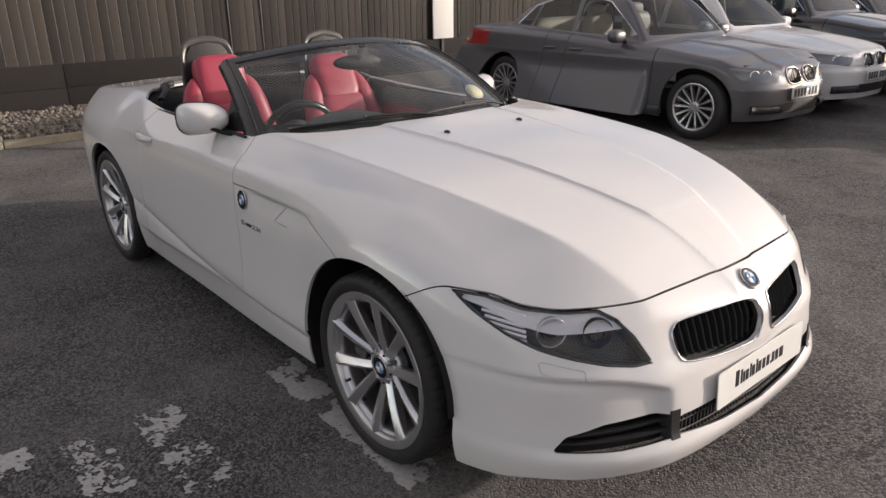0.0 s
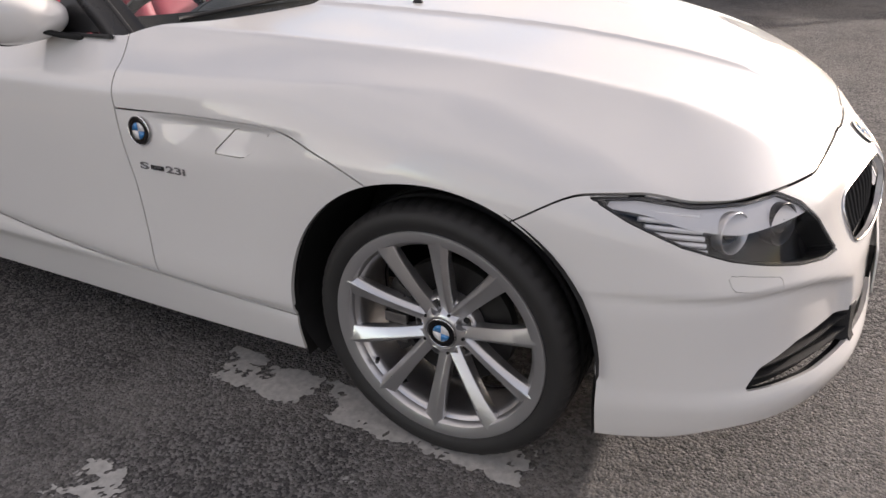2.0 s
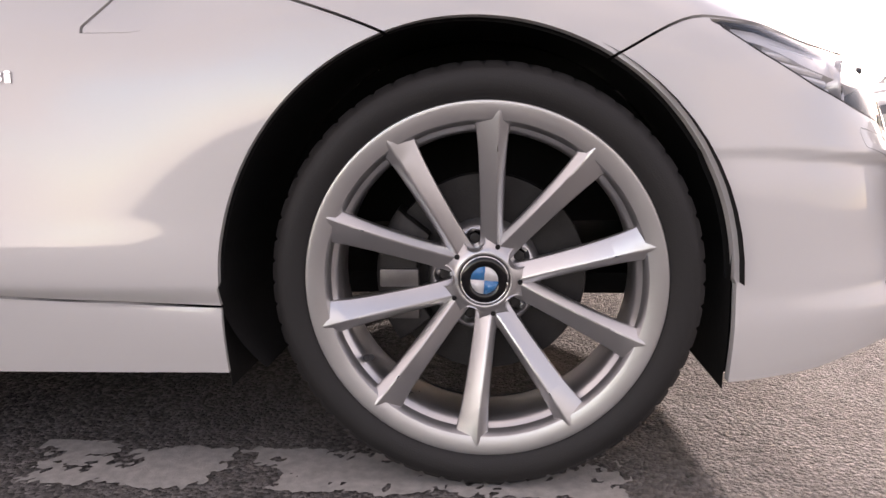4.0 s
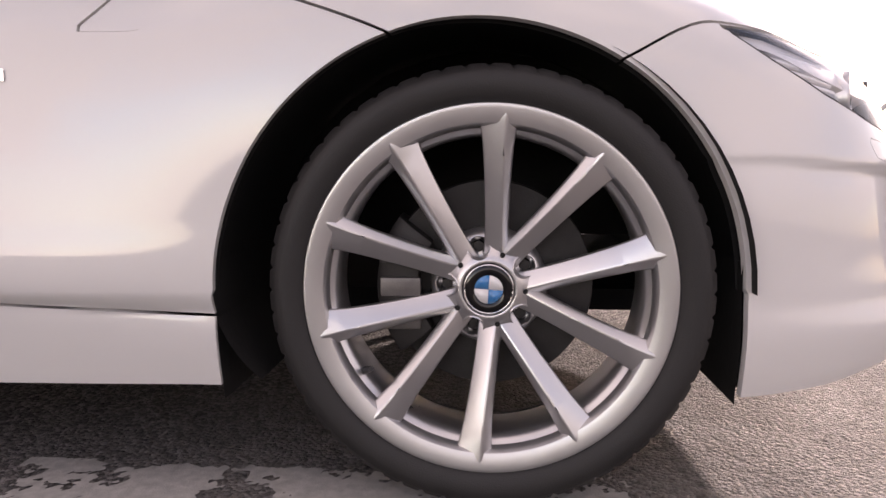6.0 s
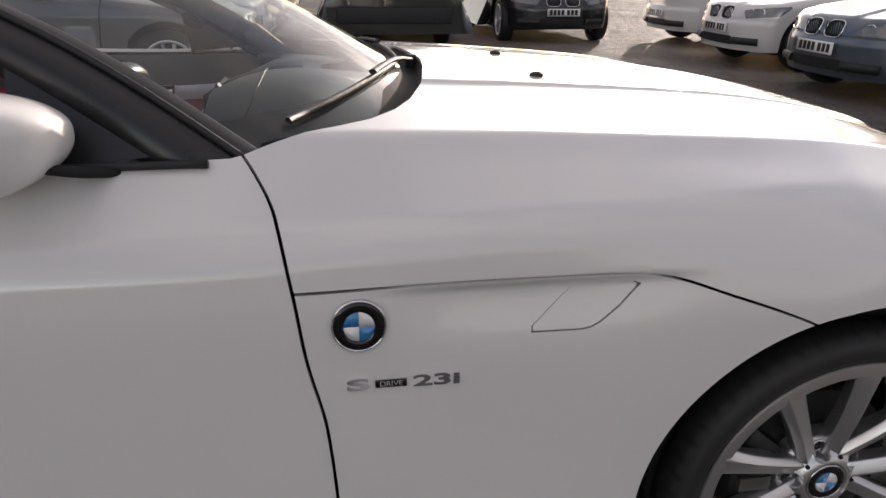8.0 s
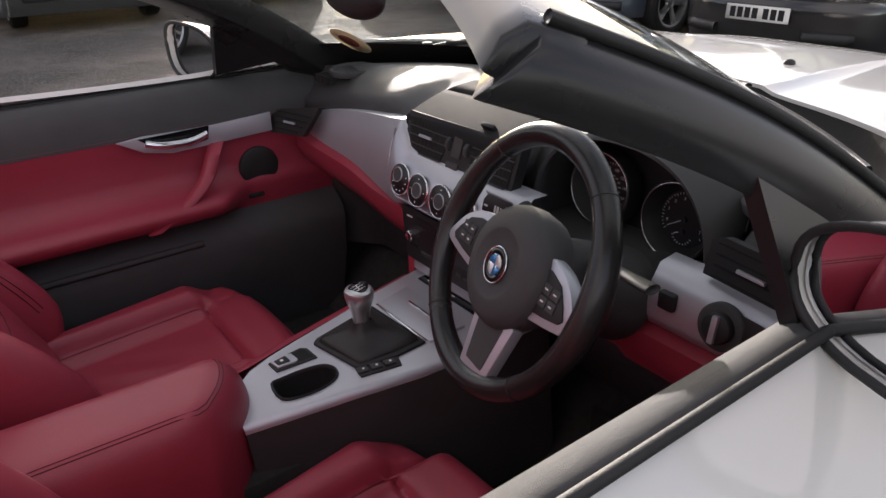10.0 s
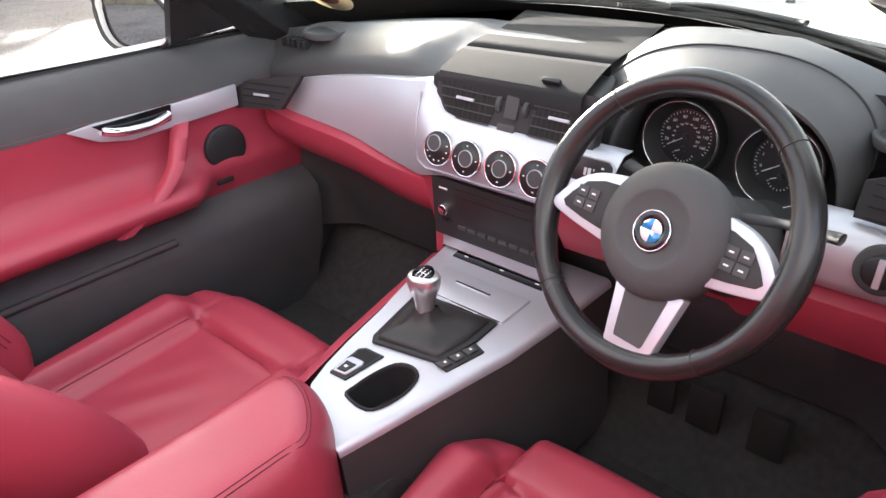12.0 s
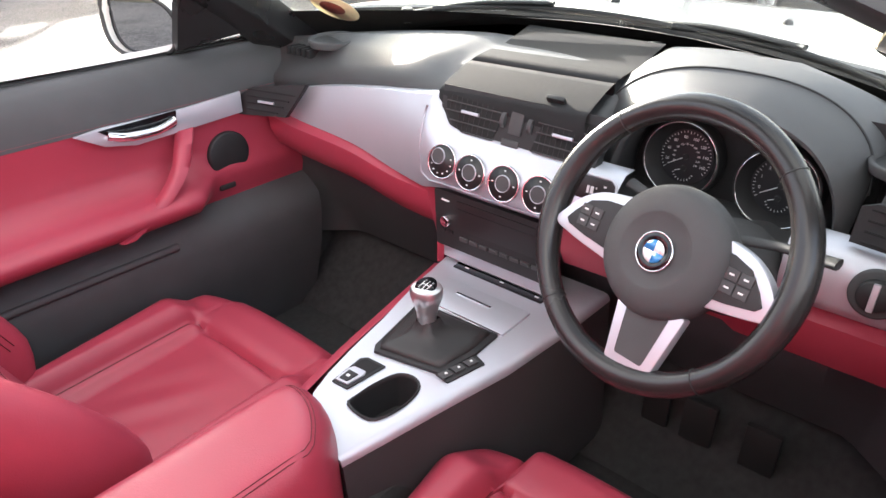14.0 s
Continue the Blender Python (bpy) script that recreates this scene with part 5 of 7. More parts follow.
        turned(bm, [(.0110, .0042), (.0108, .0066), (.0104, .0070), (.0100, .0062), (.0001, .0062)], 28, q @ Matrix.Rotation(radians(90), 4, 'X'))
        part("control_ring", bm, SATIN, ctl)
        bm = bmesh.new()
        turned(bm, [(.0099, .0064), (.0001, .0068)], 24, q @ Matrix.Rotation(radians(90), 4, 'X'))
        part("control_button", bm, SOFT, ctl)
        for a in ((200, 230, 260, 290, 320, 350, 20) if i == 0 else (90, 180, 270, 0)):
            bm = bmesh.new()
            c = Vector((.0162 * math.cos(radians(a)), .0162 * math.sin(radians(a)), .0046))
            box(bm, c.x - .0012, c.x + .0012, c.y - .0008, c.y + .0008, c.z, c.z + .0004, m)
            part("control_mark", bm, PRINT, ctl)
    # radio below
    rm = Matrix.Translation((-1.104, .014, .662)) @ Matrix.Rotation(radians(-90), 4, 'Z') @ Matrix.Rotation(radians(94), 4, 'X')
    bm = bmesh.new()
    plate(bm, rounded(.246, .116, .006), .022, rm @ Matrix.Translation((0, 0, -.012)))
    radio = part("radio", bm, RADIO, dash, "black radio with a row of buttons", bevel=.002)
    bm = bmesh.new()
    box(bm, -.070, .112, -.012, .030, .010, .0113, rm)
    part("radio_display", bm, PANE, radio)
    bm = bmesh.new()
    box(bm, -.070, .112, .033, .046, .010, .0116, rm)
    part("disc_slot", bm, PANE, radio)
    bm = bmesh.new()
    turned(bm, [(.0105, .010), (.0105, .020), (.009, .0215), (.0075, .0205), (.0001, .0205)], 28, rm @ Matrix.Translation((-.094, .0, 0)) @ Matrix.Rotation(radians(90), 4, 'X'))
    part("volume_knob", bm, CHROME, radio)
    for i in range(8):
        bm = bmesh.new()
        box(bm, -.066 + i * .0225, -.066 + i * .0225 + .018, -.034, -.026, .008, .0130, rm)
        part("radio_button", bm, SOFT, radio, bevel=.0012)
    for i in range(3):
        bm = bmesh.new()
        box(bm, -.106 + i * .009, -.106 + i * .009 + .006, -.026, -.020, .008, .0125, rm)
        part("radio_button", bm, PANE, radio)
    bm = bmesh.new()
    box(bm, -.106, -.088, .038, .041, .010, .0112, rm)
    part("radio_mark", bm, PRINT, radio)
    # red leather down the side of the middle stack
    bm, rows = bmesh.new(), []
    for t in np.linspace(0, 1, 10):
        z = .712 - .152 * t
        w = .078 * (1 - t) ** 1.25
        rows.append([(-1.100, .128, z), (-1.106, .140, z - .002), (-1.100 + .010 * t, .140 + w * .5, z - .004), (-1.082 + .012 * t, .140 + w, z - .010)])
    grid(bm, rows)
    bmesh.ops.recalc_face_normals(bm, faces=bm.faces)
    part("stack_flank", bm, RED, dash, "red leather beside the radio")
    # panel below the radio
    bm, rows = bmesh.new(), []
    for x, z in ((-1.105, .607), (-1.098, .590), (-1.100, .575)):
        rows.append([(x, y, z) for y in (.135, .0, -.135)])
    grid(bm, rows)
    part("stack_panel", bm, SATIN, dash)
    # instrument binnacle: a hood over two dials
    bm, rows = bmesh.new(), []
    arc = [radians(a) for a in np.linspace(0, 180, 41)]
    # from the panel inside, over the lip and a crease, forward into the dash top
    for x, yc, w, z0, h, dx, e in ((-.950, -.332, .168, .770, .150, 0, .7), (-1.035, -.333, .160, .770, .163, 0, .75), (-1.052, -.333, .161, .770, .168, .004, .75), (-1.057, -.332, .165, .772, .171, .010, .75),
                                 (-1.052, -.330, .172, .780, .168, .018, .78), (-1.030, -.322, .188, .815, .146, .030, .8), (-1.003, -.313, .199, .848, .122, .044, .85), (-.997, -.312, .201, .853, .1195, .046, .85),
                                 (-.985, -.312, .202, .866, .1075, .050, .85), (-.93, -.312, .203, .905, .069, .05, .9), (-.85, -.310, .204, .926, .042, .03, 1), (-.74, -.305, .207, .934, .020, 0, 1), (-.66, -.30, .21, .930, .014, 0, 1)):
        rows.append([under_glass((x + dx * math.sin(a), yc + w * math.copysign(abs(math.cos(a)) ** .85, math.cos(a)), z0 + h * math.sin(a) ** e)) for a in arc])
    grid(bm, rows)
    bmesh.ops.recalc_face_normals(bm, faces=bm.faces)
    bn = part("instrument_hood", bm, DASH, dash, "black hood over the instruments", angle=60)
    seam("hood_joint", rows[7], bn, .0021, BLACK)
    bm = bmesh.new()
    grid(bm, [[(-.955 + .01 * v, y, .775 + .16 * v) for v in np.linspace(0, 1, 3)] for y in (-.16, -.52)])
    part("instrument_panel", bm, BLACK, bn)
    bm = bmesh.new()
    grid(bm, [[(-1.06 + .105 * v, y, .775 + .0 * v) for v in np.linspace(0, 1, 3)] for y in (-.16, -.52)])
    part("instrument_shelf", bm, SOFT, bn)
    for k, y in enumerate((-.254, -.400)):
        m = facing((-.966, y, (.833, .824)[k]), (-1, 0, .12)) @ Matrix.Scale(.85, 4)
        bm = bmesh.new()
        turned(bm, [(.072, -.004), (.072, .031), (.070, .0335), (.066, .032), (.054, .006), (.050, .001)], 48, m @ Matrix.Rotation(radians(90), 4, 'X'))
        dial = part("dial", bm, BLACK, bn, "round dial with white figures and needle")
        bm = bmesh.new()
        tube(bm, [m @ Vector((.0675 * math.cos(a), .0675 * math.sin(a), .0332)) for a in [2 * math.pi * i / 48 for i in range(48)]], .0012, 6, closed=True)
        part("dial_ring", bm, CHROME, dial)
        bm = bmesh.new()
        turned(bm, [(.0505, .0015), (.0001, .0018)], 40, m @ Matrix.Rotation(radians(90), 4, 'X'))
        part("dial_face", bm, INK, dial)
        labels = ["20", "40", "60", "80", "100", "120", "140", "160"] if k == 0 else ["0", "1", "2", "3", "4", "5", "6", "7"]
        for i in range(33):
            a = radians(215 - i * 250 / 32)
            bm = bmesh.new()
            L = .005 if i % 4 == 0 else .003
            box(bm, .047 - L, .047, -.0005, .0005, .002, .0024, m @ Matrix.Rotation(a, 4, 'Z'))
            part("dial_mark", bm, PRINT, dial)
        for i, tx in enumerate(labels):
            a = radians(215 - (i + .6) * 250 / 8)
            lettering("dial_figure", tx, .0078, PRINT, dial, m @ Matrix.Translation((.036 * math.cos(a), .036 * math.sin(a), .002)), .0002)
        if k == 0:
            for i in range(12):
                a = radians(208 - i * 22)
                lettering("dial_figure", str(20 * i + 20), .0048, PRINT, dial, m @ Matrix.Translation((.0235 * math.cos(a), .0235 * math.sin(a), .002)), .0002)
        for i in range(9):
            a = radians(200 + i * 17.5)
            bm = bmesh.new()
            box(bm, .0175, .021, -.0005, .0005, .002, .0024, m @ Matrix.Translation((0, -.026, 0)) @ Matrix.Rotation(a, 4, 'Z'))
            part("dial_mark", bm, PRINT, dial)
        for (cx, cyy, r, ang) in ((0, 0, .036, 212), (0, -.022, .016, 205)):
            bm = bmesh.new()
            q = m @ Matrix.Translation((cx, cyy, .004)) @ Matrix.Rotation(radians(ang), 4, 'Z')
            box(bm, -.004, r, -.0007, .0007, 0, .0012, q)
            part("needle", bm, PRINT, dial)
            bm = bmesh.new()
            rod(bm, q @ Vector((0, 0, -.002)), q @ Vector((0, 0, .003)), .005, .004)
            part("needle_hub", bm, BLACK, dial)
    # light switch by the door
    m = facing((-1.113, -.568, .778), (-1, 0, .15))
    bm = bmesh.new()
    turned(bm, [(.031, -.004), (.031, .004), (.028, .005), (.0001, .003)], 40, m @ Matrix.Rotation(radians(90), 4, 'X'))
    ls = part("light_switch", bm, SOFT, dash, "round light switch with a silver grip")
    bm = bmesh.new()
    turned(bm, [(.020, .004), (.020, .014), (.018, .016), (.0001, .016)], 32, m @ Matrix.Rotation(radians(90), 4, 'X'))
    part("switch_knob", bm, BLACK, ls)
    bm = bmesh.new()
    box(bm, -.004, .004, -.018, .018, .015, .022, m)
    part("switch_grip", bm, SATIN, ls, bevel=.0015)
    bm = bmesh.new()
    plate(bm, [(.0, .026), (.066, .020), (.070, .014), (.070, -.018), (.064, -.024), (.0, -.028)][::-1], .003, m @ Matrix.Translation((0, 0, -.002)))
    bmesh.ops.recalc_face_normals(bm, faces=bm.faces)
    part("switch_plate", bm, BLACK, ls, bevel=.001)
    bm = bmesh.new()
    box(bm, -1.118, -1.10, -.500, -.475, .765, .79)
    part("start_socket", bm, BLACK, dash, bevel=.004)
    # speaker rounds in the dash corners, vent slots on top
    for s in (-1, 1):
        bm = bmesh.new()
        m = Matrix.Translation((-.975, s * .545, .896)) @ Matrix.Rotation(radians(s * 4), 4, 'X') @ Matrix.Diagonal((1.35, 1, 1, 1))
        turned(bm, [(.044, -.006), (.047, .007), (.042, .010), (.038, .004), (.0001, .003)], 40, m @ Matrix.Rotation(radians(90), 4, 'X'))
        sp = part("dash_speaker", bm, SOFT, dash, "oval speaker grille in the dash corner")
        bm = bmesh.new()
        turned(bm, [(.0375, .0045), (.0001, .0042)], 32, m @ Matrix.Rotation(radians(90), 4, 'X'))
        part("speaker_mesh", bm, BLACK, sp)
        for i in range(5):
            bm = bmesh.new()
            box(bm, -1.035, -1.000, s * .60 + (i - 2) * .017 - .004, s * .60 + (i - 2) * .017 + .004, .866, .884, Matrix())
            part("demister_louvre", bm, BLACK, dash, bevel=.002)


dashboard()


def console():
    def zc(x):
        return .545 + .08 * (x + 1.4)
    m = Matrix.Translation((-1.4, 0, .545)) @ Matrix.Rotation(math.atan(-.08), 4, 'Y')

    def at(x, y, z=0.0):
        return Vector(((x + 1.4) / math.cos(math.atan(.08)), y, z))
    outline = [(-1.02, .132), (-1.09, .127), (-1.20, .112), (-1.306, .088), (-1.40, .072), (-1.456, .060), (-1.50, .045), (-1.528, .022), (-1.545, -.02), (-1.563, -.072), (-1.50, -.088), (-1.40, -.112), (-1.28, -.143), (-1.16, -.160), (-1.09, -.166), (-1.02, -.172)]
    out = [at(x, y) for x, y in outline]
    cup_o = [(-1.486, -.017), (-1.466, -.014), (-1.430, -.018), (-1.397, -.030), (-1.387, -.052), (-1.396, -.074), (-1.425, -.083), (-1.462, -.079), (-1.489, -.062)]
    cup_c = (sum(p[0] for p in cup_o) / 9, sum(p[1] for p in cup_o) / 9)

    def cup_ring(k, h):
        return [m @ (at(cup_c[0] + (p.x - cup_c[0]) * k, cup_c[1] + (p.y - cup_c[1]) * k) + Vector((0, 0, h))) for p in spline([(x, y, 0) for x, y in cup_o], 3, True)]
    # the top sheet with the cup's hole in it, edges turned down
    bm = bmesh.new()
    loops = []
    for ring in ([m @ p for p in out], cup_ring(1.0, 0)):
        vs = [bm.verts.new(p) for p in ring]
        loops.append(vs)
        for a, b in zip(vs, vs[1:] + vs[:1]):
            bm.edges.new((a, b))
    bmesh.ops.triangle_fill(bm, use_beauty=True, edges=bm.edges[:])
    rim = loops[0]
    rolls = []
    for out_y, drop in ((.0055, .0012), (.0100, .0045), (.0125, .0095), (.0130, .0140)):
        rolls.append([bm.verts.new(v.co + Vector((0, -out_y * min(1, max(0, -(v.co.y + .02) / .05)), -drop))) for v in rim])
    for a, b in zip([rim] + rolls, rolls):
        for k in range(len(rim)):
            bm.faces.new((a[k], a[(k + 1) % len(rim)], b[(k + 1) % len(rim)], b[k]))
    bmesh.ops.recalc_face_normals(bm, faces=bm.faces)
    con = part("console", bm, SATIN, car, "satin silver centre console", angle=50)
    bm, rows = bmesh.new(), []
    for h, k in ((-.013, 1.0), (-.05, 1.0), (-.16, 1.02), (-.33, 1.05)):
        rows.append([m @ Vector((p.x, p.y * k - .0125 * min(1, max(0, -(p.y + .02) / .05)), h)) for p in out])
    grid(bm, rows, close_v=True)
    bmesh.ops.recalc_face_normals(bm, faces=bm.faces)
    part("console_side", bm, SOFT, con)
    bm, rows = bmesh.new(), []
    for x, y0 in ((-1.12, .130), (-1.25, .112), (-1.40, .090), (-1.50, .070), (-1.56, .065)):
        rows.append([(x, y0 - .012, zc(x) - .002), (x, y0 + .004, zc(x) - .004), (x, y0 + .022, zc(x) - .05), (x, y0 + .03, .36)])
    grid(bm, rows)
    part("console_flank", bm, RED, con, "red leather console flank")

    def slab(name, pts, h0, h1, mat, bevel=.0015, label="", parent=None):
        bm = bmesh.new()
        plate(bm, [(at(x, y).x, y) for x, y in pts], h1 - h0, m @ Matrix.Translation((0, 0, h0)))
        bmesh.ops.recalc_face_normals(bm, faces=bm.faces)
        return part(name, bm, mat, parent or con, label, bevel=bevel)
    slab("ashtray_lid", [(-1.152, .079), (-1.151, -.106), (-1.226, -.103), (-1.228, .068)], -.002, .0045, SATIN, .0018, label="satin lid")
    slab("lid_grip", [(-1.178, .03), (-1.178, -.045), (-1.183, -.045), (-1.183, .03)], .003, .0062, CHROME, .0005)
    slab("lid_edge", [(-1.226, .068), (-1.226, -.098), (-1.232, -.098), (-1.232, .068)], -.001, .004, CHROME, .0008)
    st = slab("switch_strip", [(-1.098, .092), (-1.098, -.104), (-1.116, -.104), (-1.116, .092)], -.002, .003, GLOSS, label="black switch strip")
    for y in (.07, -.01, -.085):
        slab("strip_mark", [(-1.105, y), (-1.105, y - .008), (-1.108, y - .008), (-1.108, y)], .003, .0036, PRINT, 0, parent=st)
    # gear lever
    frame_o = [(-1.240, .066), (-1.230, -.098), (-1.290, -.098), (-1.358, -.084), (-1.382, .036), (-1.37, .045)]
    boot = slab("gear_gaiter", frame_o, -.002, .006, BLACK, .003, "black leather gear gaiter")
    bm, rows = bmesh.new(), []
    c = at(-1.305, -.012)
    for k, h in ((.88, .006), (.86, .011), (.72, .014), (.54, .018), (.38, .023), (.26, .033), (.19, .046)):
        rows.append([m @ Vector((c.x + (at(x, y).x - c.x) * k + (.004 * math.sin(13 * i + h * 90) if .2 < k < .8 else 0), c.y + (y - c.y) * k, h)) for i, (x, y) in enumerate([p for a, b in zip(frame_o, frame_o[1:] + frame_o[:1]) for p in (a, ((a[0] + b[0]) / 2, (a[1] + b[1]) / 2))])])
    grid(bm, rows, close_v=True)
    bmesh.ops.recalc_face_normals(bm, faces=bm.faces)
    part("gaiter_skin", bm, SOFT_LEATHER, boot, angle=80)
    base = m @ Vector((c.x, c.y, .036))
    tip = Vector((-1.309, -.013, .658))
    d = (tip - base).normalized()
    bm, rows = bmesh.new(), []
    for t, r in ((0, .0155), (.15, .0160), (.32, .0172), (.50, .0205), (.66, .0245), (.80, .0268), (.91, .0268), (.97, .0250), (1.0, .0215)):
        p = base.lerp(tip, t)
        rows.append([p + Vector((r * .95 * math.cos(a), r * math.sin(a), 0)) for a in [2 * math.pi * j / 24 for j in range(24)]])
    grid(bm, rows, close_v=True, cap=True)
    bmesh.ops.recalc_face_normals(bm, faces=bm.faces)
    knob = part("gear_knob", bm, SILVER, con, "satin silver gear knob with a black shift pattern")
    km = facing(tip + Vector((-.001, 0, .0005)), (-.25, -.1, 1), (1, 0, 0))
    bm = bmesh.new()
    plate(bm, [(.0165 * math.cos(a), .0185 * math.sin(a)) for a in [2 * math.pi * i / 28 for i in range(28)]], .0022, km)
    kf = part("shift_pattern", bm, GLOSS, knob)
    for x in (-.007, 0, .007):
        bm = bmesh.new()
        box(bm, x - .0006, x + .0006, -.006, .006, .0022, .0026, km)
        part("pattern_line", bm, PRINT, kf)
    bm = bmesh.new()
    box(bm, -.007, .007, -.0006, .0006, .0022, .0026, km)
    part("pattern_line", bm, PRINT, kf)
    for i, tx in enumerate(("1", "3", "5", "2", "4", "6")):
        lettering("pattern_figure", tx, .005, PRINT, kf, km @ Matrix.Translation(((-.007, 0, .007)[i % 3], .0085 if i < 3 else -.0085, .0022)), .0002)
    # three buttons beside the gaiter
    bank = slab("button_bank", [(-1.287, -.094), (-1.297, -.122), (-1.365, -.103), (-1.361, -.075)], -.002, .003, BLACK, label="bank of three black buttons")
    for i in range(3):
        x = -1.300 - i * .0225
        y = -.1 + i * .0065
        slab("button", [(x, y), (x - .003, y - .014), (x - .0205, y - .009), (x - .018, y + .006)], .002, .007, SOFT, .0012, parent=bank)
        slab("button_mark", [(x - .006, y - .003), (x - .007, y - .007), (x - .011, y - .006), (x - .010, y - .002)], .007, .0073, PRINT, 0, parent=bank)
    # parking brake switch: a key in a silver frame, an open recess ahead of it
    hb = slab("parking_brake_switch", [(-1.468, .040), (-1.405, .043), (-1.396, .034), (-1.394, -.003), (-1.466, .008)], -.002, .003, BLACK, label="black parking brake switch in a silver frame")
    slab("switch_recess", [(-1.428, .037), (-1.408, .038), (-1.401, .031), (-1.399, .002), (-1.424, .006)], .003, .0034, DARK, 0, parent=hb)
    slab("switch_frame", [(-1.464, .036), (-1.434, .0375), (-1.426, .033), (-1.424, .010), (-1.430, .007), (-1.461, .012)], .003, .0068, SATIN, .0015, parent=hb)
    slab("switch_key", [(-1.460, .031), (-1.438, .032), (-1.437, .0125), (-1.458, .016)], .0068, .0088, BLACK, .001, parent=hb)
    slab("key_mark", [(-1.451, .026), (-1.446, .026), (-1.446, .020), (-1.451, .020)], .0088, .0091, PRINT, 0, parent=hb)
    # drink holder
    bm = bmesh.new()
    grid(bm, [cup_ring(k, h) for k, h in ((1.05, -.001), (1.05, .003), (1.02, .0042), (.97, .003), (.95, -.004), (.86, -.050), (.80, -.056), (.02, -.056))], close_v=True)
    bmesh.ops.recalc_face_normals(bm, faces=bm.faces)
    cup = part("cup_holder", bm, BLACK, con, "black open cup holder", angle=60)
    bm = bmesh.new()
    grid(bm, [cup_ring(k, h) for k, h in ((.78, -.0545), (.60, -.0535), (.02, -.0535))], close_v=True)
    part("cup_mat", bm, RUBBER, cup)
    # red armrest behind: its front edge sweeps back towards the driver
    def arm_x(y):
        return -1.522 - .10 * (max(0, .01 - y) / .14) ** 2

    def arm_z(dist, y):
        mid, hw = -.042, .092
        edge = max(0, 1 - ((y - mid) / hw) ** 6)
        rise = math.sqrt(max(0, 1 - (1 - min(dist / .06, 1)) ** 2))
        return .500 + .110 * rise ** .7 * edge ** .45 + .02 * min(dist, .5) * edge
    bm, rows = bmesh.new(), []
    across = [-.042 + .092 * math.sin(math.pi / 2 * k / 12) for k in range(-12, 13)]
    for dist in [0, .002, .006, .012, .02, .03, .042, .055, .07, .1, .15, .2, .3, .4, .5]:
        row = [(arm_x(y) - dist, y, arm_z(dist, y)) for y in across]
        rows.append([(row[0][0], row[0][1] - .004, .36)] + row + [(row[-1][0], row[-1][1] + .004, .36)])
    rows.insert(0, [(x + .004, y, .38) for x, y, z in rows[0]])
    grid(bm, rows)
    bmesh.ops.recalc_face_normals(bm, faces=bm.faces)
    arm = part("armrest", bm, RED, con, "red leather armrest with double stitching", angle=70)
    for off in (0, .006):
        run = [(arm_x(y) - .034 - off, y) for y in np.linspace(.03, -.095 + off, 16)] + [(arm_x(-.095) - .05 - .4 * t, -.103 + off) for t in np.linspace(0, 1, 14)]
        seam("armrest_stitch", [(x, y, arm_z(arm_x(y) - x, y) + .0001) for x, y in run], arm, .0008)


console()


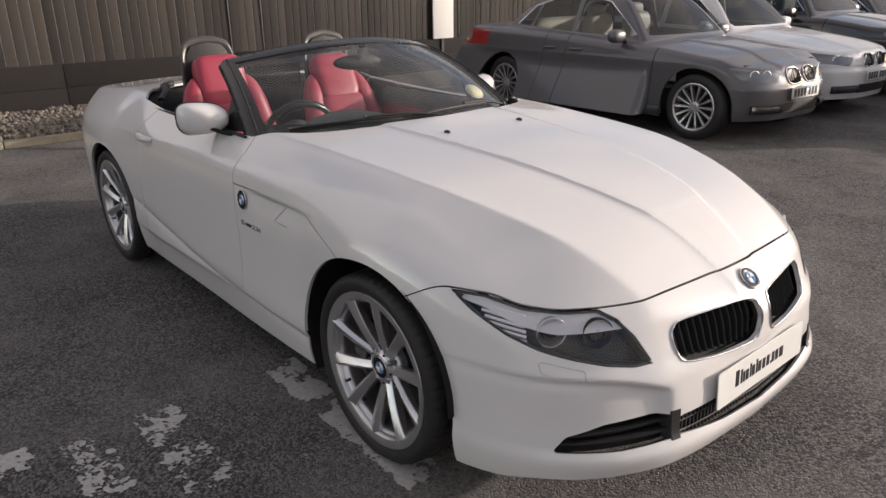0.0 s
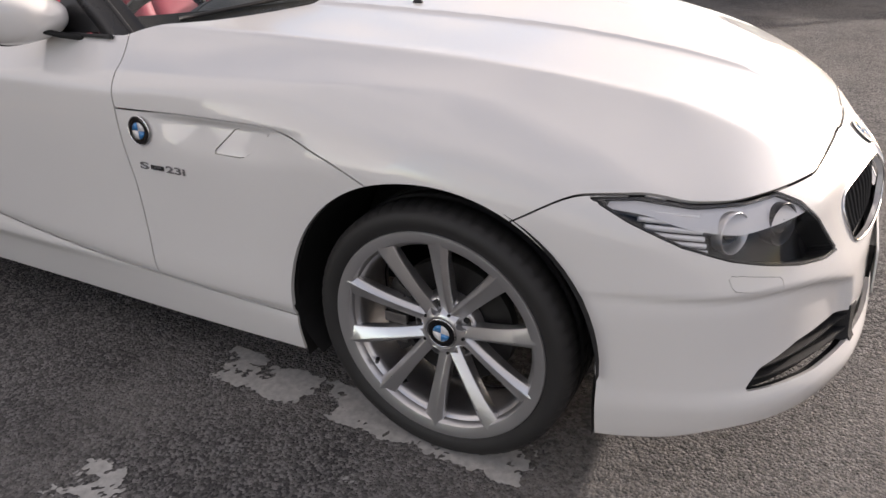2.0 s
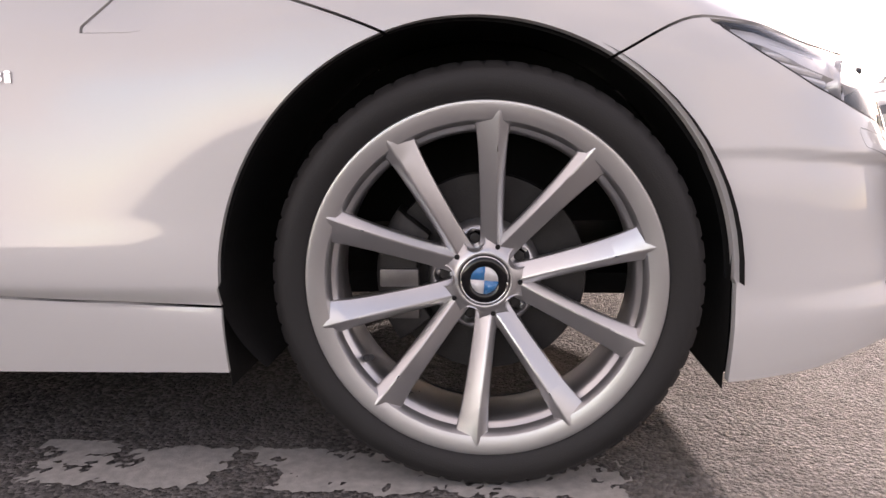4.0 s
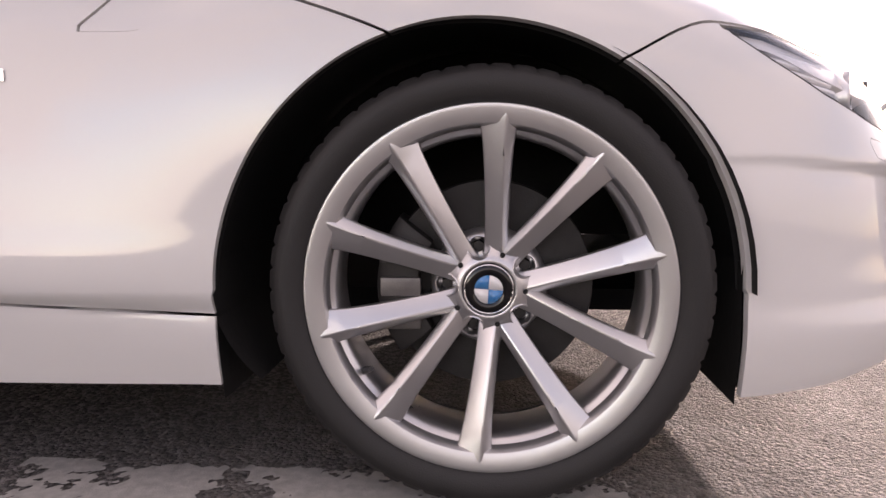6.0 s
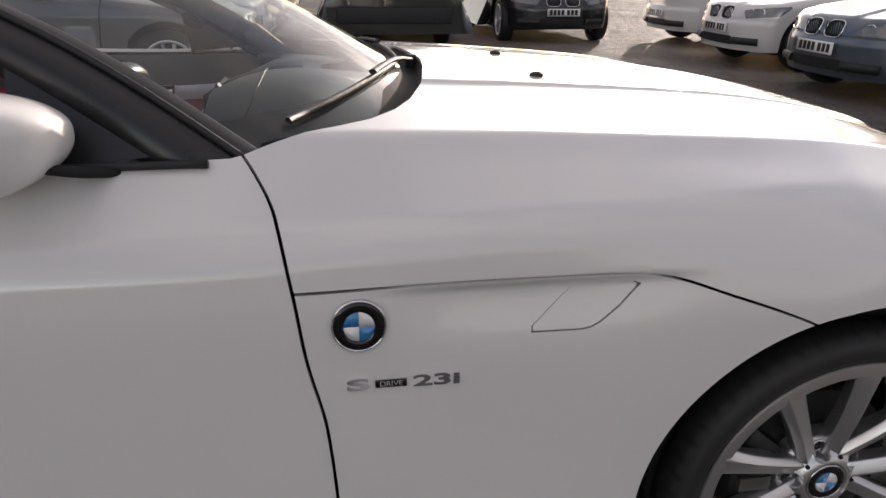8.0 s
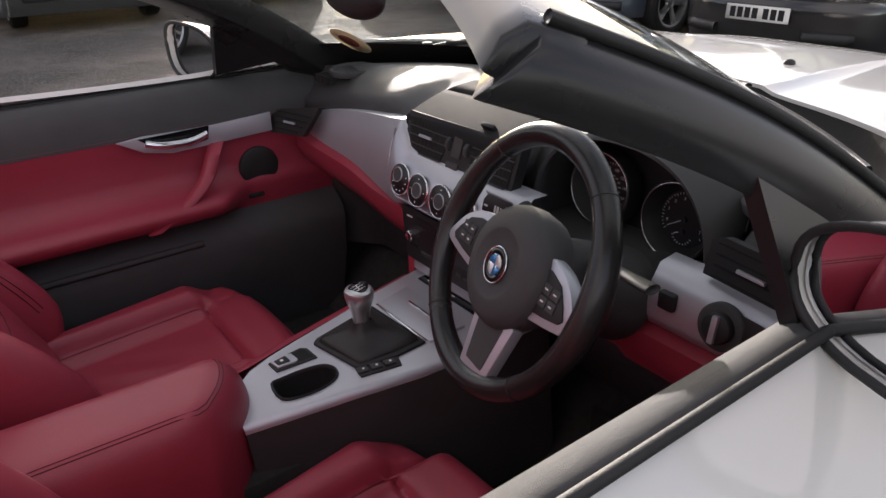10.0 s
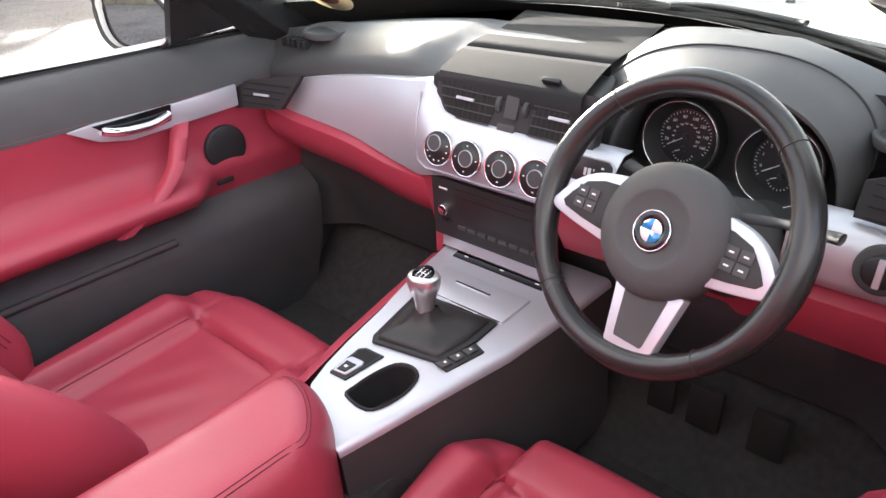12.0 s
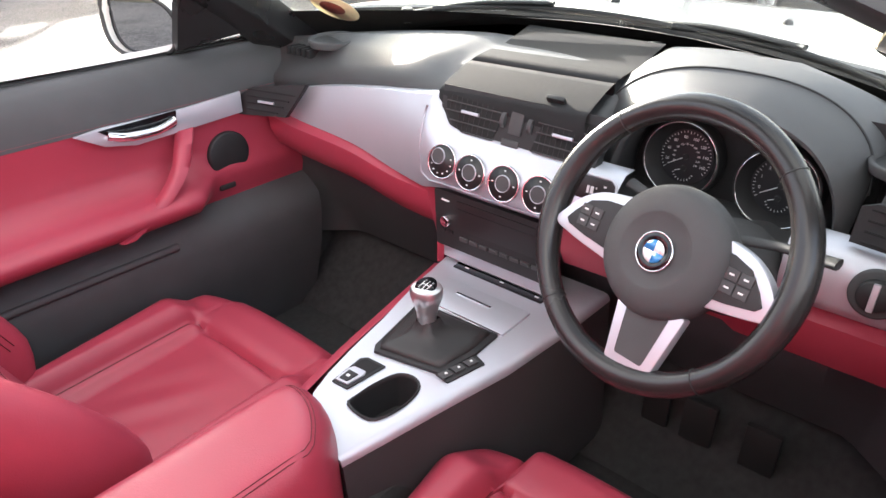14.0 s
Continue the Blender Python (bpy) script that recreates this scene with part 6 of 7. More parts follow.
def steering_wheel():
    n = Vector((-.88, .185, .43)).normalized()
    c = Vector((-1.266, -.355, .825))
    m = facing(c, n)
    sw = thing("steering_wheel", "black leather three-spoke steering wheel with silver spoke trim", "steering wheel")
    R = .1680
    up = .007
    bm = bmesh.new()
    rows = []
    for i in range(96):
        a = 2 * math.pi * i / 96
        rr = .0165 + .0012 * math.cos(4 * a)
        rows.append([m @ Vector((-.006 + (R + rr * math.cos(b)) * math.cos(a), up + (R + rr * math.cos(b)) * math.sin(a), 1.15 * rr * math.sin(b))) for b in [2 * math.pi * j / 14 for j in range(14)]])
    grid(bm, rows, close_u=True, close_v=True)
    bmesh.ops.recalc_face_normals(bm, faces=bm.faces)
    part("rim", bm, LEATHER, sw, "black leather rim")
    for a in (48, 132, 228, 312):
        a = radians(a)
        bm = bmesh.new()
        cc = Vector((-.006 + R * math.cos(a), up + R * math.sin(a), 0))
        d = Vector((math.cos(a), math.sin(a), 0))
        tube(bm, [m @ (cc + d * .0154 * math.cos(b) + Vector((0, 0, .0177 * math.sin(b)))) for b in [2 * math.pi * j / 20 for j in range(20)]], .0008, 5, closed=True)
        part("rim_seam", bm, BLACK, sw)
    bm = bmesh.new()
    turned(bm, [(.076, -.03), (.0815, -.012), (.0822, .004), (.0805, .014), (.076, .022), (.066, .0285), (.048, .0335), (.0445, .0330), (.041, .0305), (.0001, .0300)], 64, m @ Matrix.Translation((.009, .001, 0)) @ Matrix.Rotation(radians(90), 4, 'X'))
    bmesh.ops.recalc_face_normals(bm, faces=bm.faces)
    hub = part("airbag_pad", bm, SOFT, sw, "round black airbag pad")
    badge("wheel_badge", hub, m @ Matrix.Translation((.009, -.001, .0302)), .0235)
    for s in (-1, 1):
        bm = bmesh.new()
        o = spline([(s * x, y, 0) for x, y in ((.055, .047), (.085, .043), (.110, .036), (.134, .020), (.152, -.003), (.1585, -.014), (.154, -.0225), (.140, -.027), (.110, -.033), (.060, -.040))], 4)
        o = [(p.x, p.y) for p in o]
        plate(bm, o if s < 0 else o[::-1], .022, m @ Matrix.Translation((0, 0, -.012)))
        bmesh.ops.recalc_face_normals(bm, faces=bm.faces)
        sp = part("spoke", bm, SATIN, sw, "satin silver spoke round a black button pad", bevel=.004)
        bm = bmesh.new()
        o = [(s * .050, .034), (s * .090, .031), (s * .114, .023), (s * .131, .004), (s * .140, -.010), (s * .134, -.0165), (s * .104, -.0225), (s * .050, -.029)]
        plate(bm, o if s < 0 else o[::-1], .004, m @ Matrix.Translation((0, 0, .0085)))
        bmesh.ops.recalc_face_normals(bm, faces=bm.faces)
        pd = part("button_pad", bm, BLACK, sp, bevel=.001)
        for bx in (.0965, .1140):
            for by in (.0105, -.0050):
                bm = bmesh.new()
                box(bm, s * bx - .0080, s * bx + .0080, by - .0066, by + .0066, .0120, .0145, m)
                part("button", bm, SOFT, pd, bevel=.0012)
                bm = bmesh.new()
                box(bm, s * bx - .003, s * bx + .003, by - .001, by + .001, .0144, .0148, m)
                part("button_mark", bm, PRINT, pd)
    bm = bmesh.new()
    plate(bm, [(-.047, -.060), (-.031, -.154), (-.026, -.164), (-.016, -.169), (.016, -.169), (.026, -.164), (.031, -.154), (.047, -.060)][::-1], .018, m @ Matrix.Translation((.021, 0, -.008)))
    bmesh.ops.recalc_face_normals(bm, faces=bm.faces)
    sp = part("spoke", bm, SATIN, sw, "satin silver lower spoke with a black panel", bevel=.004)
    bm = bmesh.new()
    plate(bm, [(-.029, -.070), (-.0205, -.132), (-.0185, -.135), (.0185, -.135), (.0205, -.132), (.029, -.070)][::-1], .0015, m @ Matrix.Translation((.021, 0, .0095)))
    bmesh.ops.recalc_face_normals(bm, faces=bm.faces)
    part("spoke_panel", bm, SOFT, sp)
    bm = bmesh.new()
    rod(bm, m @ Vector((0, 0, -.02)), m @ Vector((0, 0, -.20)), .05, .07, 24)
    part("column_shroud", bm, SOFT, sw, bevel=.01)
    for s in (-1, 1):
        bm = bmesh.new()
        tube(bm, [m @ Vector((s * .05, .045, -.075)), m @ Vector((s * .10, .055, -.075)), m @ Vector((.163 if s > 0 else -.125, .060, -.072))], [.010, .009, .011], 10, flat=.6)
        part("column_stalk", bm, SOFT, sw)
    # small climate display in the dash beside the column
    mm = facing((-1.150, -.193, .822), (-1, 0, .25))
    bm = bmesh.new()
    plate(bm, [(-.026, .018), (.030, .0175), (.036, .012), (.041, -.012), (.036, -.017), (-.024, -.017), (-.034, -.010), (-.034, .006)][::-1], .004, mm)
    bmesh.ops.recalc_face_normals(bm, faces=bm.faces)
    sp = part("climate_display", bm, PANE, sw, "dark climate display with a silver edge", bevel=.001)
    for x0, x1, y0, y1 in ((-.030, -.022, -.003, .000), (-.006, -.002, -.007, .004), (.000, .005, -.007, .004), (.008, .010, .001, .004), (.020, .024, .006, .009), (.024, .030, -.014, -.012)):
        bm = bmesh.new()
        box(bm, x0, x1, y0, y1, .004, .0044, mm)
        part("display_mark", bm, PRINT, sp)
    bm = bmesh.new()
    tube(bm, [mm @ Vector((x, y, .003)) for x, y in ((-.03, .0195), (.030, .0195), (.038, .013), (.043, -.016))], .0022, 6)
    part("panel_edge", bm, SATIN, sp)


steering_wheel()


def door_inner(s, out=0.0):
    """The cabin side of a door: black top roll, red card, silver handle trim, pull, armrest and pocket."""
    X0, X1 = -1.00, -2.02
    shift = Matrix.Translation((0, s * out, 0))
    xs = np.linspace(X0, X1, 26)
    bm, rows = bmesh.new(), []
    for x in xs:
        top = .888 if s > 0 else .912
        rows.append([(x, s * .742, top - .012), (x, s * .735, top), (x, s * .715, top - .002), (x, s * .695, top - .015), (x, s * .672, .845), (x, s * .664, .795)])
    grid(bm, rows)
    card = part("door_card", bm, SOFT, car, "black door top over a red leather door card")
    seam("window_seal", [(x, s * .7415, .8875 if s > 0 else .9115) for x in xs], card, .006, BLACK)
    bm, rows = bmesh.new(), []
    for x in xs:
        k = 1 if x < -1.32 else max(0, 1 - (x + 1.32) / .07)
        rows.append([(x, s * .665, .802), (x, s * .668, .76), (x, s * .672, .70), (x, s * (.668 - .01 * k), .665), (x, s * (.660 - .05 * k), .650), (x, s * (.655 - .075 * k), .640), (x, s * (.655 - .082 * k), .625), (x, s * (.662 - .068 * k), .600), (x, s * .668, .572)])
    grid(bm, rows)
    part("door_leather", bm, RED, card, "red leather door panel with armrest")
    bm, rows = bmesh.new(), []
    for x in xs:
        rows.append([(x, s * .668, .575), (x, s * .640, .560), (x, s * .612, .535), (x, s * .606, .50), (x, s * .615, .40), (x, s * .655, .25), (x, s * .66, .20)])
    grid(bm, rows)
    part("door_pocket", bm, SOFT, card, "black lower door with pocket")
    seam("pocket_lip", [(x, s * .611, .535) for x in np.linspace(-1.38, -1.95, 12)], card, .008, SOFT)
    # silver handle trim
    bm = bmesh.new()
    o = [(-1.155, .806), (-1.155, .760), (-1.30, .755), (-1.40, .752), (-1.46, .765), (-1.515, .797), (-1.46, .802), (-1.37, .800), (-1.29, .800)]
    m = Matrix(((1, 0, 0, 0), (0, 0, s, s * .660), (0, 1, 0, 0), (0, 0, 0, 1)))
    plate(bm, o, -.008, m)
    bmesh.ops.recalc_face_normals(bm, faces=bm.faces)
    tr = part("handle_trim", bm, SATIN, card, "satin silver handle surround", bevel=.003)
    bm = bmesh.new()
    plate(bm, [(-1.31, .800), (-1.315, .770), (-1.36, .762), (-1.43, .768), (-1.47, .798)], -.0105, m)
    bmesh.ops.recalc_face_normals(bm, faces=bm.faces)
    part("handle_recess", bm, GLOSS, tr)
    bm = bmesh.new()
    tube(bm, spline([(-1.318, s * .648, .783), (-1.36, s * .638, .776), (-1.42, s * .638, .778), (-1.455, s * .648, .786)], 6), .007, 8, flat=1.3)
    part("door_lever", bm, CHROME, tr, "chrome door lever")
    # curved red pull
    bm, rows = bmesh.new(), []
    for p in spline([(-1.295, s * .655, .758), (-1.315, s * .632, .735), (-1.345, s * .612, .69), (-1.40, s * .598, .645), (-1.485, s * .592, .598)], 8):
        rows.append([p + Vector((dx, dy * s, 0)) for dx, dy in ((-.016, .012), (-.017, -.004), (-.010, -.012), (.010, -.012), (.017, -.004), (.016, .012))])
    grid(bm, rows, close_v=True, cap=True)
    bmesh.ops.recalc_face_normals(bm, faces=bm.faces)
    part("door_pull", bm, RED, card, "curved red pull strap", angle=60)
    bm = bmesh.new()
    turned(bm, [(.050, -.002), (.050, .008), (.046, .010), (.0001, .006)], 36, Matrix.Translation((-1.198, s * .668, .674)) @ Matrix.Rotation(radians(180 if s < 0 else 0), 4, 'Z') @ Matrix.Rotation(radians(180), 4, 'Z') @ Matrix.Diagonal((1, 1, 1, 1)))
    part("door_speaker", bm, BLACK, card, "round black speaker grille")
    bm = bmesh.new()
    box(bm, -1.235, -1.195, s * .655, s * .670, .598, .610)
    part("window_switch", bm, BLACK, card, bevel=.003)
    # side of the dash and footwell
    bm, rows = bmesh.new(), []
    for x in np.linspace(-.80, -1.02, 5):
        rows.append([(x, s * .69, z) for z in (.20, .45, .60, .75, .84)])
    grid(bm, rows)
    part("footwell_side", bm, CARPET, card)
    for ob in card.children:
        if not ob.name.startswith(("window_seal", "footwell_side")):
            ob.matrix_basis = shift


door_inner(1)
door_inner(-1, .055)

for y, w in ((-.28, .05), (-.36, .06), (-.47, .06)):
    bm = bmesh.new()
    box(bm, -.965, -.95, y - w / 2, y + w / 2, .30, .39, Matrix())
    part("pedal", bm, RUBBER, car, bevel=.004)

# round paper disc in the corner of the glass, cream with a brown-red middle
bm = bmesh.new()
dm = facing((-.995, .515, .972), (-.62, -.10, -.78))
plate(bm, [(.055 * math.cos(a), .050 * math.sin(a)) for a in [2 * math.pi * i / 32 for i in range(32)]], .001, dm)
disc = part("paper_disc", bm, material("cream_paper", (0.72, 0.63, 0.38), 0.6, vary=0.1, scale=60), car, "round paper disc stuck inside the glass")
bm = bmesh.new()
plate(bm, [(-.006 + .030 * math.cos(a), .024 * math.sin(a)) for a in [2 * math.pi * i / 28 for i in range(28)]], .0006, dm @ Matrix.Translation((0, 0, .001)))
part("disc_print", bm, material("brown_red_print", (0.22, 0.06, 0.04), 0.6, vary=0.2, scale=80), disc)


# ---- the other parked cars ----
def ray_skin(f, wb, n_phi=84):
    """Right half of a parked car's skin. Local frame: front axle at x = 0, nose towards +x."""
    phi = np.radians(np.concatenate([np.linspace(-62, -20, 12), np.linspace(-18, 62, n_phi - 26), np.linspace(64, 90, 14)]))
    st = [(-wb, a) for a in np.linspace(-90, -5, 16)] + [(x, 0) for x in np.linspace(-wb, .1, 78)] + [(.1, a) for a in np.linspace(4, 90, 24)]
    O, D = [], []
    for x, a in st:
        a = math.radians(a)
        c, s = np.cos(phi), np.sin(phi)
        O.append(np.stack([np.full_like(phi, x), 0 * phi, 0 * phi + .5], 1))
        D.append(np.stack([c * math.sin(a), -c * math.cos(a), s], 1))
    O, D = np.array(O), np.array(D)
    n, k = O.shape[:2]
    O, D = O.reshape(-1, 3), D.reshape(-1, 3)
    lo, hi = np.zeros(len(O)), np.full(len(O), 2.2)
    for _ in range(28):
        mid = (lo + hi) / 2
        inn = f(*(O + mid[:, None] * D).T) < 0
        lo, hi = np.where(inn, mid, lo), np.where(inn, hi, mid)
    V = O + hi[:, None] * D
    V[:, 1] = np.minimum(V[:, 1], 0)
    e, g = 2e-3, []
    W = V - np.array([0, 1e-3, 0])
    for a in range(3):
        q = np.zeros(3)
        q[a] = e
        g.append(f(*(W + q).T) - f(*(W - q).T))
    N = np.stack(g, 1)
    N[np.abs(V[:, 1]) < 1e-5, 1] = 0
    N /= np.maximum(np.linalg.norm(N, axis=1), 1e-9)[:, None]
    i, j = np.meshgrid(np.arange(n - 1), np.arange(k - 1), indexing='ij')
    a, b, c, d = (i * k + j).ravel(), ((i + 1) * k + j).ravel(), ((i + 1) * k + j + 1).ravel(), (i * k + j + 1).ravel()
    return tidy(V, N, np.vstack([np.stack([a, b, c], 1), np.stack([a, c, d], 1)]))


def car_skin(P):
    wb, nose, tail, hw = P["wb"], P["nose"], P["tail"], P["half"]
    bonnet = curve1([-wb - tail, -wb - tail + .15, P["deck_x"], P["cowl"], -.15, .2, nose - .25, nose - .08, nose], [P["deck_z"] - .12, P["deck_z"], P["deck_z"] + .01, P["belt"] + .035, P["belt"] - .015, P["belt"] - .07, P["lip"] + .02, P["lip"] - .03, P["lip"] - .12])
    roof = curve1(P["roof_x"], P["roof_z"])
    plan = curve1([-wb - tail, -wb - tail + .25, -wb, -wb / 2, 0, nose - .35, nose], [hw - .16, hw - .07, hw - .008, hw + .008, hw - .006, hw - .07, hw - .22])
    prof = curve1([.15, .25, .35, .55, .735, .77, .92, 1.1], [-.06, -.025, -.012, -.003, .006, -.002, -.036, -.10])

    def f(x, y, z):
        ay = np.sqrt(y * y + 1e-6)
        hump = .016 * step((.30 + .22 * np.clip(-x, 0, .8) - ay) / .014) * step((x + .62) / .05)
        body = smax(z - bonnet(x) - hump + .06 * (ay / hw) ** 3, ay - plan(x) - prof(z), .07)
        front = x - (nose - .34 * (ay / hw) ** 2.8 - .30 * np.maximum(z - P["lip"] + .16, 0) - .10 * np.maximum(.35 - z, 0) + .028 * step((.545 - z) / .012) * step((z - .26) / .02))
        back = -x - (wb + tail - .20 * (ay / hw) ** 3 - P["slope"] * np.maximum(z - .75, 0))
        body = smax(smax(body, front, .06), back, .07)
        cab = smax(z - roof(x) + .05 * (ay / .6) ** 2, ay - (hw - .105 - .42 * (z - P["belt"])), .10)
        cab = smax(cab, x + .56, .04)
        cab = smax(cab, -x - (wb + tail - .02 - P["slope"] * np.maximum(z - .75, 0)), .06)
        h = np.maximum(.03 - np.abs(body - cab), 0) / .03
        return np.minimum(body, cab) - h * h * .03 / 4
    return f


SEDAN = dict(wb=2.76, nose=.62, tail=.98, half=.91, belt=.90, lip=.735, cowl=-.62, deck_x=-2.75, deck_z=1.02, slope=.15,
             roof_x=[-3.1, -2.95, -2.45, -1.7, -1.25, -.62, -.5], roof_z=[.9, 1.03, 1.34, 1.43, 1.40, .93, .85],
             glass=[(-2.66, 1.04), (-2.45, 1.25), (-2.15, 1.335), (-1.6, 1.355), (-1.30, 1.30), (-.82, .975), (-.95, .955), (-1.8, .985)], pillars=(-1.72, -2.36))
HATCH = dict(wb=2.69, nose=.72, tail=.80, half=.885, belt=.91, lip=.76, cowl=-.60, deck_x=-2.9, deck_z=1.0, slope=.42,
             roof_x=[-3.45, -3.3, -2.9, -1.8, -1.25, -.62, -.5], roof_z=[1.0, 1.22, 1.38, 1.44, 1.41, .94, .85],
             glass=[(-2.85, 1.10), (-2.6, 1.30), (-2.2, 1.345), (-1.6, 1.36), (-1.30, 1.31), (-.82, .985), (-.95, .965), (-1.8, 1.0)], pillars=(-1.72, -2.42))
UTILITY = dict(wb=2.85, nose=.82, tail=.95, half=.93, belt=1.02, lip=.91, cowl=-.62, deck_x=-3.0, deck_z=1.05, slope=.22,
               roof_x=[-3.75, -3.6, -3.2, -1.8, -1.25, -.62, -.5], roof_z=[1.2, 1.5, 1.64, 1.69, 1.65, 1.05, .95],
               glass=[(-3.35, 1.18), (-3.2, 1.50), (-2.6, 1.57), (-1.6, 1.60), (-1.30, 1.53), (-.82, 1.10), (-.95, 1.08), (-1.8, 1.12)], pillars=(-1.78, -2.62))
SKINS = {}
RIMS = {}


def plain_wheel(parent, m, spokes, R=.325):
    key = (spokes, R)
    if key not in RIMS:
        bm = bmesh.new()
        turned(bm, [(R * .70, -.085), (R * .73, -.098), (R * .80, -.106), (R * .90, -.102), (R * .975, -.085), (R, -.06), (R, .06), (R * .97, .09), (R * .72, .1)], 48)
        bmesh.ops.recalc_face_normals(bm, faces=bm.faces)
        tyre = part("wheel", bm, RUBBER, parent, "black tyre on a silver alloy wheel")
        bm = bmesh.new()
        turned(bm, [(R * .60, .08), (R * .64, -.06), (R * .66, -.095), (R * .70, -.100), (R * .735, -.097), (R * .735, -.08)], 48)
        bmesh.ops.recalc_face_normals(bm, faces=bm.faces)
        rim = part("rim", bm, SILVER, tyre)
        for k in range(spokes):
            a = 2 * math.pi * k / spokes
            bm = bmesh.new()
            box(bm, .03, R * .68, -.090, -.065, -.010 if spokes > 8 else -.026, .010 if spokes > 8 else .026)
            for v in bm.verts:
                if v.co.x < .1:
                    v.co.y += .02
                    v.co.z *= .75
                else:
                    v.co.z *= 1.35
            bm.transform(Matrix.Rotation(a, 4, 'Y'))
            part("spoke", bm, SILVER, rim, bevel=.004)
        bm = bmesh.new()
        turned(bm, [(R * .20, -.045), (R * .17, -.070), (R * .10, -.076), (R * .095, -.072), (.0001, -.072)], 24)
        bmesh.ops.recalc_face_normals(bm, faces=bm.faces)
        part("hub", bm, SILVER, rim)
        bm = bmesh.new()
        turned(bm, [(R * .60, -.02), (.0001, -.02)], 32)
        part("wheel_back", bm, DARK, rim)
        RIMS[key] = tyre
        tyre.matrix_basis = m
        return tyre
    t = copy_thing(RIMS[key], m)
    t.parent = parent
    return t


def parked_car(kind, paint, m, label, spokes=14, front=True, rear=False, seats=None, plate_out=True):
    P = {"sedan": SEDAN, "hatch": HATCH, "utility": UTILITY}[kind]
    f = car_skin(P)
    root = thing("parked_car", label, "car", m, group="parked cars")
    wb, nose, hw = P["wb"], P["nose"], P["half"]
    if kind not in SKINS:
        half = ray_skin(f, wb)
        half = keep(half, lambda x, y, z: z - np.where((x < -.4) & (x > .4 - wb), .20, .22))
        for x0 in (0, -wb):
            half = keep(half, (lambda x0: lambda x, y, z: np.where(np.abs(y) > .5, np.maximum(.372 - np.hypot(x - x0, z - .335), np.minimum(.372 - np.abs(x - x0), .335 - z)), -1))(x0), False)
        side = inside(P["glass"])
        p1, p2 = P["pillars"]
        sg = lambda x, y, z: np.where(np.abs(y) > .42, np.minimum(np.minimum(side(x, z), np.abs(x - p1 + .0 * z) - .035), np.abs(x - p2 - .25 * (z - 1.2)) - .018), -1)
        glass_m = keep(half, sg)
        half = keep(half, sg, False)
        b = P["belt"]
        zr = max(P["roof_z"])
        # windscreen and rear glass, inside the pillars
        ws = lambda x, y, z: np.where(x > -1.5, np.minimum.reduce([z - b - .07, zr - .07 - z, .70 - .42 * (z - b) - np.abs(y), x + 1.5]), -1)
        rw = lambda x, y, z: np.where(x < P["deck_x"] + .55, np.minimum.reduce([z - max(P["deck_z"], 1.0) - .06, zr - .10 - z, .66 - .42 * (z - b) - np.abs(y)]), -1)
        screen = keep(half, ws)
        half = keep(half, ws, False)
        back = keep(half, rw)
        half = keep(half, rw, False)
        d1 = lambda x, y, z: np.where((z < b + .08) & (z > .30), x - p1 + .03 * (z - .6), 1)
        lm = lambda x, y, z: np.where(x > .1, lampf(np.degrees(np.arctan2(x - .1, np.maximum(-y, 1e-6))) * .01, z), -1)
        lampf = inside([(.12, b - .165), (.38, b - .205), (.53, b - .235), (.50, b - .325), (.22, b - .285)])
        lamp_m = keep(half, lm)
        half = keep(half, lm, False)
        tl = lambda x, y, z: np.where(x < -wb - .3, np.minimum.reduce([np.abs(y) - (hw - .20), z - (P["deck_z"] - .25), (P["deck_z"] - .06) - z]), -1)
        tail_m = keep(half, tl)
        half = keep(half, tl, False)
        # door shut lines
        doors = []
        rest = half
        for x0 in (-.50, p1, P["pillars"][1] + .28):
            a, rest = gap_cut(rest, (lambda x0: lambda x, y, z: x - x0 - .10 * (z - .6))(x0), .004)
            doors.append(a)
        doors.append(rest)
        SKINS[kind] = (doors, glass_m, screen, back, lamp_m, tail_m)
    doors, glass_m, screen, back, lamp_m, tail_m = SKINS[kind]
    key = (kind, paint.name)
    if key not in SKINS:
        made = []
        names = ("front_body", "front_door", "rear_door", "rear_body")
        for nme, M in zip(names, doors):
            if nme.endswith("door"):
                for mm in (M, mirrored(M)):
                    made.append(panel(nme, mm, paint, root, depth=.02))
            else:
                made.append(panel(nme, joined(M, mirrored(M)), paint, root, depth=.02))
        for nme, M, mat in (("side_glass", glass_m, SMOKED), ("headlight", lamp_m, LAMP_GLASS), ("tail_light", tail_m, AMBER)):
            for mm in (M, mirrored(M)):
                made.append(panel(nme, mm, mat, root, depth=.004, lift=-.003))
        made.append(panel("windscreen", joined(screen, mirrored(screen)), SMOKED, root, depth=.004, lift=-.003))
        made.append(panel("rear_window", joined(back, mirrored(back)), SMOKED, root, depth=.004, lift=-.003))
        SKINS[key] = [o.data for o in made if o], [o.name.split(".")[0] for o in made if o]
        for o in made:
            if o and o.name.split(".")[0] in ("side_glass", "windscreen", "rear_window"):
                o.visible_shadow = False
    else:
        for me, nme in zip(*SKINS[key]):
            o = new(nme, me)
            o.parent = root
            o.visible_shadow = nme not in ("side_glass", "windscreen", "rear_window")
    for x in (0, -wb):
        plain_wheel(root, pose(x, -hw + .135, .325), spokes)
        plain_wheel(root, pose(x, hw - .135, .325, 0, 0, 180), spokes)
        bm = bmesh.new()
        box(bm, x - .38, x + .38, -hw + .26, hw - .26, .25, .74)
        part("wheel_well", bm, DARK, root)
    bm = bmesh.new()
    box(bm, -wb - .4, nose - .35, -.7, .7, .19, .24)
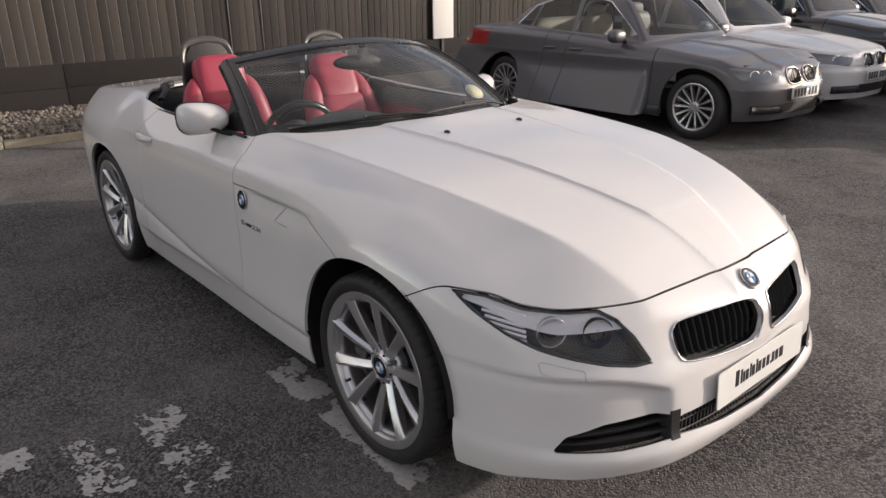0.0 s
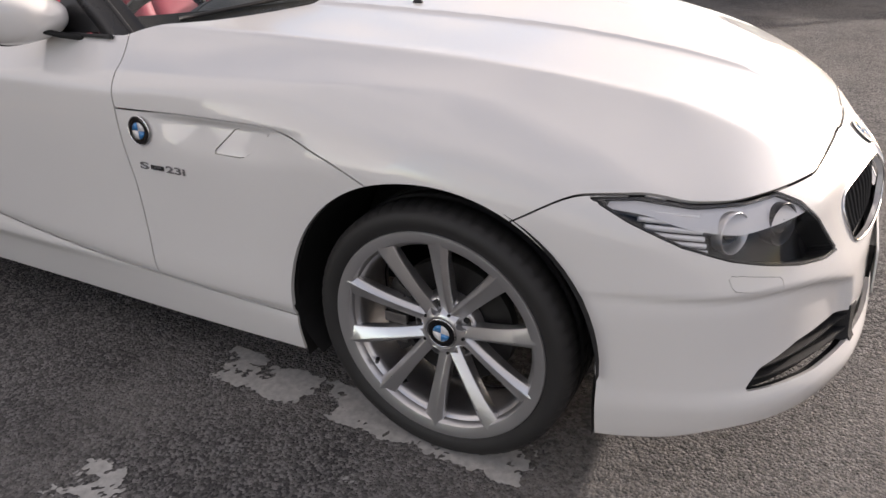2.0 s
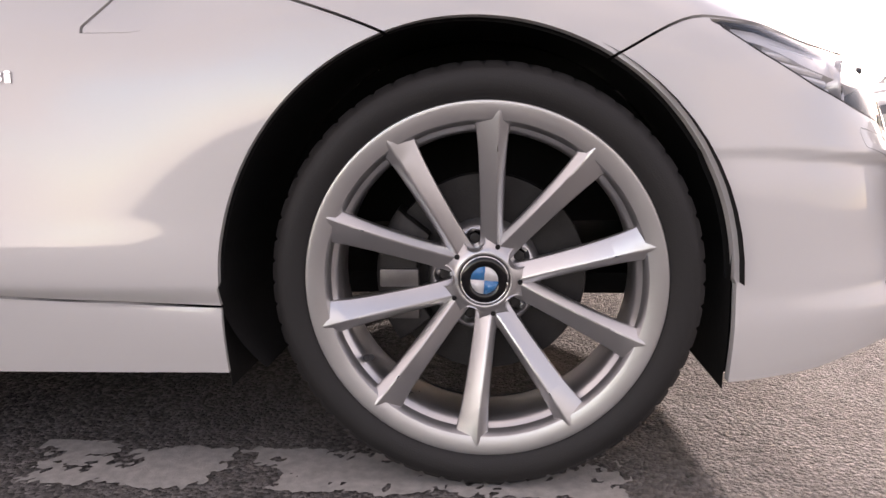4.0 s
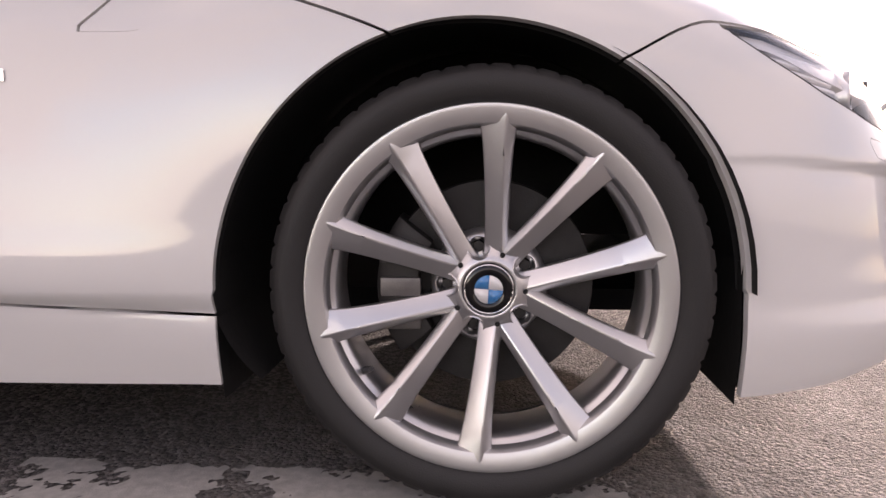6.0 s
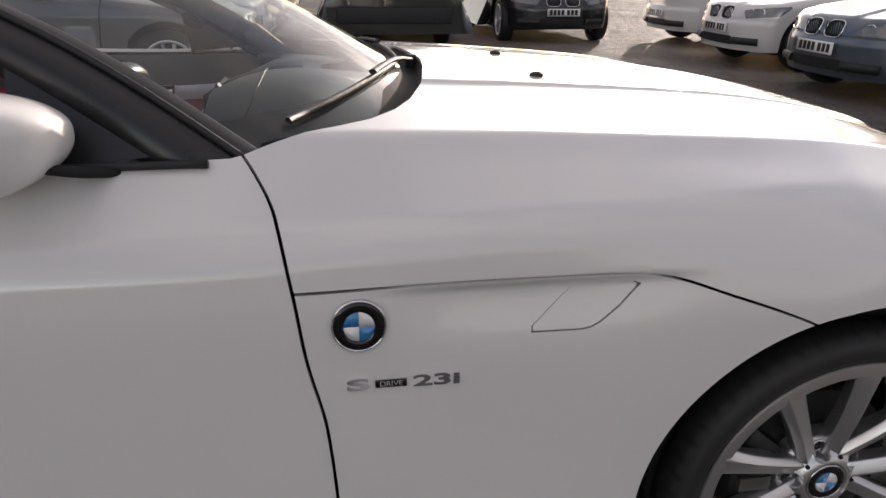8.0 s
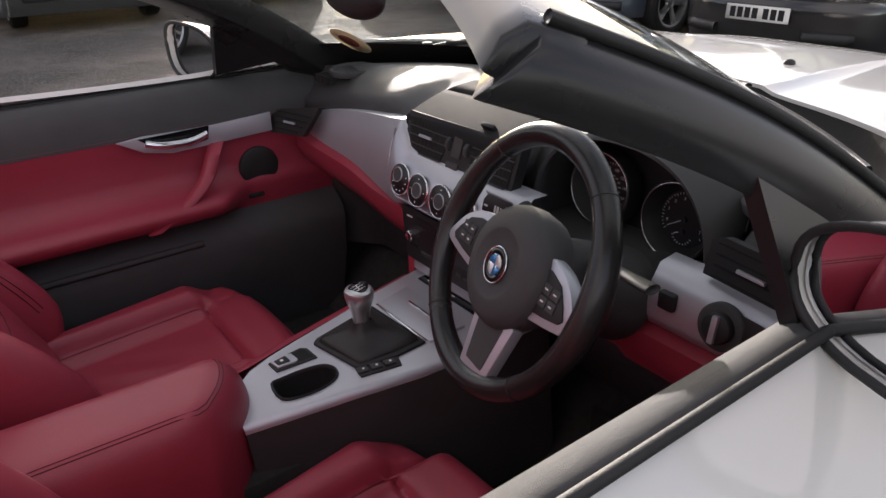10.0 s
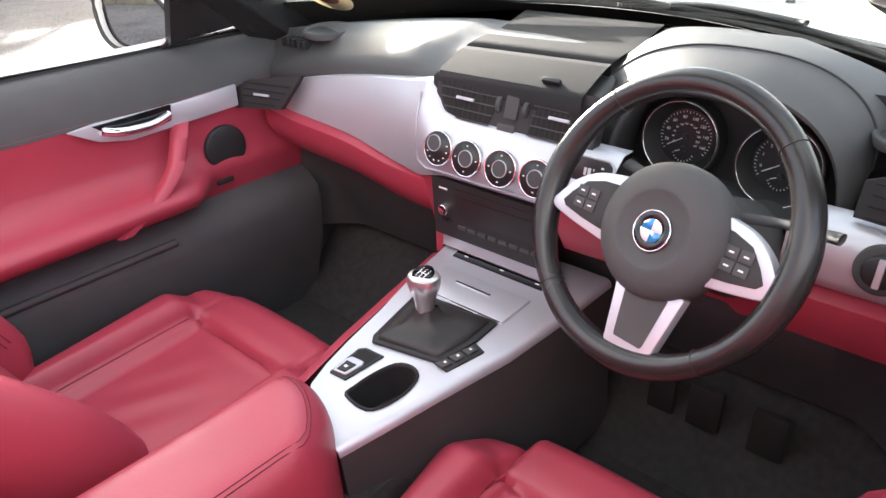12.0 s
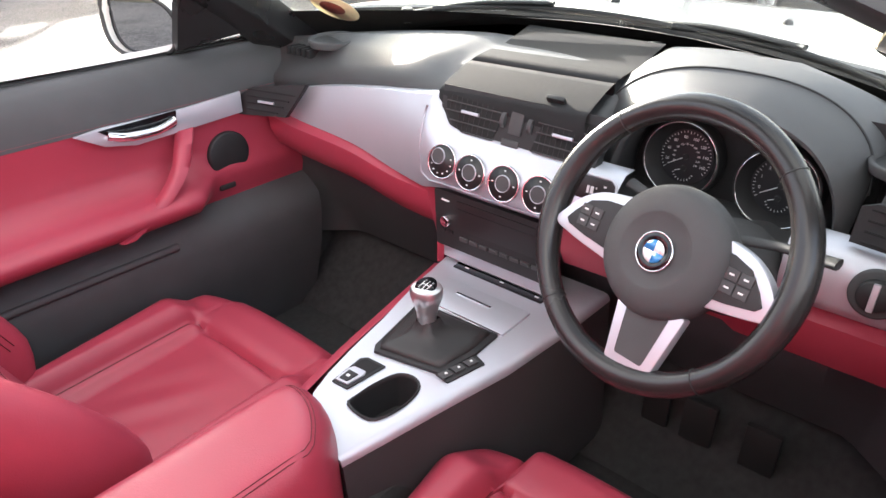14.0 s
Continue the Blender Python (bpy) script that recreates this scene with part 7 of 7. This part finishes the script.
    part("underbody", bm, DARK, root)
    b = P["belt"]
    for s in (-1, 1):
        bm, rows = bmesh.new(), []
        for x in np.linspace(.40 - wb, -.39, 12):
            w = hw + .004
            rows.append([(x, s * (w - .035), .305), (x, s * (w - .012), .285), (x, s * (w - .008), .262), (x, s * (w - .018), .235), (x, s * (w - .06), .185), (x, s * (w - .16), .185)])
        grid(bm, rows)
        bmesh.ops.recalc_face_normals(bm, faces=bm.faces)
        part("sill", bm, paint, root)

    def nx(y, z):
        lo, hi = -.2, 1.2
        for _ in range(24):
            mid = (lo + hi) / 2
            if f(np.array([mid]), np.array([y]), np.array([z]))[0] < 0:
                lo = mid
            else:
                hi = mid
        return lo
    # cabin: dash, seats, wheel
    bm = bmesh.new()
    box(bm, -.95, -.60, -.68, .68, .6, b + .01)
    part("dash_top", bm, SOFT, root, bevel=.03)
    for y in (-.36, .36):
        bm = bmesh.new()
        pad(bm, (-1.72, y, b + .02), (.16, .46, .52), (3, 4, 4))
        pad(bm, (-1.76, y, b + .30), (.10, .26, .16), (3, 4, 3))
        part("seat_back", bm, seats or SOFT, root)
    bm = bmesh.new()
    pad(bm, (-2.6, 0, b - .02), (.18, 1.2, .45), (3, 6, 4))
    part("rear_bench", bm, seats or SOFT, root)
    if front:
        for s in (-1, 1):
            z0, z1 = b - .345, b - .195
            bm = bmesh.new()
            out = [(s * (.035 + .115 + .110 * math.copysign(abs(math.cos(a)) ** .6, math.cos(a)) * 1.0), (z0 + z1) / 2 + (z1 - z0) / 2 * math.copysign(abs(math.sin(a)) ** .6, math.sin(a))) for a in [2 * math.pi * i / 28 for i in range(28)]]
            tube(bm, [(nx(-abs(y), z) + .006, y, z) for y, z in out], .0065, 6, closed=True)
            kg = part("kidney_grille", bm, CHROME, root, "chrome-framed grille half")
            bm = bmesh.new()
            vs = [bm.verts.new((nx(-abs(y), z) + .004, y, z)) for y, z in out]
            bm.faces.new(vs)
            part("grille_back", bm, DARK, kg)
            for i in range(7):
                y = s * (.06 + i * .029)
                bm = bmesh.new()
                box(bm, nx(-abs(y), z0) - .0, nx(-abs(y), z0) + .006, y - .004, y + .004, z0 + .012, z1 - .012)
                part("blade", bm, BLACK, kg)
            # lamp bowls
            for yy, r in ((.50, .052), (.62, .056)):
                q = nx(-yy, b - .258) - .022
                bm = bmesh.new()
                turned(bm, [(r, .0), (r * .96, -.012), (r * .7, -.004), (r * .55, .01), (.0001, .012)], 20, facing((q, s * yy, b - .258), (.9, s * .35, .1)) @ Matrix.Rotation(radians(-90), 4, 'X'))
                part("lamp_bowl", bm, CHROME, root)
            bm = bmesh.new()
            pts = [(nx(-abs(y), .33) + .004, s * y, .33) for y in np.linspace(.36, .68, 8)]
            tube(bm, pts, .035, 8, flat=1.2)
            part("fog_lamp_slot", bm, BLACK, root)
        bm = bmesh.new()
        grid(bm, [[(nx(-abs(y), z) + .005, y, z) for z in (.28, .33, .38)] for y in np.linspace(-.34, .34, 12)])
        part("lower_grille", bm, BLACK, root)
        if plate_out:
            number_plate(root, facing((nx(0, .47) + .018, 0, .47), (1, 0, .05)))
    if rear:
        tx = -wb - P["tail"]
        number_plate(root, facing((tx - .01, 0, .80), (-1, 0, .05)))
        bm = bmesh.new()
        box(bm, tx + .02, tx - .035, -hw + .12, hw - .12, .36, .58)
        part("rear_bumper", bm, BLACK, root, bevel=.03)
    for s in (-1, 1):
        bm = bmesh.new()
        pad(bm, (-.93, s * (hw + .06), b + .07), (.13, .22, .14), (3, 3, 2.5))
        part("door_mirror", bm, paint, root)
        bm = bmesh.new()
        rod(bm, (-.91, s * (hw - .06), b + .01), (-.92, s * (hw + .02), b + .04), .025)
        part("mirror_foot", bm, BLACK, root)
        for x in (P["pillars"][0] + .16, P["pillars"][1] + .40):
            bm = bmesh.new()
            tube(bm, [(x - .10, s * (hw - .015), b - .10), (x - .05, s * (hw + .012), b - .098), (x + .05, s * (hw + .012), b - .096), (x + .10, s * (hw - .015), b - .094)], .014, 8)
            part("door_handle", bm, paint, root)
        bm = bmesh.new()
        g = [(p[0], p[1]) for p in P["glass"]]
        run = []
        for x, z in g[:6]:
            lo, hi = .2, 1.1
            for _ in range(22):
                mid = (lo + hi) / 2
                if f(np.array([x]), np.array([-mid]), np.array([z]))[0] < 0:
                    lo = mid
                else:
                    hi = mid
            run.append((x, s * (lo + .002), z))
        tube(bm, run, .009, 6)
        part("window_trim", bm, CHROME, root)
    return root


def number_plate(parent, m):
    bm = bmesh.new()
    plate(bm, rounded(.52, .112, .006, 3), .006, m)
    p = part("number_plate", bm, PLATE_WHITE, parent, "white number plate with dark bars")
    for i in range(7):
        x = -.225 + i * .062 + (.028 if i > 3 else 0)
        bm = bmesh.new()
        box(bm, x, x + .046, -.038, .038, .006, .0072, m)
        part("bar", bm, INK, p)
    return p


LAMP_GLASS = material("lamp_glass", (0.17, 0.175, 0.18), 0.12, 0.2, vary=0.3, scale=12, coat=1.0)

parked_car("sedan", GREY_PAINT, pose(-2.05, 5.38, 0, 0, 0, -3), "metallic grey four-door saloon with cream seats", 14, seats=CREAM)
parked_car("hatch", WHITE, pose(-2.20, 7.36, 0, 0, 0, -3), "white five-door hatchback with black trim", 10)
parked_car("utility", BLACK_PAINT, pose(-2.25, 9.75, 0, 0, 0, -3), "black tall estate car in a row", 10)
parked_car("sedan", BLACK_PAINT, pose(-2.2, 12.2, 0, 0, 0, -3), "black four-door saloon in a row", 10)
parked_car("hatch", GREY_PAINT, pose(-2.1, 14.7, 0, 0, 0, -3), "grey five-door hatchback in a row", 10)
# facing the white car
parked_car("utility", GREEN_BLACK, pose(.15, 8.6 + 3.8, 0, 0, 0, 90), "very dark green tall estate car seen from behind", 10, front=False, rear=True)
parked_car("sedan", BLACK_PAINT, pose(2.80, 9.1 + .8, 0, 0, 0, -90), "black four-door saloon facing the drive", 10)
parked_car("utility", WHITE, pose(5.25, 9.45, 0, 0, 0, 180), "white tall estate car with silver wheels", 10)
parked_car("hatch", WHITE, pose(4.75, 6.85, 0, 0, 0, 180), "white sporty hatchback with dark grille", 10)
parked_car("hatch", BLUE_GREY, pose(4.50, 4.55, 0, 0, 0, 180), "blue grey five-door hatchback with wide spokes", 5)
parked_car("utility", BLACK_PAINT, pose(4.30, 2.15, 0, 0, 0, 180), "black tall estate car with silver lower bumper", 10)

# sign on the fence
sign = thing("sign", "tall white dealer sign with a vertical grey bar", "sign", Matrix.Translation((-8.62, 6.85, 0)))
bm = bmesh.new()
box(bm, -.01, .01, -.24, .24, .60, 3.0)
board = part("sign_board", bm, PLATE_WHITE, sign, bevel=.004)
for z, h in ((1.30, .22), (1.60, .06), (1.72, .30), (2.1, .3)):
    bm = bmesh.new()
    box(bm, .010, .0125, -.035, .035, z, z + h)
    part("bar", bm, INK, board)
bm = bmesh.new()
box(bm, -.04, -.012, -.03, .03, 0, 1.1)
part("sign_post", bm, BLACK, sign)


# ---- ground ----
def asphalt():
    m = bpy.data.materials.new("weathered_asphalt")
    m.use_nodes = True
    n, l = m.node_tree.nodes, m.node_tree.links
    b = n["Principled BSDF"]
    co = n.new("ShaderNodeTexCoord")

    def noise_tex(scale, detail=4, rough=0.55):
        t = n.new("ShaderNodeTexNoise")
        t.inputs["Scale"].default_value, t.inputs["Detail"].default_value, t.inputs["Roughness"].default_value = scale, detail, rough
        l.new(co.outputs["Object"], t.inputs["Vector"])
        return t.outputs[0]

    def ramp(src, stops):
        r = n.new("ShaderNodeValToRGB")
        while len(r.color_ramp.elements) < len(stops):
            r.color_ramp.elements.new(0.5)
        for e, (p, c) in zip(r.color_ramp.elements, stops):
            e.position, e.color = p, (c if hasattr(c, "__len__") else (c, c, c)) + (1,) if hasattr(c, "__len__") else (c, c, c, 1)
        l.new(src, r.inputs[0])
        return r.outputs[0]

    def mixed(f, a, c):
        x = n.new("ShaderNodeMix")
        x.data_type = 'RGBA'
        l.new(f, x.inputs[0])
        for v, s in ((a, x.inputs[6]), (c, x.inputs[7])):
            if hasattr(v, "is_linked"):
                l.new(v, s)
            else:
                s.default_value = (*v, 1)
        return x.outputs[2]
    v = n.new("ShaderNodeTexVoronoi")
    v.inputs["Scale"].default_value = 125
    l.new(co.outputs["Object"], v.inputs["Vector"])
    sep = n.new("ShaderNodeSeparateColor")
    l.new(v.outputs["Color"], sep.inputs[0])
    stones = mixed(ramp(sep.outputs[0], [(0.25, 0.0), (0.95, 1.0)]), (0.082, 0.080, 0.080), (0.30, 0.288, 0.280))
    worn = mixed(ramp(noise_tex(0.75, 7, 0.62), [(0.44, 0.0), (0.60, 0.85)]), stones, (0.300, 0.284, 0.268))
    dirt = mixed(ramp(noise_tex(2.6, 6, 0.65), [(0.52, 0.0), (0.70, 0.6)]), worn, (0.066, 0.063, 0.063))
    grain = mixed(ramp(noise_tex(45, 4), [(0.35, 0.0), (0.7, 0.8)]), dirt, stones)
    l.new(grain, b.inputs["Base Color"])
    l.new(ramp(noise_tex(3.0, 5), [(0.3, 0.64), (0.7, 0.90)]), b.inputs["Roughness"])
    bm = n.new("ShaderNodeBump")
    bm.inputs["Strength"].default_value, bm.inputs["Distance"].default_value = 1.0, 0.011
    b.inputs["Specular IOR Level"].default_value = 0.08

    def sums(op, a, c):
        x = n.new("ShaderNodeMath")
        x.operation = op
        for v_, s_ in ((a, x.inputs[0]), (c, x.inputs[1])):
            if hasattr(v_, "is_linked"):
                l.new(v_, s_)
            else:
                s_.default_value = v_
        return x.outputs[0]
    dome = sums('MULTIPLY', v.outputs["Distance"], -1.0)
    height = sums('ADD', sums('MULTIPLY', sep.outputs[1], 0.7), dome)
    height = sums('ADD', height, sums('MULTIPLY', noise_tex(420, 2, 0.7), 0.5))
    l.new(height, bm.inputs["Height"])
    l.new(bm.outputs[0], b.inputs["Normal"])
    return m


ASPHALT = asphalt()
bm = bmesh.new()
bmesh.ops.create_grid(bm, x_segments=2, y_segments=2, size=400)
ground = part("ground", bm, ASPHALT, None)
tagged(ground, "dark weathered asphalt of a car park with worn patches", "ground", kind="structure")


def worn_paint(name, x0, x1, y0, y1, z, label, keep_share, scale, seed):
    """An old painted line, worn to flakes: raised islands left where a noise is high."""
    s = 0.007
    nx, ny = int((x1 - x0) / s), int((y1 - y0) / s)
    V, f = [], []
    for i in range(nx + 1):
        for j in range(ny + 1):
            p = Vector((i * s, j * s, seed))
            v = noise.noise(p * scale) + 0.6 * noise.noise(p * scale * 3.1) + 0.62 * noise.noise(p * scale * 7.3) + 0.5 * noise.noise(p * scale * 15)
            e = min(min(i, nx - i) * s / .06, min(j, ny - j) * s / .025, 1)
            f.append(v + (e - 1) * .9 - keep_share)
            V.append((x0 + i * s, y0 + j * s, z))
    V = np.array(V)
    i, j = np.meshgrid(np.arange(nx), np.arange(ny), indexing='ij')
    a = (i * (ny + 1) + j).ravel()
    b, c, d = a + ny + 1, a + ny + 2, a + 1
    M = (V, np.tile((0., 0., 1.), (len(V), 1)), np.vstack([np.stack([a, b, c], 1), np.stack([a, c, d], 1)]))
    V, N, F = cut(M, np.array(f))[0]
    ob = mesh_part(name, V, F, LINE_PAINT, None)
    return tagged(ob, label, "road marking", kind="structure")


LINE_PAINT = material("worn_white_line_paint", (0.42, 0.41, 0.39), 0.75, vary=0.45, scale=55, bump=0.5, bump_scale=300)
worn_paint("painted_line", -.77, .24, -.905, -.735, .0025, "flaking white parking line under the front wheel", -.36, 9, 3.0)
worn_paint("paint_flakes", -.86, -.56, -2.05, -1.73, .0025, "thick patch of old white line paint", -.25, 7, 7.0)
worn_paint("paint_flakes", -.78, -.30, -1.68, -1.50, .0025, "scattered flakes of old white line paint", .06, 10, 7.0)
worn_paint("paint_flakes", -.80, -.18, -1.44, -1.24, .0025, "scattered flakes of old white line paint", .12, 9, 19.0)
worn_paint("paint_flakes", -.20, .0, -1.14, -1.02, .0025, "small flakes of old white line paint", .30, 9, 11.0)
worn_paint("paint_flakes", -1.15, -.95, -1.18, -.96, .0025, "small flakes of old white line paint", .55, 9, 23.0)


# ---- close-boarded fence behind the cars ----
FENCE_WOOD = material("grey_brown_fence_wood", (0.034, 0.028, 0.023), 0.85, vary=0.6, scale=7, bump=0.8, bump_scale=60, island=0.45)
wn_, wl_ = FENCE_WOOD.node_tree.nodes, FENCE_WOOD.node_tree.links
for nd in [k for k in wn_ if k.bl_idname == "ShaderNodeTexNoise"]:
    mp = wn_.new("ShaderNodeMapping")
    mp.inputs["Scale"].default_value = (1, 1, 0.06)
    src = nd.inputs["Vector"].links[0].from_socket
    wl_.new(src, mp.inputs[0])
    wl_.new(mp.outputs[0], nd.inputs["Vector"])
fence = thing("fence", "tall weathered brown close-boarded timber fence, shade at its foot built as dark boards", "fence", Matrix.Translation((-8.7, 0, 0)))
board_mesh = None
for i in range(196):
    y = -9.0 + i * .130
    if board_mesh is None:
        bm = bmesh.new()
        box(bm, -.011, .011, -.059, .059, 0, 3.0)
        ob = part("board", bm, FENCE_WOOD, fence, bevel=.003)
        board_mesh = ob.data
    else:
        ob = new("board", board_mesh)
        ob.parent = fence
    ob.matrix_basis = pose(random.uniform(-.014, .014), y, random.uniform(-.03, .03), 0, random.uniform(-.4, .4), random.uniform(-2.5, 2.5))
# shadow band at the fence foot, built as two added rows of dark boards
SHADE_WOOD = material("dark_stained_foot_board", (0.012, 0.010, 0.009), 0.9, vary=0.4, scale=6, bump=0.6, bump_scale=60)
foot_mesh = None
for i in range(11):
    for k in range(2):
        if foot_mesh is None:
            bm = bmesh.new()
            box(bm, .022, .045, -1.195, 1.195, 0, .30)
            ob = part("foot_board", bm, SHADE_WOOD, fence, "dark board standing for the shade along the fence foot", bevel=.004)
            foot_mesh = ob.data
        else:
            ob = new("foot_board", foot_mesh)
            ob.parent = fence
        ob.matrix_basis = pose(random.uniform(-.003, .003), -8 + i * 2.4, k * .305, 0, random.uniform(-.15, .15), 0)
for z in (.5, 1.5, 2.5):
    bm = bmesh.new()
    box(bm, -.09, -.03, -9.1, 16.6, z - .04, z + .04)
    part("rail", bm, FENCE_WOOD, fence)

def gravel_mesh():
    """A low bank with some thousands of stones lying on it."""
    V, F = [], []
    rng = np.random.default_rng(5)
    nx, ny = 18, 130
    for i in range(nx):
        for j in range(ny):
            x, y = -8.68 + 2.1 * i / (nx - 1), -9 + 25 * j / (ny - 1)
            V.append((x, y, .035 + .02 * math.sin(x * 3 + y) + .015 * rng.random()))
    for i in range(nx - 1):
        for j in range(ny - 1):
            a = i * ny + j
            F.append((a, a + ny, a + ny + 1, a + 1))
    ico = bmesh.new()
    bmesh.ops.create_icosphere(ico, subdivisions=1, radius=1)
    P = np.array([v.co[:] for v in ico.verts])
    T = [[v.index for v in f.verts] for f in ico.faces]
    ico.free()
    for _ in range(5200):
        x, y = rng.uniform(-8.62, -6.62), rng.uniform(-4.5, 3.0)
        r = rng.uniform(.012, .036)
        q = P * (r * rng.uniform(.7, 1.3, 3)) * (1 + .15 * rng.standard_normal((len(P), 1)))
        a = rng.uniform(0, 6.28)
        q = q @ np.array([[math.cos(a), math.sin(a), 0], [-math.sin(a), math.cos(a), 0], [0, 0, 1]])
        k = len(V)
        V.extend(map(tuple, q + np.array([x, y, .05 + r * .4])))
        F.extend([tuple(k + t for t in f) for f in T])
    return V, F


GRAVEL = material("gravel_and_litter", (0.17, 0.145, 0.12), 0.9, vary=0.85, scale=28, bump=1.0, bump_scale=120)
gravel_v, gravel_f = gravel_mesh()
gravel_strip = mesh_part("gravel_strip", gravel_v, gravel_f, GRAVEL, None)
tagged(gravel_strip, "strip of brown gravel and dead leaves along the fence foot", "gravel", kind="stuff")
KERB = material("mossy_kerb_stone", (0.24, 0.22, 0.16), 0.9, vary=0.4, scale=15, bump=0.6, bump_scale=200)
kerb = thing("kerb", "low mossy concrete edging along the gravel", "kerb", kind="structure")
for i in range(28):
    bm = bmesh.new()
    box(bm, -6.62, -6.5, -9 + i * .915, -9 + i * .915 + .905, 0, .07)
    part("kerb_stone", bm, KERB, kerb, bevel=.01)
